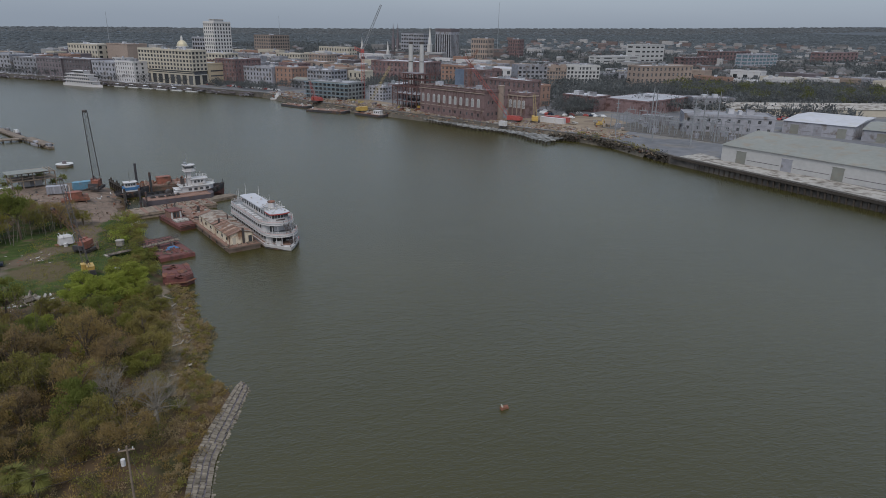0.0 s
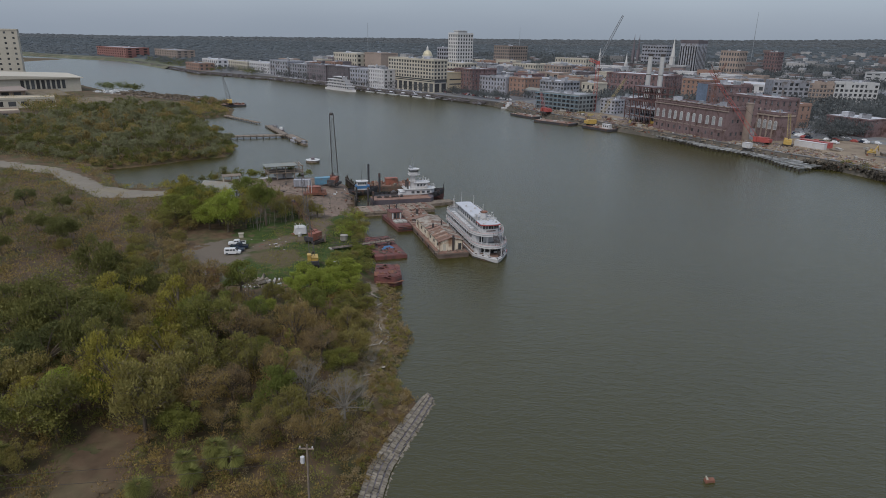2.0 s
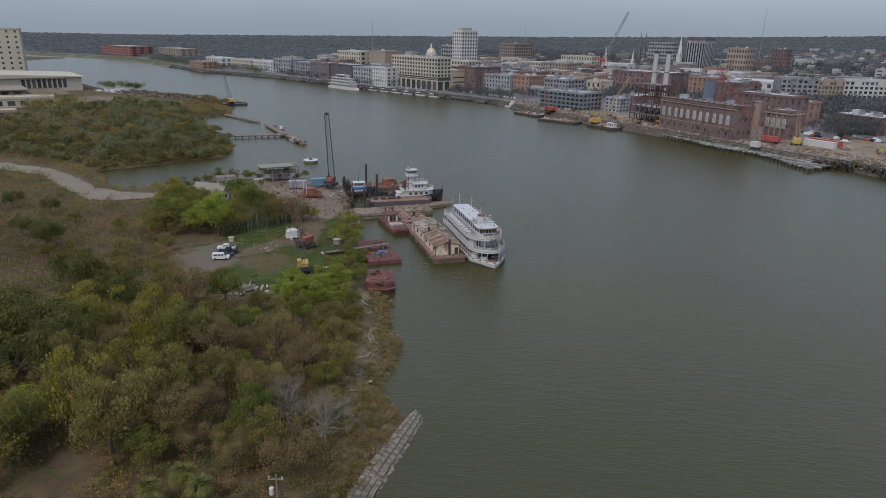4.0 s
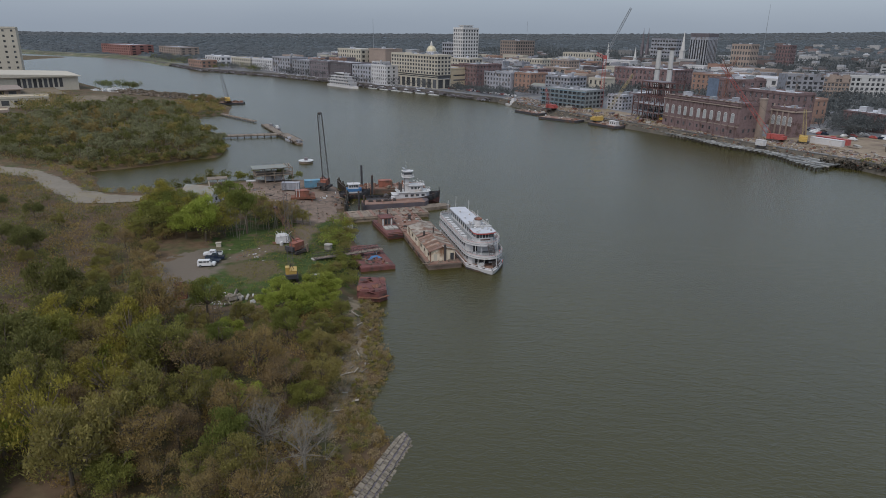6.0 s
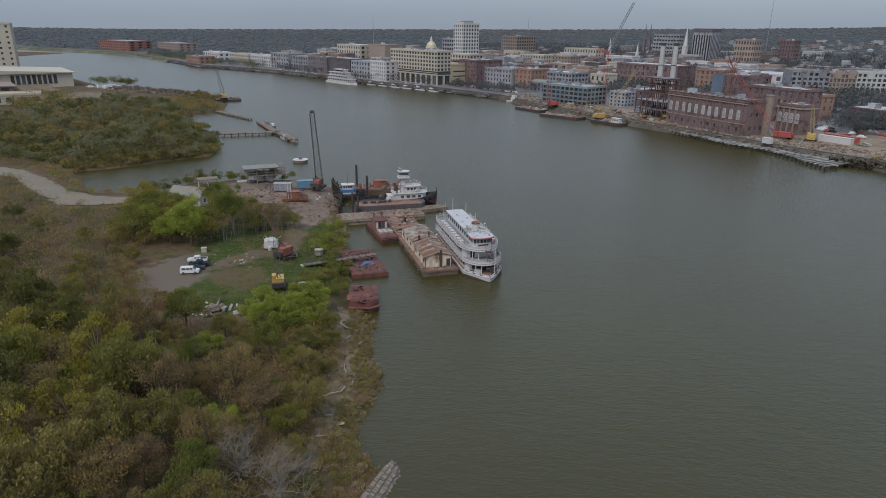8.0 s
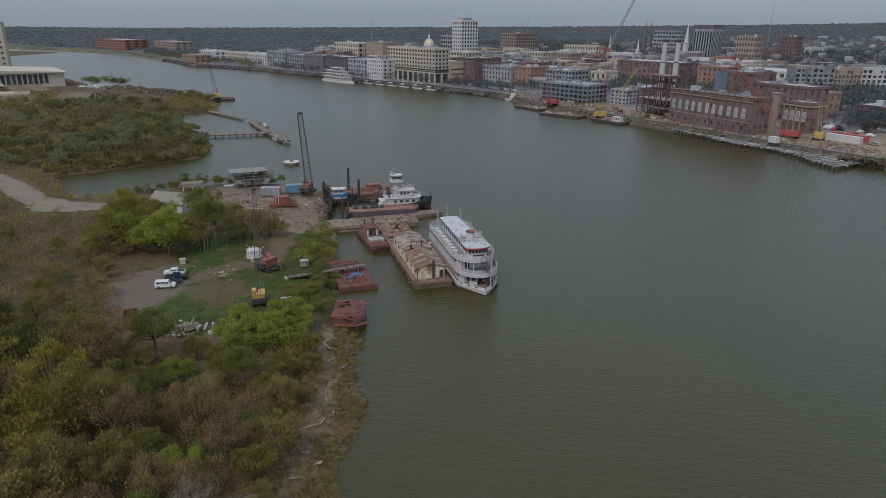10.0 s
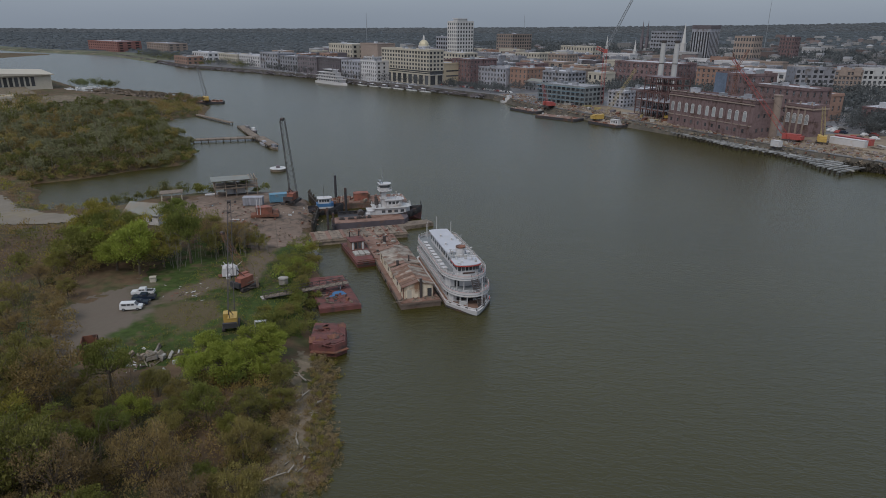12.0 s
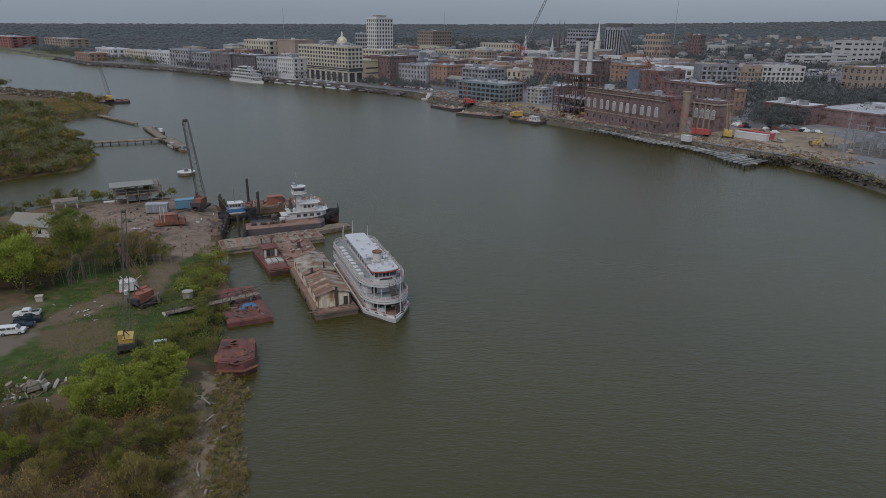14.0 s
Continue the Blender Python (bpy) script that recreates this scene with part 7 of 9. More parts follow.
container(-63.5, 327.6, 6, 6.0, M_GREYW, "weathered grey steel container on the wharf")
container(-56.5, 331.5, 22, 6.2, M_LBLUE, "light blue steel container on the wharf")
rm = thing("machine_house", -55.5, 315.0, 2.5, 14, "faded orange-red winch machine on a rusty frame", "machine")
part("frame", Shape().box(-1.5, -1.8, 0.3, 6.5, 1.8, 1.0), M_RUST, rm)
part("house", Shape().box(0, -1.4, 1.0, 4.6, 1.4, 3.0).box(-0.1, -1.5, 3.0, 4.7, 1.5, 3.12), M_REDORANGE, rm)
part("hood", Shape().prism([(4.6, -1.2), (6.4, -1.2), (6.4, 1.2), (4.6, 1.2)], 1.0, 2.0, 0.8), M_REDORANGE, rm)
for px in (-0.9, 1.0, 3.0, 5.4):
    part("strut", Shape().rod((px, -1.7, 0), (px + 0.6, -1.5, 1.1), 0.12, 0.1, 6).rod((px, 1.6, 0), (px + 0.5, 1.4, 1.1), 0.12, 0.1, 6), M_RUST, rm)
for px in (0.4, 1.3):
    part("leg", Shape().rod((px, -1.5, 0.2), (px, -1.5, 5.6), 0.1, 0.1, 5), M_WHITE, rm, "white upright pole")
part("arm", Shape().rod((4.0, 0, 3.0), (7.5, 0.5, 3.8), 0.25, 0.18, 6).box(7.2, 0, 3.2, 8.2, 1.0, 4.0), M_STEEL, rm)
heap(-60.5, 311.5, "white drums and tubs on the yard", [M_WHITE, M_WHITE, M_DECK], 9, 1.0, 1.2, 12, "tubs")
cot = thing("cottage", -90.8, 307.3, 2.4, -12, "white wooden cottage with a grey gable roof among trees", "house")
part("wall", Shape().box(0, 0, 0, 11, 7, 3.0).add([(11, 0, 3.0), (11, 7, 3.0), (11, 3.5, 5.2), (0, 0, 3.0), (0, 7, 3.0), (0, 3.5, 5.2)], [(0, 1, 2), (3, 5, 4)]), M_WHITE, cot)
part("roof", Shape().add([(-0.4, -0.5, 2.9), (11.4, -0.5, 2.9), (11.4, 3.5, 5.4), (-0.4, 3.5, 5.4), (11.4, 7.5, 2.9), (-0.4, 7.5, 2.9), (-0.4, -0.5, 2.75), (11.4, -0.5, 2.75), (11.4, 3.5, 5.25), (-0.4, 3.5, 5.25), (11.4, 7.5, 2.75), (-0.4, 7.5, 2.75)],
                         [(0, 1, 2, 3), (3, 2, 4, 5), (6, 9, 8, 7), (9, 11, 10, 8), (0, 6, 7, 1), (5, 4, 10, 11), (1, 7, 8, 2), (2, 8, 10, 4)]), M_METALR, cot)
for px in (2, 5, 8):
    part("window", Shape().box(px, -0.05, 1.0, px + 1.0, 0.03, 2.2), M_GLASS, cot)
part("window", Shape().box(10.97, 2.2, 1.0, 11.05, 3.2, 2.2), M_GLASS, cot)
part("door", Shape().box(10.97, 4.4, 0, 11.06, 5.4, 2.1), M_DARKW, cot)
gar = thing("open_garage", -91.0, 330.5, 2.4, 24, "low open shelter with pale posts beside the creek", "shelter")
for px in (0, 3, 6):
    part("post", Shape().box(px, 0, 0, px + 0.3, 0.3, 2.3).box(px, 3.5, 0, px + 0.3, 3.8, 2.3), M_CREAM, gar)
part("roof", Shape().box(-0.3, -0.4, 2.3, 6.6, 4.2, 2.5), M_TIMBER, gar)
for x, y, t, lab in ((-80.5, 339.5, 20, "small white skiff on the creek bank"), (-34.2, 288.0, 60, "small white skiff pulled up on the bank")):
    sk2 = thing("skiff", x, y, float(ground_height(np.array([x]), np.array([y]))[0]) - 0.1, t, lab, "boat")
    hs, bs, top = tug_hull(4.2, 0.8, 0.5, 0.3)
    part("hull", hs, M_WHITE, sk2)

# wharf edge piles and timbers
for i in range(16):
    k = i / 15
    x, y = (-38.4 + (-41.2 + 38.4) * k * 2, 309 + 21 * k * 2) if k < 0.5 else (-41.2 - 6.6 * (k - 0.5) * 2, 330 + 15 * (k - 0.5) * 2)
    solid("mooring_post", Shape().rod((0, 0, -2), (0, 0, 3.0 + 0.5 * (i % 3)), 0.3, 0.27, 8), M_PILES, "dark tarred timber pile at the wharf edge", "pile", at=pose(x + 0.6, y, 0), group="wharf piles")
solid("wharf_wall", Shape().add([(-37.4, 309, -2), (-40.2, 330, -2), (-47.0, 345, -2), (-37.4, 309, 2.55), (-40.2, 330, 2.55), (-47.0, 345, 2.55), (-38.2, 309, 2.55), (-41.0, 330, 2.55), (-47.8, 345, 2.55)],
                                [(0, 1, 4, 3), (1, 2, 5, 4), (3, 4, 7, 6), (4, 5, 8, 7)]), M_PILES, "dark timber wharf wall", "quay wall", kind="structure")

# creek landings, mooring float, far works
def pier(points, wide, z, label, name="pier"):
    p = thing(name, points[0][0], points[0][1], 0, 0, label, "pier", "creek piers")
    ox, oy = points[0]
    for (ax, ay), (bx, by) in zip(points, points[1:]):
        ln = math.hypot(bx - ax, by - ay)
        m = pose(ax - ox, ay - oy, 0, 0, 0, math.degrees(math.atan2(by - ay, bx - ax)))
        part("deck", Shape().box(0, -wide / 2, z - 0.3, ln, wide / 2, z).box(0, -wide / 2 - 0.1, z - 0.6, ln, -wide / 2 + 0.2, z - 0.1), M_TIMBER, p, at=m)
        for i in range(int(ln / 3.5) + 1):
            part("support_post", Shape().rod((i * 3.5, -wide / 2, -2), (i * 3.5, -wide / 2, z + 0.2), 0.22, 0.2, 6), M_PILES, p, at=m)
            part("support_post", Shape().rod((i * 3.5, wide / 2, -2), (i * 3.5, wide / 2, z + 0.2), 0.22, 0.2, 6), M_PILES, p, at=m)
    return p


pier([(-133, 448.5), (-100.5, 461), (-86, 438)], 5.0, 1.6, "long weathered timber pier with an elbow")
pier([(-166, 544), (-132, 511)], 2.2, 1.3, "row of old timber landing stages")
pier([(-123, 500), (-103, 464)], 4.0, 1.1, "wide grey landing float")
for x, y, t, ln, hue in ((-119, 497, -60, 9, M_GREYW), (-113, 489, -58, 8, M_DARKW), (-95, 449, -60, 8.5, M_GREYW), (-88, 440, -55, 9, M_TIMBER)):
    mb = thing("motorboat", x, y, 0, t, "small weathered motorboat moored at the creek pier", "boat", "moored motorboats")
    part("hull", Shape().prism([(0, -1.3), (ln * 0.65, -1.3), (ln, 0), (ln * 0.65, 1.3), (0, 1.3)], -0.3, 0.9, 1.06), hue, mb)
    part("cabin", Shape().prism([(ln * 0.25, -1.0), (ln * 0.6, -1.0), (ln * 0.68, 0), (ln * 0.6, 1.0), (ln * 0.25, 1.0)], 0.9, 2.2, 0.85), M_DECK if hue == M_DARKW else M_GREYW, mb)
    part("windscreen", Shape().box(ln * 0.3, -0.96, 1.4, ln * 0.58, 0.96, 1.8), M_GLASS, mb)
fl = thing("mooring_float", -70.3, 389.2, 0, 20, "round pale mooring float with a small hut", "float")
part("hull", Shape().rod((0, 0, -0.5), (0, 0, 0.9), 3.0, 3.2, 18), M_TIMBER, fl)
part("rim", Shape().rod((0, 0, 0.9), (0, 0, 1.1), 3.3, 3.3, 18), M_DECK, fl)
part("hut", Shape().box(-0.7, -0.7, 1.0, 0.7, 0.7, 2.2), M_DARKW, fl)
buoy = thing("channel_marker", 32.7, 169.7, 0, 15, "small rusty marker drifting on the river", "marker")
part("float", Shape().prism([(-0.9, -0.4), (0.7, -0.5), (1.0, 0.2), (-0.6, 0.5)], -0.2, 0.35, 0.8), M_RUST, buoy)
part("tip", Shape().rod((-0.3, 0, 0.3), (-0.5, 0.1, 0.8), 0.2, 0.1, 6), M_CREAM, buoy)

# block mat revetment
jet = thing("revetment", 0, 0, 0, 0, "sloping concrete block mat jutting into the river", "revetment")
blk = Shape().box(-0.40, -0.30, -0.12, 0.40, 0.30, 0.12).mesh("block", M_STONE)
base = Shape()
rows = 66
EDGE_Y = (157, 162, 169, 175.5, 182, 187, 188.6)
EDGE_L = (-14.6, -14.3, -13.7, -11.9, -9.5, -7.7, -6.7)
EDGE_R = (-10.8, -10.6, -9.9, -8.3, -6.5, -5.2, -5.4)


def mat_row(k):
    y = 157 + 31.6 * k
    return y, float(np.interp(y, EDGE_Y, EDGE_L)), float(np.interp(y, EDGE_Y, EDGE_R))


for j in range(rows + 1):
    y, a, b = mat_row(j / rows)
    base.v += [(a, y + 0.1, 0.75), (a + (b - a) * 0.35, y - 0.2, 0.6), (b + 0.3, y - 0.6, -0.5)]
    if j:
        q = 3 * (j - 1)
        base.f += [(q, q + 1, q + 4, q + 3), (q + 1, q + 2, q + 5, q + 4)]
part("bed", base, M_DARKW, jet, "dark silted joints")
for j in range(rows):
    k = (j + 0.5) / rows
    y, a, b = mat_row(k)
    _, a2, _ = mat_row(min(1, k + 0.03))
    slope = -math.degrees(math.atan2(a2 - a, 31.6 * 0.03))
    n_b = 5 if k < 0.5 else 4
    for i in range(n_b):
        u = (i + 0.5) / n_b
        z = 0.75 - 0.43 * u if u < 0.35 else 0.6 - 1.5 * (u - 0.35)
        part("block", blk, M_STONE, jet, at=pose(a + (b - a) * u + rng.gauss(0, 0.04), y - 0.5 * u + rng.gauss(0, 0.03), z + 0.07 + rng.gauss(0, 0.035), rng.uniform(-7, 7), 14 + rng.uniform(-7, 9), slope + rng.uniform(-6, 6)) @ Matrix.Diagonal(((b - a) / n_b / 0.94 * rng.uniform(0.9, 1.02), 0.72 * rng.uniform(0.85, 1.05), 1, 1)))

# power pole, wires and palms by the shore
pole = thing("power_pole", -19.1, 157.6, 1.8, 0, "leaning grey power pole with a transformer", "power pole")
part("pole", Shape().rod((0, 0, -0.5), (0.1, 0, 10.4), 0.15, 0.11, 8), M_TIMBER, pole)
part("crossarm", Shape().box(-0.9, -0.06, 9.8, 0.9, 0.06, 9.95), M_TIMBER, pole)
part("transformer", Shape().rod((-0.45, -0.2, 8.1), (-0.45, -0.2, 8.9), 0.25, 0.25, 10), M_WHITE, pole, "white can transformer")
part("insulator", Shape().rod((0.7, 0, 9.95), (0.7, 0, 10.2), 0.07, 0.07, 6).rod((-0.7, 0, 9.95), (-0.7, 0, 10.2), 0.07, 0.07, 6), M_WHITE, pole)
part("guy_wire", Shape().rod((0.1, 0, 9.4), (3.2, -0.6, 0.2), 0.035, 0.035, 3), M_STEEL, pole)
for dz in (10.1, 8.4):
    s = Shape()
    prev = (0, 0, dz)
    for i in range(1, 13):
        k = i / 12
        p = (-75 * k, -8 * k, dz - 3.6 * 4 * k * (1 - k) * 0.6 - 1.0 * k)
        s.rod(prev, p, 0.03, 0.03, 3)
        prev = p
    part("wire", s, M_STEEL, pole)


def palm(x, y, high, size, seed):
    g = np.random.default_rng(seed)
    z = float(ground_height(np.array([x]), np.array([y]))[0])
    p = thing("palm_tree", x, y, z, 0, "fan palm with a shaggy trunk and green fronds", "palm tree", "palms")
    part("trunk", Shape().rod((0, 0, -0.3), (0.15, 0.1, high), 0.28, 0.22, 8), M_BARK, p)
    v = []
    for i in range(46):
        a, e = g.uniform(0, 6.283), g.uniform(-0.9, 1.2)
        d = np.array([math.cos(a) * math.cos(e), math.sin(a) * math.cos(e), math.sin(e)])
        c = np.array([0.15, 0.1, high + 0.2]) + d * size * 0.35
        side = np.cross(d, [0, 0, 1])
        side /= np.linalg.norm(side)
        for k in range(9):
            b = (k - 4) / 4 * 1.1
            q = d * math.cos(b) + side * math.sin(b) + np.array([0, 0, -0.35 - 0.2 * abs(b)])
            tip = c + q * size * 0.75
            w = np.cross(q, [0.3, 0.2, 1])
            w = w / np.linalg.norm(w) * size * 0.055
            v += [c - w * 0.3, c + w * 0.3, (c + tip) / 2 + w, tip, ]
    part("crown", quads("crown", np.array(v), LEAF["palm"]), LEAF["palm"], p)


for i, (x, y, h, s) in enumerate(((-30.5, 163.5, 3.2, 1.8), (-33.0, 165.0, 3.5, 1.9), (-36.0, 162.5, 3.3, 1.8), (-39.5, 157.5, 3.0, 1.7), (-34.5, 160.5, 2.8, 1.6), (-60, 163, 3.0, 1.7))):
    palm(x, y, h, s, 30 + i)


# ---- works along the city quay ----
rng = random.Random(9)
# rows of bare concrete pier caps left in the water
PIER_X, PIER_Y = (113.5, 120, 127, 133, 137, 144, 149, 152.5, 154, 156), (514, 489, 473, 457, 448, 441, 433, 418, 406, 396)
pier_run = np.concatenate([[0], np.cumsum(np.hypot(np.diff(PIER_X), np.diff(PIER_Y)))])
for i in range(46):
    k = i / 45
    x, y = float(np.interp(k * pier_run[-1], pier_run, PIER_X)), float(np.interp(k * pier_run[-1], pier_run, PIER_Y))
    p = thing("old_pier", x, y, 0, -60 + rng.uniform(-2, 2), "bare pale concrete pier beam on piles", "pier beam", "old pier beams")
    ln = float(np.interp(k, [0, 0.4, 0.6, 1], [5, 7, 13, 20])) + rng.uniform(-0.8, 0.8)
    top = 2.0 + rng.uniform(-0.1, 0.1)
    part("beam", Shape().box(-0.5, -rng.uniform(0.2, 1.6), top - 0.5, 0.5, ln, top), M_PIER, p)
    for yy in (0.6, ln * 0.45, ln * 0.9):
        part("support_post", Shape().rod((0, yy, -1), (0, yy, top - 0.5), 0.38, 0.38, 7), M_PILES, p)
    if i % 4 != 3:
        part("stringer", Shape().box(0.5, ln * 0.3, top - 0.45, 2.2, ln * 0.3 + 0.5, top - 0.05), M_CONC, p)
# timber piling under the quay apron
for i in range(60):
    k = i / 59
    y = 337 - 150 * k
    x = float(np.interp(-y, [-337, -280, -246, -180], [190, 200, 207, 219]))
    solid("quay_pile", Shape().rod((0, 0, -1), (0, 0, 3.6), 0.42, 0.42, 7), M_PILES, "dark timber pile under the quay edge", "pile", at=pose(x - 0.6, y, 0), group="quay piles")
solid("quay_fender", Shape().add([(188.4, 334, 2.8), (198.9, 280, 2.8), (205.9, 245, 2.8), (217.9, 180, 2.8), (188.4, 334, 3.9), (198.9, 280, 3.9), (205.9, 245, 3.9), (217.9, 180, 3.9), (191, 334, 3.9), (201.5, 280, 3.9), (208.5, 245, 3.9), (220.5, 180, 3.9)],
                                  [(0, 1, 5, 4), (1, 2, 6, 5), (2, 3, 7, 6), (4, 5, 9, 8), (5, 6, 10, 9), (6, 7, 11, 10)]), M_PILES, "dark timber quay fender", "quay wall", kind="structure")
# riprap bank before the substation
stones = []
g = np.random.default_rng(4)
for i in range(700):
    k = g.random()
    x = float(np.interp(k, [0, 0.35, 0.7, 1], [166, 181, 187.5, 189.5])) - g.random() * 2.2
    y = float(np.interp(k, [0, 0.35, 0.7, 1], [410, 398, 372, 337]))
    c = np.array([x, y, 3.6 * g.random() ** 1.3])
    s = 0.25 + 0.5 * g.random()
    for _ in range(4):
        stones.append(c + g.normal(size=(4, 3)) * s * 0.7)
solid("riprap", quads("riprap", np.concatenate(stones), M_RIPRAP), M_RIPRAP, "grey-brown riprap stones and rubble on the bank", "riprap", kind="stuff")


def flat_barge(x, y, turn, ln, wd, label):
    b = thing("construction_barge", x, y, 0, turn, label, "barge", "construction barges")
    part("hull", Shape().prism([(0, 0), (ln - 1.5, 0), (ln, wd * 0.3), (ln, wd), (0, wd)], -0.6, 1.5), M_BLACK, b)
    part("deck", Shape().box(0.2, 0.3, 1.5, ln - 1.6, wd - 0.2, 1.6), M_WOODDECK, b)
    for i in range(14):
        px, py = rng.uniform(1, ln - 3), rng.uniform(0.6, wd - 1.5)
        part("cargo", Shape().box(px, py, 1.6, px + rng.uniform(0.6, 3.5), py + rng.uniform(0.5, 1.6), 1.6 + rng.uniform(0.2, 1.1)), rng.choice([M_TIMBER, M_RUST, M_CONC, M_DECK, M_TANBRICK]), b)
    return b


flat_barge(36, 598, -55, 26, 9, "dark construction barge loaded with timber")
flat_barge(50, 560, -40, 30, 10, "dark construction barge loaded with scrap and timber")
yb = flat_barge(80, 536, -55, 24, 10, "dark crane barge with a white office hut")
hut = part("hut", Shape().box(16, 2, 1.6, 22, 4.5, 4.2).box(15.8, 1.8, 4.2, 22.2, 4.7, 4.4), M_WHITE, yb, "white site hut")
for k in range(3):
    part("window", Shape().box(16.8 + k * 1.7, 1.95, 2.6, 17.7 + k * 1.7, 2.02, 3.6), M_GLASS, hut)


def site_crane(x, y, z, paint, tip, label, turn, boom_m=None, boom_w=1.8):
    c = thing("site_crane", x, y, z, turn, label, "crane", "site cranes")
    for sy in (-1, 1):
        part("track", Shape().box(-3.2, sy * 2.2 - 0.5, 0, 3.2, sy * 2.2 + 0.5, 1.1), M_STEEL, c)
    part("house", Shape().box(-4.2, -1.7, 1.2, 2.0, 1.7, 3.8).box(-5.4, -1.9, 1.4, -4.2, 1.9, 3.2), paint, c)
    part("cab", Shape().box(1.4, 1.0, 1.2, 3.4, 2.4, 3.9), paint, c)
    t = c.matrix_basis.inverted() @ Vector(tip)
    part("boom", lattice(Shape(), (2.0, 0, 1.8), t, boom_w, 1.1, max(8, int(t.length / 3)), 0.07), boom_m or (M_DULLYELLOW if paint == M_YELLOW else paint), c)
    part("cable", Shape().rod((-3.5, 0, 6.5), t, 0.06, 0.06, 3).rod((-3.5, 0, 6.5), (-2, 0, 3.8), 0.12, 0.12, 4), M_STEEL, c)
    return c


site_crane(87, 537, 1.6, M_YELLOW, (108, 545, 32), "yellow lattice crane on a crane barge", 20)
site_crane(163.5, 455, CITY_Z, M_RED, (133, 463, 42), "red crawler crane before the power station", 130, boom_w=2.2)
site_crane(61, 583, CITY_Z, M_RED, (57, 588, 19), "red pile rig on the waterfront", 120)
site_crane(176, 450, CITY_Z, M_YELLOW, (180, 462, 20), "yellow pile rig before the end pavilion", 60)
tc = thing("tower_crane", 100, 601, CITY_Z, 0, "red tower crane with a long grey raised jib", "crane", "site cranes")
part("mast", lattice(Shape(), (0, 0, 0), (0, 0, 35), 2.2, 2.2, 16, 0.085), M_RED, tc)
part("cab", Shape().box(-1.2, -1.2, 35, 1.2, 1.2, 37.5), M_RED, tc)
part("jib", lattice(Shape(), (0, 0, 37), (14, -5, 70), 1.7, 1.1, 16, 0.13), M_GALV, tc, "grey raised jib")
part("counter_jib", lattice(Shape(), (0, 0, 36), (-6, 2.5, 38.5), 1.6, 1.8, 4, 0.16), M_RED, tc)
td = thing("derrick", 163, 531, CITY_Z, 20, "dark red derrick crane above the roofs", "crane", "site cranes")
part("mast", lattice(Shape(), (0, 0, 0), (0, 0, 31), 1.5, 1.8, 12, 0.11), M_RUST, td)
part("jib", lattice(Shape(), (0, 0, 31), (8, 2, 40), 1.5, 0.9, 9, 0.1).rod((0, 0, 31), (-7, -2, 39), 0.25, 0.2, 5).rod((-7, -2, 39), (2, 0, 34), 0.06, 0.06, 3), M_RUST, td)

wb = thing("work_boat", 33, 645, 0, -50, "white moored work boat at the quay", "boat")
hs, bs, top = tug_hull(17, 2.6, 1.4, 1.0)
part("hull", hs, M_WHITE, wb)
part("cabin", Shape().box(5, -1.8, 1.4, 11, 1.8, 3.9).box(6, -1.4, 3.9, 9, 1.4, 5.8), M_WHITE, wb)
part("mast", Shape().rod((8, 0, 5.8), (8, 0, 17), 0.12, 0.06, 5).rod((13, 0, 1.6), (13, 0, 9), 0.1, 0.05, 5), M_GALV, wb)
# far white excursion steamer
fs = thing("excursion_steamer", -128, 789, 0, -47, "white multi-deck excursion steamer at the quay", "riverboat")
part("hull", Shape().prism([(-26, -5), (16, -5), (26, 0), (16, 5), (-26, 5)], -0.8, 2.0), M_WHITE, fs)
for i, (a, b, z) in enumerate(((-25, 18, 2.3), (-24, 14, 5.3), (-22, 11, 8.3), (-12, 6, 11.3))):
    d = part("deckhouse", Shape().box(a + 1, -4.0 + 0.3 * i, z, b - 1, 4.0 - 0.3 * i, z + 2.5), M_WHITE, fs)
    part("deck_roof", Shape().box(a, -5.0 + 0.3 * i, z + 2.5, b, 5.0 - 0.3 * i, z + 2.8), M_WHITE, d)
    for k in range(12):
        xx = a + 2 + (b - a - 4) * k / 11
        part("window", Shape().box(xx - 0.8, -4.06 + 0.3 * i, z + 0.7, xx + 0.8, -3.95 + 0.3 * i, z + 1.9), M_GLASS, d)
for y in (-2, 2):
    part("stack", Shape().rod((4, y, 11), (4, y, 18), 0.6, 0.6, 10), M_DARKW, fs)
for i in range(6):
    x, y = -95 + i * 13, 786 - i * 11.5
    jt = thing("floating_jetty", x - 6, y - 6, 0, A, "low white floating jetty along the quay", "jetty", "floating jetties")
    part("pontoon", Shape().box(0, -1.2, 0.1, 13, 1.2, 0.8), M_DECK, jt)
    part("awning", Shape().gable(2, -1, 6, 1, 2.6, 0.8, 0.2).rod((2.2, -0.9, 0.8), (2.2, -0.9, 2.6), 0.06).rod((5.8, -0.9, 0.8), (5.8, -0.9, 2.6), 0.06).rod((2.2, 0.9, 0.8), (2.2, 0.9, 2.6), 0.06).rod((5.8, 0.9, 0.8), (5.8, 0.9, 2.6), 0.06), M_ROOFW, jt)

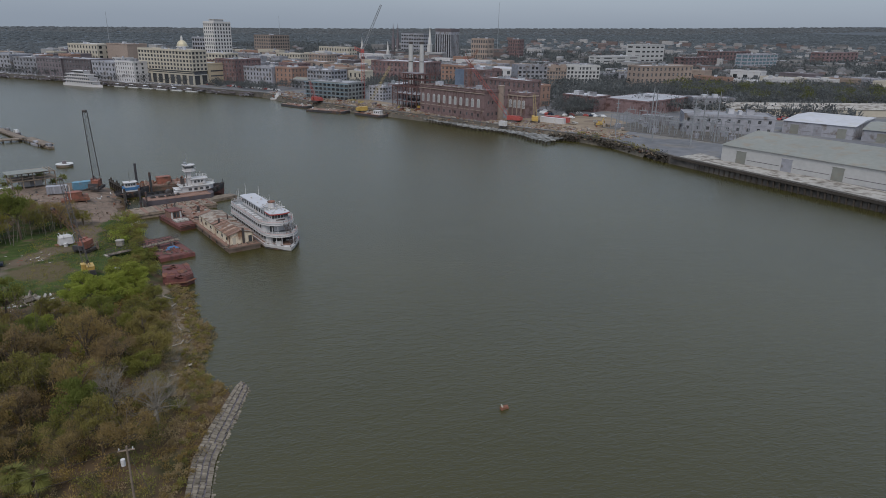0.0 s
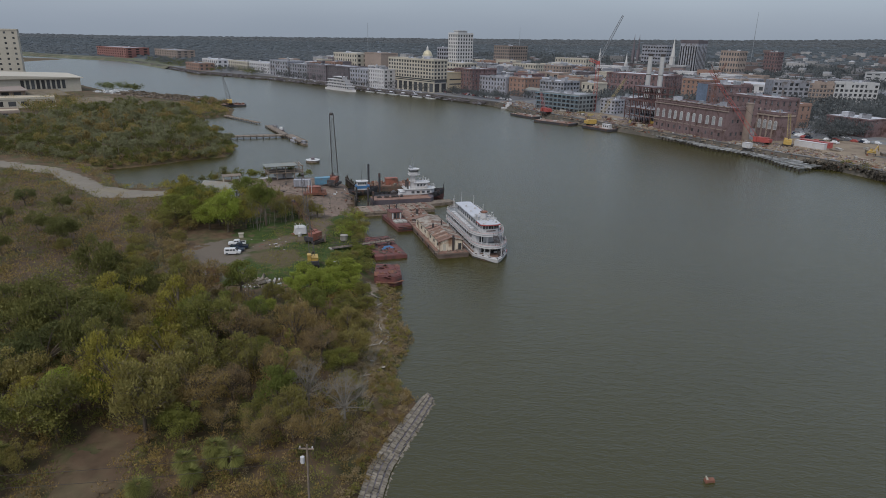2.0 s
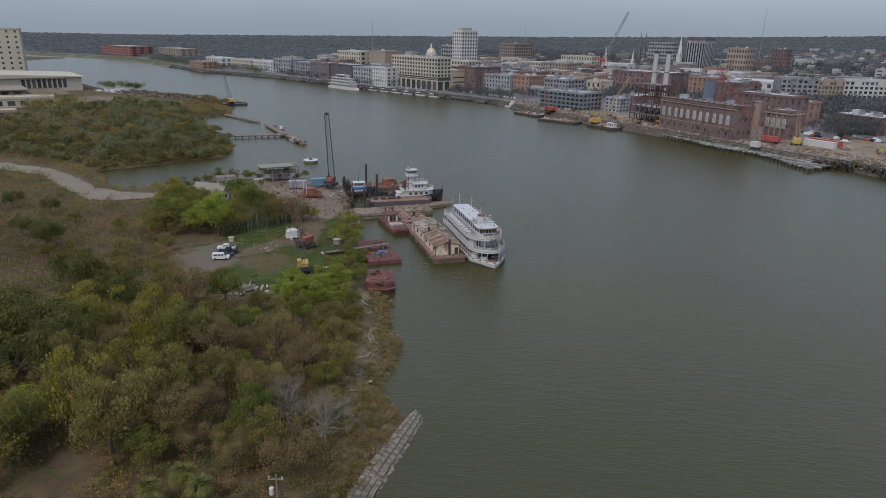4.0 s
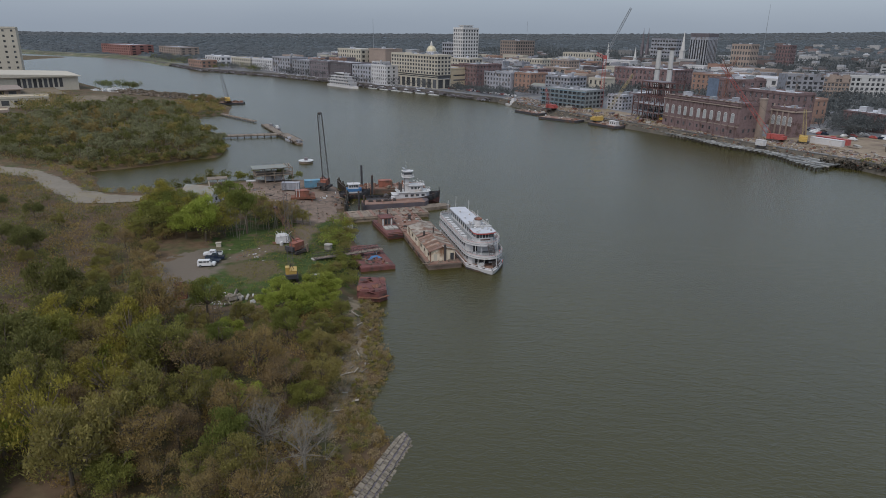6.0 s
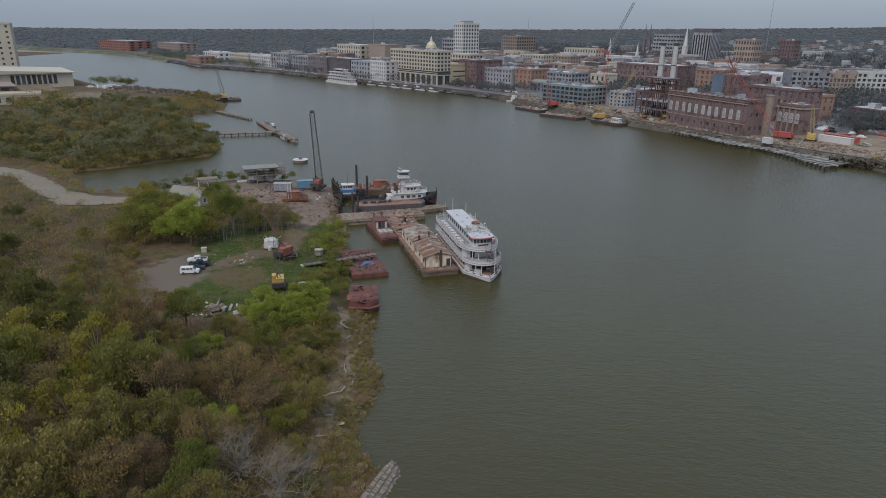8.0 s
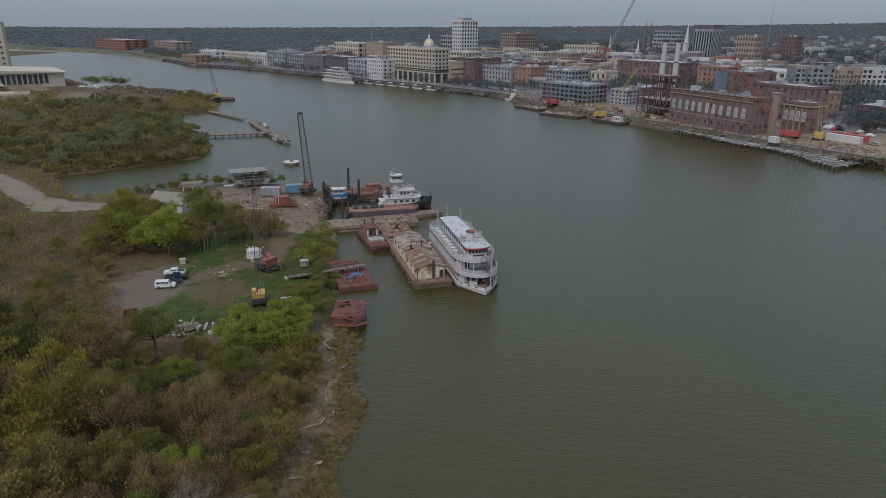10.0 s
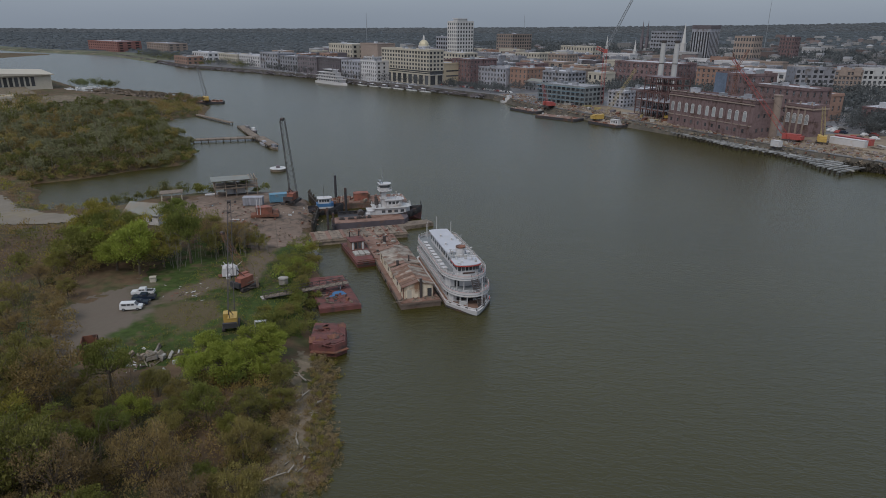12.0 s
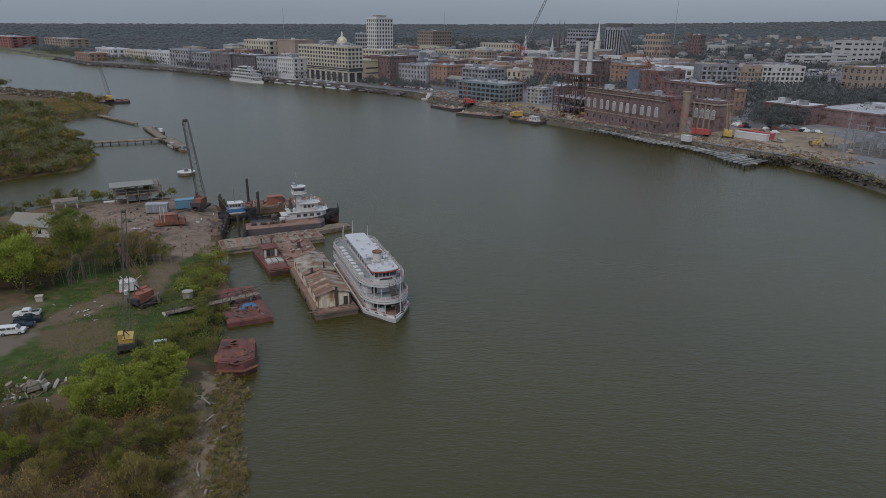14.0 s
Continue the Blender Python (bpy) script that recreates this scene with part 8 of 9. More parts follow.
# parked cars along the waterfront road and on the yards
car_me = {}
for i in range(92):
    if i < 36:
        k = rng.random()
        x, y = -25 + 62 * k + 5.5, 742 - 72 * k + 5
        t = -50
    elif i < 66:
        x, y, t = rng.uniform(198, 236), rng.uniform(462, 500), rng.choice([-63, 27])
    else:
        x, y, t = rng.uniform(345, 395), rng.uniform(430, 452), rng.choice([-80, 10])
    paint = rng.choice([M_CARWHITE, M_CARWHITE, M_CARDARK, M_STEEL, M_GALV, M_RED])
    if paint not in car_me:
        car_me[paint] = Shape().prism([(-2.2, -0.9), (2.2, -0.9), (2.2, 0.9), (-2.2, 0.9)], 0.3, 0.9, 0.97).prism([(-1.5, -0.8), (1.0, -0.8), (1.0, 0.8), (-1.5, 0.8)], 0.9, 1.5, 0.8).rod((-1.4, -0.88, 0.3), (-1.4, 0.88, 0.3), 0.31, 0.31, 8).rod((1.4, -0.88, 0.3), (1.4, 0.88, 0.3), 0.31, 0.31, 8).mesh("parked_car", paint)
    solid("parked_car", car_me[paint], paint, "small parked car far across the river", "car", at=pose(x, y, CITY_Z + 0.05, 0, 0, t + rng.uniform(-4, 4)), group="far parked cars")


# building site clutter, containers and diggers
def box_thing(x, y, t, l, w, h, paint, label, name="site_container", group="site containers"):
    c = thing(name, x, y, CITY_Z + 0.06, t, label, "container", group)
    part("body", Shape().box(-l / 2, -w / 2, 0, l / 2, w / 2, h), paint, c)
    part("roof", Shape().box(-l / 2 - 0.1, -w / 2 - 0.1, h, l / 2 + 0.1, w / 2 + 0.1, h + 0.12), paint, c)
    return c


box_thing(186, 446, -55, 16, 3, 3, M_WHITE, "long white site office trailer")
box_thing(192, 452, -58, 17, 3, 2.8, M_RED, "red cargo container on the site")
box_thing(150, 440, -62, 4.5, 2.4, 2.6, M_WHITE, "small white site container")
box_thing(250, 430, -62, 18, 6, 5, M_GREYW, "grey control house of the substation")
for i in range(26):
    x, y = rng.uniform(150, 215), rng.uniform(405, 460)
    if depth_inside(np.array([x]), np.array([y]), CITY)[0] > 4 and y < 455:
        h = box_thing(x, y, rng.uniform(0, 180), rng.uniform(1.5, 6), rng.uniform(0.8, 2), rng.uniform(0.4, 1.4), rng.choice([M_TIMBER, M_CONC, M_RUST, M_TANBRICK]), "stack of building material on bare earth", "material_stack", "material stacks")
for i in range(34):
    k = rng.random()
    x, y = 60 + 52 * k + rng.uniform(0, 16), 598 - 86 * k + rng.uniform(0, 10)
    box_thing(x, y, rng.uniform(0, 180), rng.uniform(1.5, 7), rng.uniform(0.8, 2.2), rng.uniform(0.4, 1.8), rng.choice([M_TIMBER, M_CONC, M_RUST, M_TANBRICK, M_DARKW, M_DULLYELLOW]), "stack of building material on bare earth", "material_stack", "material stacks")
for x, y, t in ((206, 425, 30), (124, 528, 100)):
    d = thing("excavator", x, y, CITY_Z + 0.06, t, "yellow excavator on the building site", "excavator", "excavators")
    part("track", Shape().box(-1.9, -1.4, 0, 1.9, -0.8, 0.9), M_STEEL, d)
    part("track", Shape().box(-1.9, 0.8, 0, 1.9, 1.4, 0.9), M_STEEL, d)
    part("body", Shape().box(-1.8, -1.3, 1.0, 1.4, 1.3, 2.3).box(0.2, 0.2, 2.3, 1.5, 1.2, 3.2), M_YELLOW, d)
    part("arm", Shape().rod((1.2, -0.3, 1.8), (4.0, -0.3, 4.6), 0.3, 0.25, 5).rod((4.0, -0.3, 4.6), (5.6, -0.3, 1.8), 0.25, 0.2, 5), M_YELLOW, d)

def litter(name, line, wide, low, high, count, material, label, seed, piece=(0.4, 3.0)):
    """Broken boards, stones and odds and ends strewn along a line."""
    g = random.Random(seed)
    s = Shape()
    steps = [math.dist(a, b) for a, b in zip(line, line[1:])]
    for _ in range(count):
        d = g.random() * sum(steps)
        for (ax, ay), (bx, by), ln in zip(line, line[1:], steps):
            if d <= ln:
                break
            d -= ln
        ux, uy = (bx - ax) / ln, (by - ay) / ln
        off = g.uniform(*wide)
        x, y, z = ax + ux * d - uy * off, ay + uy * d + ux * off, g.uniform(low, high)
        t, l, w, h = g.uniform(0, 3.14), g.uniform(*piece) / 2, g.uniform(0.1, 0.5), g.uniform(0.1, 0.6)
        cx, cy = math.cos(t), math.sin(t)
        s.prism([(x + cx * p - cy * q, y + cy * p + cx * q) for p, q in ((-l, -w), (l, -w), (l, w), (-l, w))], z - 0.2, z + h, g.uniform(0.6, 1.0))
    solid(name, s, material, label, "debris", kind="stuff")


QUAY = [(20, 672), (28, 662), (55, 593), (89, 541), (114, 504), (140, 462), (160, 428), (178, 405), (187, 378), (188.5, 345)]
for j, (mat, lab) in enumerate(((M_TIMBER, "weathered boards strewn over the building site"), (M_DIRT, "lumps of sandy earth on the building site"), (M_TANBRICK, "broken brick and concrete on the building site"), (M_RUST, "rusty steel pieces on the building site"), (M_DARKW, "dark rubble on the building site"), (M_CONC, "pale offcuts on the building site"))):
    litter("site_debris", QUAY[1:9], (1.0, 24.0), 4.05, 4.3, 420 if j < 2 else 200, mat, lab, 60 + j)
    litter("bank_debris", QUAY[1:], (-1.4, 0.4), 1.6, 3.4, 80, (M_STONE, M_DIRT, M_TIMBER, M_RUST, M_DARKW, M_DIRT)[j], lab.replace("building site", "river bank"), 80 + j, (0.5, 2.2))

litter("yard_heap", [(-300, 668), (-262, 650), (-222, 630)], (-9, 9), 2.4, 4.8, 420, M_BARK, "heaps of brown pipe and timber behind the woods", 101, (1.0, 6.0))
litter("yard_heap", [(-300, 664), (-255, 646), (-212, 622)], (-10, 6), 2.3, 3.4, 320, M_TIMBER, "stacks of grey timber behind the woods", 102, (1.0, 7.0))
litter("yard_heap", [(-330, 690), (-290, 668)], (-12, 12), 2.3, 3.4, 160, M_DECK, "pale slabs and stacks beside the convention hall", 103, (1.0, 6.0))

WATERFRONT = [(-246, 924), (-150, 842), (-96, 777), (-36, 729), (20, 670)]
for j, (mat, lab, line, count, low, high) in enumerate(((M_DARKW, "dark piles and boats along the far quay", [(-623, 1311), (-450, 1105), (-362, 1000)] + WATERFRONT, 520, 0.3, 3.4),
                                                         (M_ROOFW, "white tents and small boats along the far quay", WATERFRONT[:4], 90, 3.6, 4.9),
                                                         (M_GREYW, "grey landing stages along the far quay", [(-450, 1105), (-362, 1000)] + WATERFRONT, 160, 0.4, 2.2))):
    litter("quay_clutter", line, (-3.0, -0.2) if j != 1 else (0.5, 8.0), low, high, count, mat, lab, 110 + j, (1.5, 7.0))

# substation: gantries, insulators and poles
sub = thing("substation", 222, 388, CITY_Z, -64, "grey steel electrical substation with gantries and transformers", "substation")
for i in range(9):
    for j in range(4):
        x, y = -34 + i * 8, 4 + j * 9
        hgt = rng.choice([6, 8, 10])
        part("gantry", Shape().box(x - 0.15, y - 0.15, 0, x + 0.15, y + 0.15, hgt).box(x + 4.85, y - 0.15, 0, x + 5.15, y + 0.15, hgt).box(x - 0.3, y - 0.2, hgt - 0.5, x + 5.3, y + 0.2, hgt).rod((x + 1.5, y, hgt), (x + 1.5, y, hgt + 1.6), 0.15, 0.1, 5).rod((x + 3.5, y, hgt), (x + 3.5, y, hgt + 1.6), 0.15, 0.1, 5), M_GALV, sub)
        if (i + j) % 3 == 0:
            part("transformer", Shape().box(x + 1.2, y + 2.5, 0, x + 4.0, y + 5.0, 2.6).rod((x + 2, y + 3.6, 2.6), (x + 2, y + 3.6, 4.0), 0.2, 0.12, 6).rod((x + 3.2, y + 3.6, 2.6), (x + 3.2, y + 3.6, 4.0), 0.2, 0.12, 6), M_GREYW, sub)
part("gravel", Shape().box(-38, 0, 0.02, 42, 42, 0.12), M_QUAY, sub)
for x, y, h in ((205, 372, 26), (213, 352, 24), (222, 398, 25), (236, 362, 26), (246, 384, 24), (197, 394, 20)):
    solid("utility_pole", Shape().rod((0, 0, 0), (0, 0, h), 0.4, 0.22, 7).box(-1.8, -0.12, h - 3, 1.8, 0.12, h - 2.7).box(-1.4, -0.12, h - 5, 1.4, 0.12, h - 4.7), M_GALV, "tall grey utility pole with crossarms", "utility pole", at=pose(x, y, CITY_Z, 0, 0, 25), group="utility poles")

# across the creek: crane barge, convention hall and hotel tower
site_crane(-186, 611, 1.6, M_YELLOW, (-202, 640, 27), "yellow barge crane with a tall dark boom", 110, M_STEEL, 2.6)
flat_barge(-200, 600, 25, 30, 12, "rusty crane barge beside the wooded island")
hall2 = thing("convention_hall", -345, 681, 2.4, 40, "long white riverside convention hall with tall windows", "hall")
part("wall", Shape().box(-170, 0, 0, 0, 70, 12), M_CREAM, hall2)
roof = Shape()
for i in range(16):
    a, b = -172 + i * 10.9, -172 + (i + 1) * 10.9
    za, zb = 12.2 + 3 * math.sin(math.pi * (i / 16) ** 0.8), 12.2 + 3 * math.sin(math.pi * ((i + 1) / 16) ** 0.8)
    roof.add([(a, -2, za), (b, -2, zb), (b, 72, zb), (a, 72, za), (a, -2, 11.6), (b, -2, 11.6), (b, 72, 11.6), (a, 72, 11.6)], [(0, 1, 2, 3), (0, 1, 5, 4), (2, 3, 7, 6)])
part("roof", roof, M_CREAM, hall2, "low curved white roof")
for i in range(9):
    part("window", Shape().box(-46 + i * 3.9, -0.15, 3, -43.4 + i * 3.9, 0.02, 10.5), M_GLASS, hall2)
for i in range(10):
    part("window", Shape().box(-166 + i * 10, -0.15, 2, -160 + i * 10, 0.02, 5), M_GLASS, hall2)
part("terrace", Shape().box(-170, -70, 0.02, -20, -4, 3.0).box(-150, -120, 0.02, 6, -70, 1.0), M_SHORE, hall2)
part("terrace_hall", Shape().box(-150, -62, 3.0, -50, -22, 6.5).box(-152, -64, 6.5, -48, -20, 7.2), M_TANBRICK, hall2, "low tan terrace building")
for i in range(12):
    part("window", Shape().box(-146 + i * 8, -62.1, 3.6, -141 + i * 8, -61.95, 5.8), M_GLASS, hall2)
tw = building("tall cream riverside hotel tower with two small roof turrets", (-455, 770), 44, 26, 51, 30, M_CREAM, M_ROOFG, 10, 6, 3, ww=0.28, wh=0.4, base=2.4, units=0, name="hotel_tower", kind_of="hotel")
for x in (-38, -26):
    part("turret", Shape().box(x, 4, 51, x + 4, 8, 55).gable(x, 4, x + 4, 8, 55, 2.5, 0.3), M_CREAM, tw)
building("low tan pavilion with dark openings beside the woods", (-258, 466), 40, 16, 7.5, 35, M_TANBRICK, M_BEIGE, 2, 9, 3, ww=0.6, wh=0.55, base=2.4, units=2, name="pavilion", group="convention grounds", kind_of="pavilion")
building("long low pavilion with a tan roof", (-292, 556), 60, 18, 6.5, 35, M_CREAM, M_BEIGE, 1, 8, 3, ww=0.6, wh=0.5, base=2.4, units=1, name="pavilion", group="convention grounds", kind_of="pavilion")


# ---- trees ----
KINDS = [make_tree(1, 9.5, 4.2, "green", 4956, 0.168, "full green tree in spring leaf"), make_tree(2, 8.5, 3.8, "olive", 4720, 0.160, "olive-brown tree coming into leaf", 3),
         make_tree(3, 10.5, 4.6, "brown", 4012, 0.143, "greyish brown tree in bud", 4), make_tree(4, 8.0, 3.9, "lime", 4956, 0.168, "bright lime-green tree in new leaf"),
         make_tree(5, 9.5, 4.4, "dark", 5546, 0.176, "dense evergreen tree with dark leaves"), make_tree(6, 9.0, 4.0, "gold", 4366, 0.160, "golden-green tree in new leaf", 2),
         make_tree(7, 7.5, 3.8, "sage", 4366, 0.151, "low rounded tree with grey-green leaves", 3), make_tree(8, 11.5, 4.8, "green", 5782, 0.176, "tall green tree in spring leaf"),
         make_tree(9, 8.5, 4.0, "mist", 3422, 0.134, "thin brown tree in bud", 4)]
for k in KINDS:
    k.matrix_basis = pose(-300, 60, 1.5)
rng = random.Random(5)
placed = []


def plant(kind, x, y, size, tall=1.0):
    z = float(ground_height(np.array([x]), np.array([y]))[0])
    # the brush stays low in the clearing round the dumpster
    ahead, aside = (x + 58.6) * 0.566 - (y - 232.4) * 0.824, (x + 58.6) * 0.824 + (y - 232.4) * 0.566
    if -3 < ahead < 18 and abs(aside) < 5:
        size *= 0.3 + 0.03 * max(ahead, 0.0)
    k = copy_thing(KINDS[kind], pose(x, y, z, 0, 0, rng.uniform(0, 360)) @ Matrix.Diagonal((size * rng.uniform(0.9, 1.1), size * rng.uniform(0.9, 1.1), size * tall, 1)))
    placed.append((x, y))
    return k


# trees that stand out
plant(3, -29, 232, 0.95), plant(3, -35, 228, 0.9), plant(3, -32, 224, 0.85)
plant(0, -72, 300, 1.15), plant(7, -80, 288, 1.0), plant(0, -86, 290, 1.05), plant(5, -94, 302, 0.9), plant(6, -62, 296, 0.9), plant(2, -60, 290, 0.75), plant(6, -55, 293, 0.7)
plant(3, -72, 275, 1.2), plant(5, -78, 279, 1.25), plant(0, -84, 273, 1.2), plant(1, -67, 281, 1.0), plant(3, -88, 281, 1.15), plant(2, -53, 290, 0.7), plant(8, -49.5, 288, 0.62), plant(6, -32, 271, 0.62), plant(6, -30, 266, 0.5), plant(3, -78, 286, 1.0), plant(5, -33, 288, 0.5), plant(6, -31, 281, 0.55), plant(6, -29, 250, 0.5), plant(0, -28, 256, 0.45), plant(6, -33, 249, 0.4)
plant(5, -61, 172, 1.0), plant(3, -70, 182, 0.8), plant(5, -52, 205, 0.95), plant(3, -30, 190, 0.75)
WOOD = [(-16.5, 140), (-17.5, 178), (-20, 205), (-20, 222), (-27, 229), (-40, 223), (-56, 220), (-68, 224), (-76, 217), (-84, 208), (-93, 200), (-92, 194), (-46, 140)]
plant(4, -78, 202, 1.35), plant(4, -69, 196, 1.5), plant(4, -75, 190, 1.4), plant(4, -67.5, 186, 1.2), plant(4, -72, 181, 1.2), plant(5, -64.5, 203, 1.4, 1.1), plant(1, -44, 175.5, 1.4), plant(3, -57, 175.8, 1.05, 1.1), plant(5, -50, 188, 1.2), plant(3, -55, 196, 1.0), plant(1, -58, 214, 1.35), plant(7, -47, 199, 1.1)
for x, y, z in ((-118, 262, 0.75), (-112, 276, 0.6), (-132, 268, 0.7), (-105, 252, 1.05), (-108, 256, 0.8), (-124, 284, 0.7), (-96, 270, 0.5), (-111, 232, 0.66), (-140, 290, 0.7), (-116, 244, 0.7), (-150, 262, 0.8), (-160, 300, 0.7), (-101, 246, 0.6)):
    plant(4 if z > 0.65 else 1, x, y, z)
plant(7, -58.8, 275.8, 0.95, 1.6), plant(3, -67.6, 268.5, 1.25, 1.4), plant(5, -64.0, 273.0, 1.05), plant(3, -73.5, 270.0, 1.1), plant(5, -87.7, 286.7, 1.3, 1.25), plant(3, -80.5, 276.2, 1.2), plant(0, -84, 283, 1.25)
plant(6, -55, 283, 1.1), plant(8, -51.4, 285, 1.1), plant(6, -46.0, 287, 0.7), plant(3, -26.8, 231.5, 0.8), plant(3, -30.2, 226.5, 0.85), plant(3, -37.0, 224.5, 0.75), plant(3, -25.6, 226.5, 0.6)
WEST = [(-61, 226), (-64, 237), (-71, 249), (-80, 262), (-76, 268), (-80, 286), (-84, 302), (-95, 304), (-93, 286), (-89, 266), (-85, 250), (-82, 236), (-78, 224), (-69, 221)]
for _ in range(1500):
    x, y = rng.uniform(-108, -60), rng.uniform(216, 306)
    if float(depth_inside(np.array([x]), np.array([y]), WEST)[0]) > 0 and not any((x - a) ** 2 + (y - b) ** 2 < 5.2 ** 2 for a, b in placed):
        plant(rng.choice([8, 2, 8, 6, 1, 8, 2, 5]), x, y, rng.uniform(0.4, 0.78), rng.uniform(0.9, 1.2))
tries = 0
while len(placed) < 330 and tries < 9000:
    tries += 1
    x, y = rng.uniform(-110, -16), rng.uniform(142, 302)
    if float(depth_inside(np.array([x]), np.array([y]), WOOD)[0]) < 0:
        continue
    if (x + 78) ** 2 + (y - 190) ** 2 < 90 or (x + 50) ** 2 + (y - 166) ** 2 < 42 or (x + 47) ** 2 + (y - 160) ** 2 < 60:
        continue
    if y < 168 and x > -57:
        continue
    if (x + 34) ** 2 + (y - 162) ** 2 < 55 or (x + 19) ** 2 + (y - 175) ** 2 < 36 or (x + 25) ** 2 + (y - 180) ** 2 < 16:
        continue
    if (x + 46.5) ** 2 + (y - 226) ** 2 < 40 or (x + 30) ** 2 + (y - 219) ** 2 < 42:
        continue
    if any((x - a) ** 2 + (y - b) ** 2 < 4.4 ** 2 for a, b in placed):
        continue
    low_bank = x > -42 and y > 196
    kind = rng.choice([6, 6, 1, 0, 8, 3, 1, 6] if low_bank else [0, 4, 1, 4, 2, 4, 4, 6, 4, 7, 8, 4, 1, 6, 2] if x < -60 else [0, 1, 1, 2, 6, 6, 7, 8, 8, 1, 5, 2])
    plant(kind, x, y, rng.uniform(0.4, 0.8) if low_bank else rng.choice([0.5, 0.65, 0.8, 0.95, 1.1, 1.25]), rng.uniform(1.0, 1.45))
bare = make_tree(21, 10.5, 5.0, "brown", 0, 0.3, "bare pale grey tree without leaves", 10, M_BARE, stem=0.026)
bare.matrix_basis = pose(-18.2, 176.6, 1.3) @ Matrix.Diagonal((0.95, 0.95, 0.95, 1))
for x, y, t, q in ((-24.2, 180.0, 40, 0.85), (-26.2, 176.4, 80, 0.5)):
    copy_thing(bare, pose(x, y, 1.3, 0, 0, t) @ Matrix.Diagonal((q, q, q * 1.2, 1)))
for k in KINDS:
    x, y = rng.uniform(-140, -100), rng.uniform(150, 220)
    k.matrix_basis = pose(x, y, 2.2)


# shapes for the stands of bare pale stems
def stem_clump(x, y, count, high, seed, bark):
    g = random.Random(seed)
    z = float(ground_height(np.array([x]), np.array([y]))[0])
    s = Shape()
    for _ in range(count):
        a, b = g.gauss(0, 1.8), g.gauss(0, 1.8)
        h = high * g.uniform(0.6, 1.1)
        top = (a + g.gauss(0, 0.6), b + g.gauss(0, 0.6), h)
        s.rod((a, b, -0.3), top, 0.055, 0.02, 4)
        for _ in range(5):
            k = g.uniform(0.45, 0.95)
            p = (a + (top[0] - a) * k, b + (top[1] - b) * k, h * k)
            s.rod(p, (p[0] + g.gauss(0, 0.9), p[1] + g.gauss(0, 0.9), p[2] + g.uniform(0.4, 1.6)), 0.025, 0.01, 3)
    solid("bare_tree", s, bark, "clump of thin bare stems among bushes", "tree", at=pose(x, y, z), kind="stuff")


for i, (x, y) in enumerate(((-60.5, 274), (-56.5, 279), (-53, 283), (-49.5, 283.5), (-46.5, 284.5), (-63, 277), (-70, 279), (-58, 205), (-44, 214), (-52, 190), (-38, 200), (-66, 214), (-35, 186), (-74, 236), (-82, 250))):
    stem_clump(x, y, 9, 7.5 if i < 7 else 8.5, 70 + i, M_BARE if i < 7 else M_BARK)


def thicket(name, outline, spacing, low, high, leafs, count, size, label, seed, height=None, category="woods", bare=()):
    """Close undergrowth or far woods as one mass of leaf sprays on crowns of uneven height."""
    g = np.random.default_rng(seed)
    px, py = [p[0] for p in outline], [p[1] for p in outline]
    gx, gy = np.meshgrid(np.arange(min(px), max(px), spacing), np.arange(min(py), max(py), spacing))
    gx = (gx + g.uniform(-0.5, 0.5, gx.shape) * spacing).ravel()
    gy = (gy + g.uniform(-0.5, 0.5, gy.shape) * spacing).ravel()
    ok = depth_inside(gx, gy, outline) > 0
    for hx, hy, hr in bare:
        ok &= np.hypot(gx - hx, gy - hy) > hr
    gx, gy = gx[ok], gy[ok]
    gz = ground_height(gx, gy) if height is None else np.full(gx.shape, height)
    groups = {k: [] for k in leafs}
    for x, y, z in zip(gx, gy, gz):
        h = low + (high - low) * g.random() ** 1.3
        r = spacing * (0.45 + 0.35 * g.random())
        balls = [(x + g.normal() * r * 0.5, y + g.normal() * r * 0.5, z + h * (0.35 + 0.45 * g.random()), r * (0.45 + 0.3 * g.random())) for _ in range(5)]
        groups[leafs[int(g.integers(len(leafs)))]].append(leaf_quads(g, balls, count, size, 0.9))
    for k, v in groups.items():
        if v:
            solid(name, quads(name, np.concatenate(v), LEAF[k], 3), LEAF[k], label, category, kind="stuff")


thicket("undergrowth", WEST, 3.4, 1.0, 3.2, ["brown", "mist", "dark"], 140, 0.2, "tangled brown undergrowth beside the yard", 45, category="undergrowth")
CLEAR = ((-50, 168, 5.0), (-48, 160, 4.5))
thicket("undergrowth", WOOD, 2.5, 0.8, 3.2, ["brown", "mist", "dark", "olive", "brown", "dark"], 150, 0.16, "tangled brown and olive undergrowth on the ground", 3, category="undergrowth", bare=CLEAR)
thicket("dry_brush", [(-60, 140), (-17, 140), (-18, 164), (-30, 168), (-40, 158), (-56, 156)], 1.6, 0.2, 1.3, ["straw", "brown", "olive", "brown"], 64, 0.12, "dry brown brush below the power line", 61, category="brush")
FIELD = [(-97, 303), (-95, 286), (-90, 262), (-87, 240), (-84, 222), (-96, 206), (-124, 214), (-206, 340), (-200, 350), (-158, 336), (-142, 318), (-128, 300)]
thicket("scrub", FIELD, 4.4, 0.6, 3.4, ["brown", "mist", "brown", "dark", "dark", "olive"], 110, 0.24, "low brown scrub on rough open ground", 4, category="scrub")
ISLET_FRONT = [(-152, 360), (-140, 369), (-127, 385), (-113.5, 398), (-121, 426), (-133, 447), (-148, 467), (-168, 500), (-187, 533), (-204, 556), (-238, 566), (-256, 530), (-256, 470), (-262, 440), (-262, 385), (-230, 380), (-195, 371), (-175, 362)]
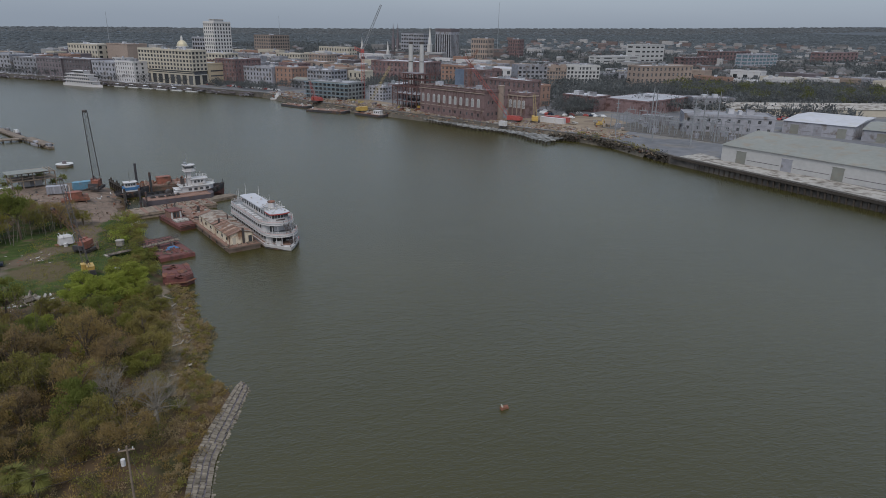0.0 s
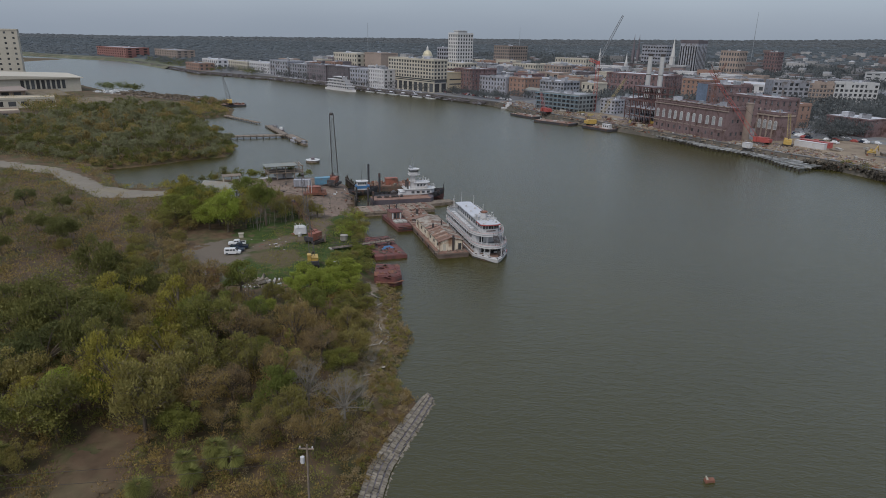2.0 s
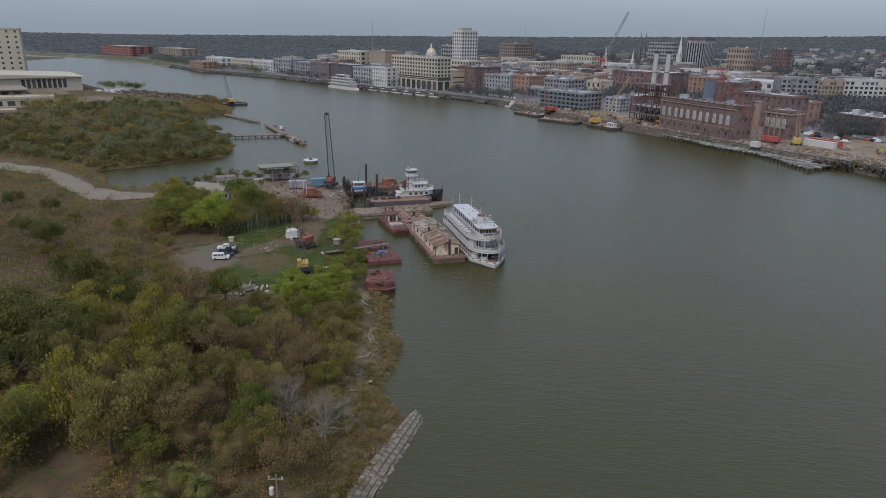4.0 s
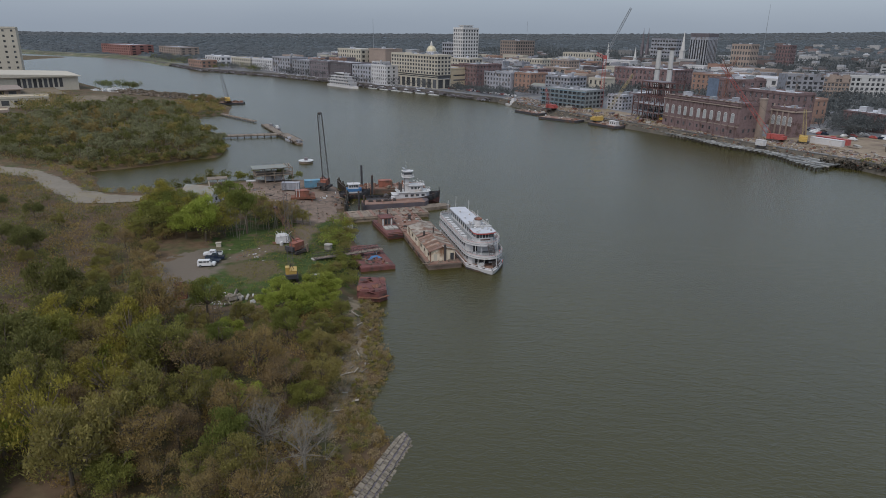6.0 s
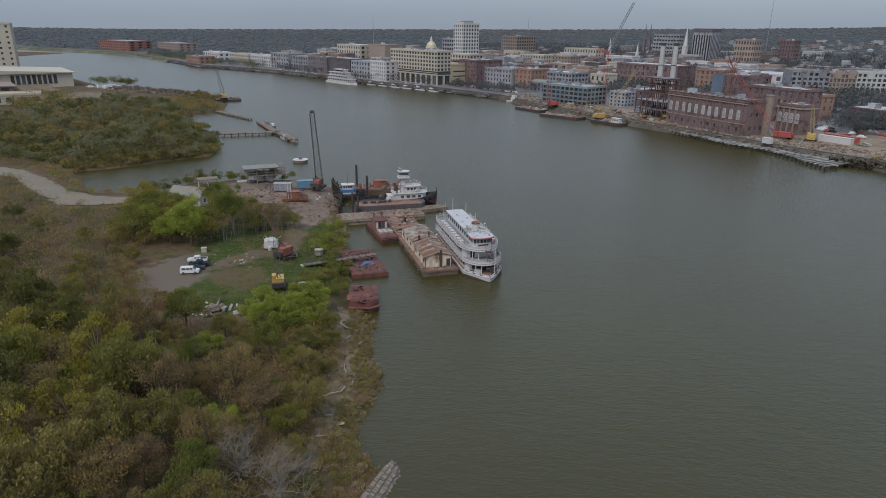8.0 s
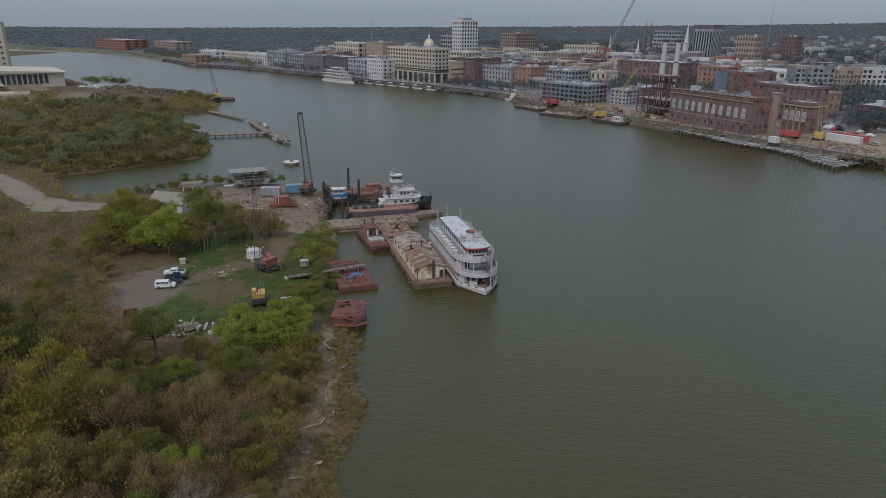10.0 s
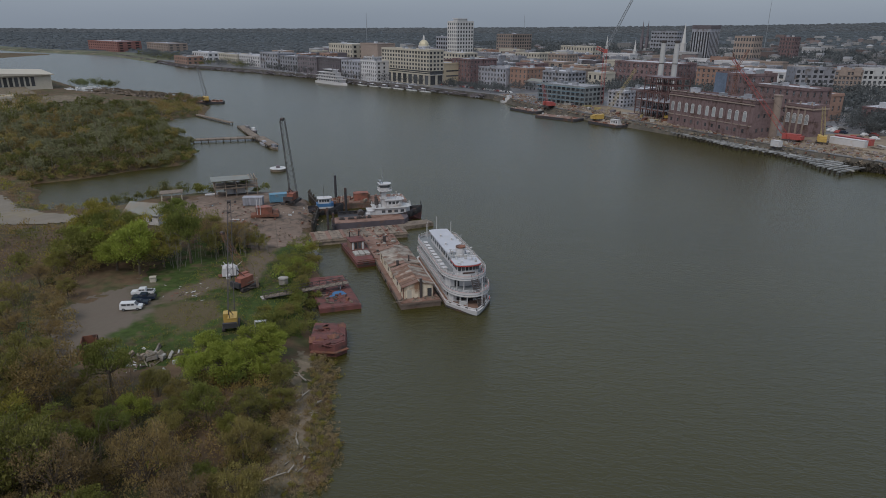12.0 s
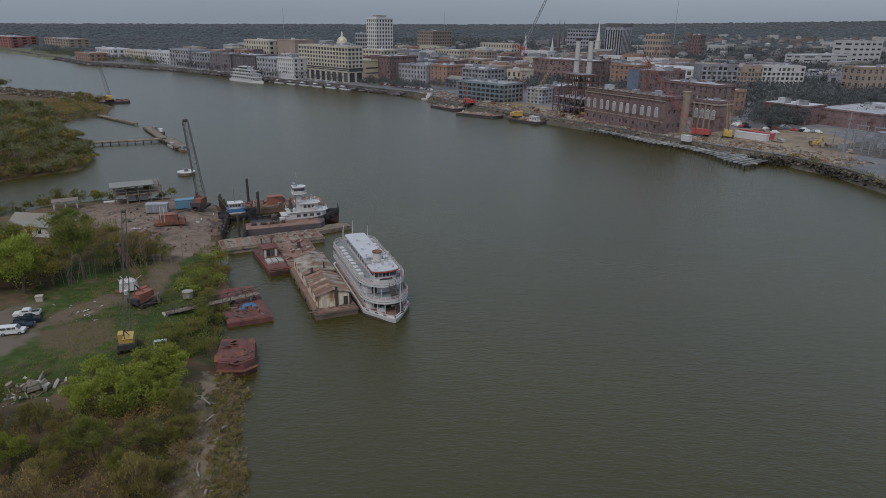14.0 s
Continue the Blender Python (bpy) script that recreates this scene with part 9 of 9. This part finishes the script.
ISLET_BACK = [(-262, 440), (-300, 440), (-380, 400), (-330, 386), (-262, 383)]


def wood_mass(outline, spacing, count, size, seed, label):
    """Woods too thick to count: separate domed crowns on bare stems, some tall and thin, some low."""
    g = np.random.default_rng(seed)
    px, py = [p[0] for p in outline], [p[1] for p in outline]
    gx, gy = np.meshgrid(np.arange(min(px), max(px), spacing), np.arange(min(py), max(py), spacing))
    gx = (gx + g.uniform(-0.5, 0.5, gx.shape) * spacing).ravel()
    gy = (gy + g.uniform(-0.5, 0.5, gy.shape) * spacing).ravel()
    ok = depth_inside(gx, gy, outline) > 0
    gx, gy = gx[ok], gy[ok]
    gz = ground_height(gx, gy)
    groups, stems = {}, Shape()
    for x, y, z in zip(gx, gy, gz):
        tall = g.random()
        rim = float(np.clip(depth_inside(np.array([x]), np.array([y]), outline)[0] / 26, 0.0, 1.0))
        h = (5.0 + 7.0 * tall ** 1.6 + 2.4 * float(scatter_field(x, y, 24.0, 7))) * (0.62 + 0.5 * rim)
        r = spacing * (0.5 + 0.3 * g.random())
        drift = float(scatter_field(x, y, 30.0, 17))
        leaf = (("mist", "grey", "brown", "grey") if drift > 0.3 else ("dark", "grey", "dark", "grey") if drift < -0.2 else ("grey", "sage", "grey", "dark"))[int(g.integers(4))]
        balls = [(x + bx, y + by, z + bz, br) for bx, by, bz, br in lobes(g, 8, r, h, h * (0.15 if tall < 0.5 else 0.4))]
        groups.setdefault(leaf, []).append(leaf_quads(g, balls, int(count * (0.6 if leaf == "brown" else 1.0)), size, 0.9))
        if tall > 0.45:
            stems.rod((x, y, z - 0.3), (x + g.normal() * 0.4, y + g.normal() * 0.4, z + h * (0.9 + 0.25 * g.random())), 0.13, 0.05, 3)
    for k, v in groups.items():
        solid("woods", quads("woods", np.concatenate(v), LEAF[k], 3), LEAF[k], label, "woods", kind="stuff")
    solid("wood_stems", stems, M_BARE, "thin pale grey stems of the woods", "woods", kind="stuff")


wood_mass(ISLET_FRONT, 6.2, 420, 0.36, 6, "woods of mixed olive and green trees beyond the creek")
thicket("wood_floor", ISLET_FRONT, 4.5, 0.6, 3.4, ["dark", "grey", "mist"], 70, 0.36, "thick undergrowth below the woods", 46, category="undergrowth")
wood_mass(ISLET_BACK, 9.5, 240, 0.6, 7, "woods of mixed trees on the far side of the creek")
thicket("shore_growth", [(-176, 526), (-164, 549), (-172, 566), (-188, 588), (-206, 602), (-228, 590), (-208, 560), (-189, 536)], 4.4, 0.5, 3.2, ["dark", "mist", "brown", "sage"], 90, 0.34, "low brown scrub on the spit beyond the woods", 62, category="scrub")
thicket("shore_growth", [(-14.4, 150), (-13.8, 165), (-11.6, 175.5), (-9.5, 182), (-8.2, 187), (-10, 190), (-13, 194), (-16, 190), (-17, 170), (-17, 150)], 1.3, 0.5, 1.7, ["olive", "straw", "brown"], 150, 0.12, "brown and green weeds behind the block mat", 18, category="weeds")
thicket("shore_growth", [(-12.8, 190), (-12.2, 199), (-10.9, 206), (-11.0, 212), (-14.0, 220), (-14.8, 230), (-17.2, 238), (-22, 241), (-19.5, 228), (-17.2, 218), (-15.4, 208), (-16.4, 196), (-16.5, 190)], 0.85, 0.2, 0.95, ["reed", "straw", "brown", "olive", "straw", "straw"], 90, 0.1, "green reeds and weeds along the water's edge", 8, category="reeds")
thicket("hedge", [(-37, 222), (-28, 221), (-24, 228), (-25, 234), (-30, 235), (-36, 230)], 3.0, 1.2, 5.0, ["lime", "green", "olive", "green", "dark"], 620, 0.14, "lush lime-green bushes on the bank", 47, category="bushes")
thicket("shore_growth", [(-21, 186), (-18.2, 190), (-18.0, 205), (-18.8, 222), (-24, 226), (-25, 205), (-23, 190)], 1.3, 0.5, 1.9, ["straw", "olive", "straw"], 140, 0.12, "brown brush beside the shore strip", 48, category="weeds")
thicket("undergrowth", [(-26, 172), (-17, 172), (-15.5, 178), (-17.5, 183), (-25, 185), (-27, 180)], 2.0, 0.8, 2.6, ["straw", "olive", "mist"], 130, 0.15, "brown brush below the bare trees", 58, category="undergrowth")
thicket("path_litter", [(-18.6, 190), (-16, 190), (-15.6, 214), (-17.6, 222), (-19, 222)], 0.9, 0.1, 0.45, ["straw", "straw", "brown"], 34, 0.1, "dry brown grass on the shore strip", 56, category="grass")
thicket("hedge", [(-23, 243), (-26, 262), (-30, 262), (-34, 246), (-30, 236)], 2.8, 1.0, 4.0, ["green", "olive", "green", "dark"], 520, 0.15, "dense bushes on the bank beside the landing", 9, category="bushes")
thicket("hedge", [(-100, 340), (-84, 349), (-62, 349), (-64, 345), (-84, 343), (-100, 336), (-118, 332), (-122, 335)], 2.8, 2.0, 5.4, ["green", "olive", "dark", "green"], 300, 0.24, "green bushes along the creek bank", 10, category="bushes")
thicket("bank_reeds", [(-153, 357), (-150, 361), (-140, 368), (-127, 384), (-112.6, 397.5), (-120, 427), (-132, 447), (-146, 465), (-166, 500), (-172, 500), (-152, 468), (-128, 428), (-122, 400), (-134, 386), (-150, 372), (-165, 364)], 2.2, 1.0, 3.2, ["sage", "green", "dark", "mist"], 90, 0.3, "low bushes and reeds on the creek bank", 41, category="reeds")
thicket("marsh_grass", [(-240, 378), (-203, 372), (-178, 359), (-158, 350), (-144, 336), (-130, 318), (-108, 317), (-100, 320), (-108, 329), (-118, 325), (-129, 326), (-138, 337), (-145, 349), (-155, 357), (-170, 363), (-200, 374), (-240, 390)], 3.0, 0.5, 1.6, ["mist", "grey", "brown", "reed"], 60, 0.24, "brown-green marsh grass beside the creek", 42, category="grass")
thicket("yard_weeds", [(-54, 228), (-38, 229), (-25, 243), (-28, 262), (-33, 288), (-50, 286), (-57, 266), (-51, 252), (-53, 238)], 1.4, 0.1, 0.5, ["green", "olive", "reed", "green"], 18, 0.12, "weeds and tufts of grass in the yard", 43, category="weeds")
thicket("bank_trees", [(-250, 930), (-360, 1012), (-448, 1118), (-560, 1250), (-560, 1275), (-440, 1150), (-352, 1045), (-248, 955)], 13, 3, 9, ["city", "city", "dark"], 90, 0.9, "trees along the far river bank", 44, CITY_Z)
thicket("grove", [(-66, 268), (-63, 276), (-64, 290), (-62, 303), (-70, 303), (-76, 290), (-86, 280), (-87, 270), (-76, 265)], 5.2, 5.0, 11.0, ["olive", "green", "dark", "gold", "green", "olive"], 620, 0.24, "grove of tall fresh green trees beside the yard", 31, category="grove")
thicket("grove", [(-62, 287), (-47, 284), (-45, 292), (-52, 298), (-62, 299)], 3.0, 2.5, 5.5, ["olive", "brown", "green"], 260, 0.22, "scrubby olive trees beside the yard", 32, category="grove")
thicket("grove", [(-36, 266), (-29, 262), (-30, 276), (-33, 292), (-38, 294), (-37, 280)], 2.8, 1.4, 5.0, ["green", "olive", "green", "lime"], 420, 0.15, "yellow-green bushes along the bank", 33, category="bushes")
thicket("shore_trees", [(-330, 560), (-270, 500), (-256, 510), (-258, 540), (-300, 590)], 11, 3, 7, ["dark", "sage", "mist"], 160, 0.6, "scattered trees on the convention hall grounds", 59, 2.4, "trees")
thicket("shore_trees", [(-340, 700), (-300, 690), (-296, 700), (-335, 712)], 6, 4, 8, ["dark", "grey"], 160, 0.6, "small dark trees beside the convention hall", 54, 2.4, "trees")
thicket("shore_trees", [(-215, 614), (-190, 590), (-182, 596), (-205, 622), (-225, 628)], 4, 2, 6, ["dark", "brown"], 130, 0.5, "brown trees at the tip of the wooded shore", 55, 1.6, "trees")
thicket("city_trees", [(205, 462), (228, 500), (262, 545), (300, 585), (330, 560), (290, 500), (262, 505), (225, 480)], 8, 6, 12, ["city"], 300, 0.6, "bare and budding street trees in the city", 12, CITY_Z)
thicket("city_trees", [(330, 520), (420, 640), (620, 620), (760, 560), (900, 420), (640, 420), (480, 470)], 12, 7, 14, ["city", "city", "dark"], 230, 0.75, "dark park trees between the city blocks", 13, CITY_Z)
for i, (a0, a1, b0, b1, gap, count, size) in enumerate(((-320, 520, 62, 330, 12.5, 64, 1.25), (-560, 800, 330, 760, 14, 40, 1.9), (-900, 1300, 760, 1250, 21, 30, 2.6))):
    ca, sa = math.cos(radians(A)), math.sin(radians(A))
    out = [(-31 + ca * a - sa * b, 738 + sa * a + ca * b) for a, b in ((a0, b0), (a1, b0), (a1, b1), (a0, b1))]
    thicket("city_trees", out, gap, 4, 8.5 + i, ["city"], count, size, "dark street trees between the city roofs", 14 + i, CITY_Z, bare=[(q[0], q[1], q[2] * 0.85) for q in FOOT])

thicket("street_trees", [(-240, 926), (-148, 845), (-94, 781), (-33, 734), (-28, 738), (-88, 788), (-142, 852), (-234, 934)], 9, 4, 8, ["city"], 120, 0.6, "bare street trees along the waterfront, greyed blue for haze", 51, CITY_Z, "trees")
thicket("street_trees", [(-18, 722), (30, 672), (64, 690), (60, 700), (34, 690), (-8, 738)], 6, 4, 9, ["city"], 150, 0.5, "bare street trees before the waterfront row, greyed blue for haze", 52, CITY_Z, "trees")
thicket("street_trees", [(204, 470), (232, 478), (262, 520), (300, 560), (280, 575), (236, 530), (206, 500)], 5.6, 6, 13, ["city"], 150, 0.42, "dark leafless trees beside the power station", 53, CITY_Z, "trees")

thicket("bank_scrub", [(178, 404), (186, 378), (187.5, 350), (189, 338), (193, 340), (191, 360), (190, 380), (182, 408)], 2.4, 0.6, 3.0, ["dark", "olive", "city"], 70, 0.3, "dark scrub on the riprap bank", 57, 2.6, "scrub")

# far woods to the horizon, their haze put into the colour
CORE = [(-31 + math.cos(radians(A)) * a - math.sin(radians(A)) * b, 738 + math.sin(radians(A)) * a + math.cos(radians(A)) * b) for a, b in ((-620, -30), (1500, -400), (1500, 1150), (-620, 700))]


def canopy(px, py, edge):
    """Rolling tree tops that come down to the ground at their edge."""
    lumps = 1.0 * scatter_field(px, py, 7.0, 1) + 0.5 * scatter_field(px, py, 60.0, 2) + 0.3 * scatter_field(px, py, 330.0, 3)
    top = 4.5 + lumps + land_rise(px, py)
    return np.where(edge > -34, CITY_Z - 0.6 + top * np.clip(edge / 22, 0, 1), -9)


def canopy_wood(px, py):
    return canopy(px, py, np.minimum(depth_inside(px, py, CITY) - 40, -depth_inside(px, py, CORE)))


def island_wood(px, py):
    return canopy(px, py, np.minimum(depth_inside(px, py, ISLAND) - 40, -1150 - px)) - 1.5


fx = np.concatenate([np.arange(-4900, -1600, 40.0), np.arange(-1600, 1700, 22.0), np.arange(1700, 4901, 40.0)])
fy = np.concatenate([np.arange(1000, 2300, 18.0), np.arange(2300, 4901, 40.0)])
solid("far_woods", sheet("far_woods", fx, fy, canopy_wood, M_HAZEWOODS, True), M_HAZEWOODS, "endless woods reaching the horizon, coloured blue-grey for haze", "woods", kind="stuff")
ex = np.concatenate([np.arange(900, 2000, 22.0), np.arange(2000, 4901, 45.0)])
solid("far_woods", sheet("far_woods", ex, np.arange(-1400, 1001, 28.0), canopy_wood, M_HAZEWOODS, True), M_HAZEWOODS, "woods beyond the city, coloured blue-grey for haze", "woods", kind="stuff")
solid("far_woods", sheet("far_woods", np.arange(-4900, -1100, 30.0), np.arange(200, 2700, 25.0), island_wood, M_HAZEWOODS, True), M_HAZEWOODS, "low woods on the far island, coloured blue-grey for haze", "woods", kind="stuff")


def tree_tops(x0, x1, y0, y1, spacing, size, seed):
    """Single crowns that stand out of the far canopy, each a small uneven dome."""
    g = np.random.default_rng(seed)
    gx, gy = np.meshgrid(np.arange(x0, x1, spacing), np.arange(y0, y1, spacing))
    gx = (gx + g.uniform(-0.5, 0.5, gx.shape) * spacing).ravel()
    gy = (gy + g.uniform(-0.5, 0.5, gy.shape) * spacing).ravel()
    gz = canopy_wood(gx, gy)
    ok = gz > CITY_Z - 0.5
    gx, gy, gz = gx[ok], gy[ok], gz[ok]
    r = size * (0.6 + 0.7 * g.random(gx.shape))
    h = r * (0.2 + 0.25 * g.random(gx.shape))
    spin = g.random(gx.shape) * 6.283
    ring = lambda k, w, z: np.stack([gx + r * w * np.cos(spin + k * 1.2566), gy + r * w * np.sin(spin + k * 1.2566), gz + h * z], -1)
    top = np.stack([gx, gy, gz + h], -1)
    tris = []
    for k in range(5):
        a, b, c, d = ring(k, 1.0, -0.5), ring(k + 1, 1.0, -0.5), ring(k, 0.72, 0.62), ring(k + 1, 0.72, 0.62)
        tris += [a, b, d, a, d, c, c, d, top]
    verts = np.stack(tris, 1).reshape(-1, 3)
    solid("tree_tops", quads("tree_tops", verts, M_HAZETOPS, 3), M_HAZETOPS, "single crowns, tinted for haze, standing out of the far woods", "woods", kind="stuff")


tree_tops(-2200, 2200, 1000, 1900, 15, 6.2, 201)
tree_tops(-3200, 3200, 1900, 3200, 26, 9.0, 202)
tree_tops(-4600, 4600, 3200, 4900, 44, 15.0, 203)
tree_tops(900, 2200, -1400, 1000, 24, 8.0, 204)
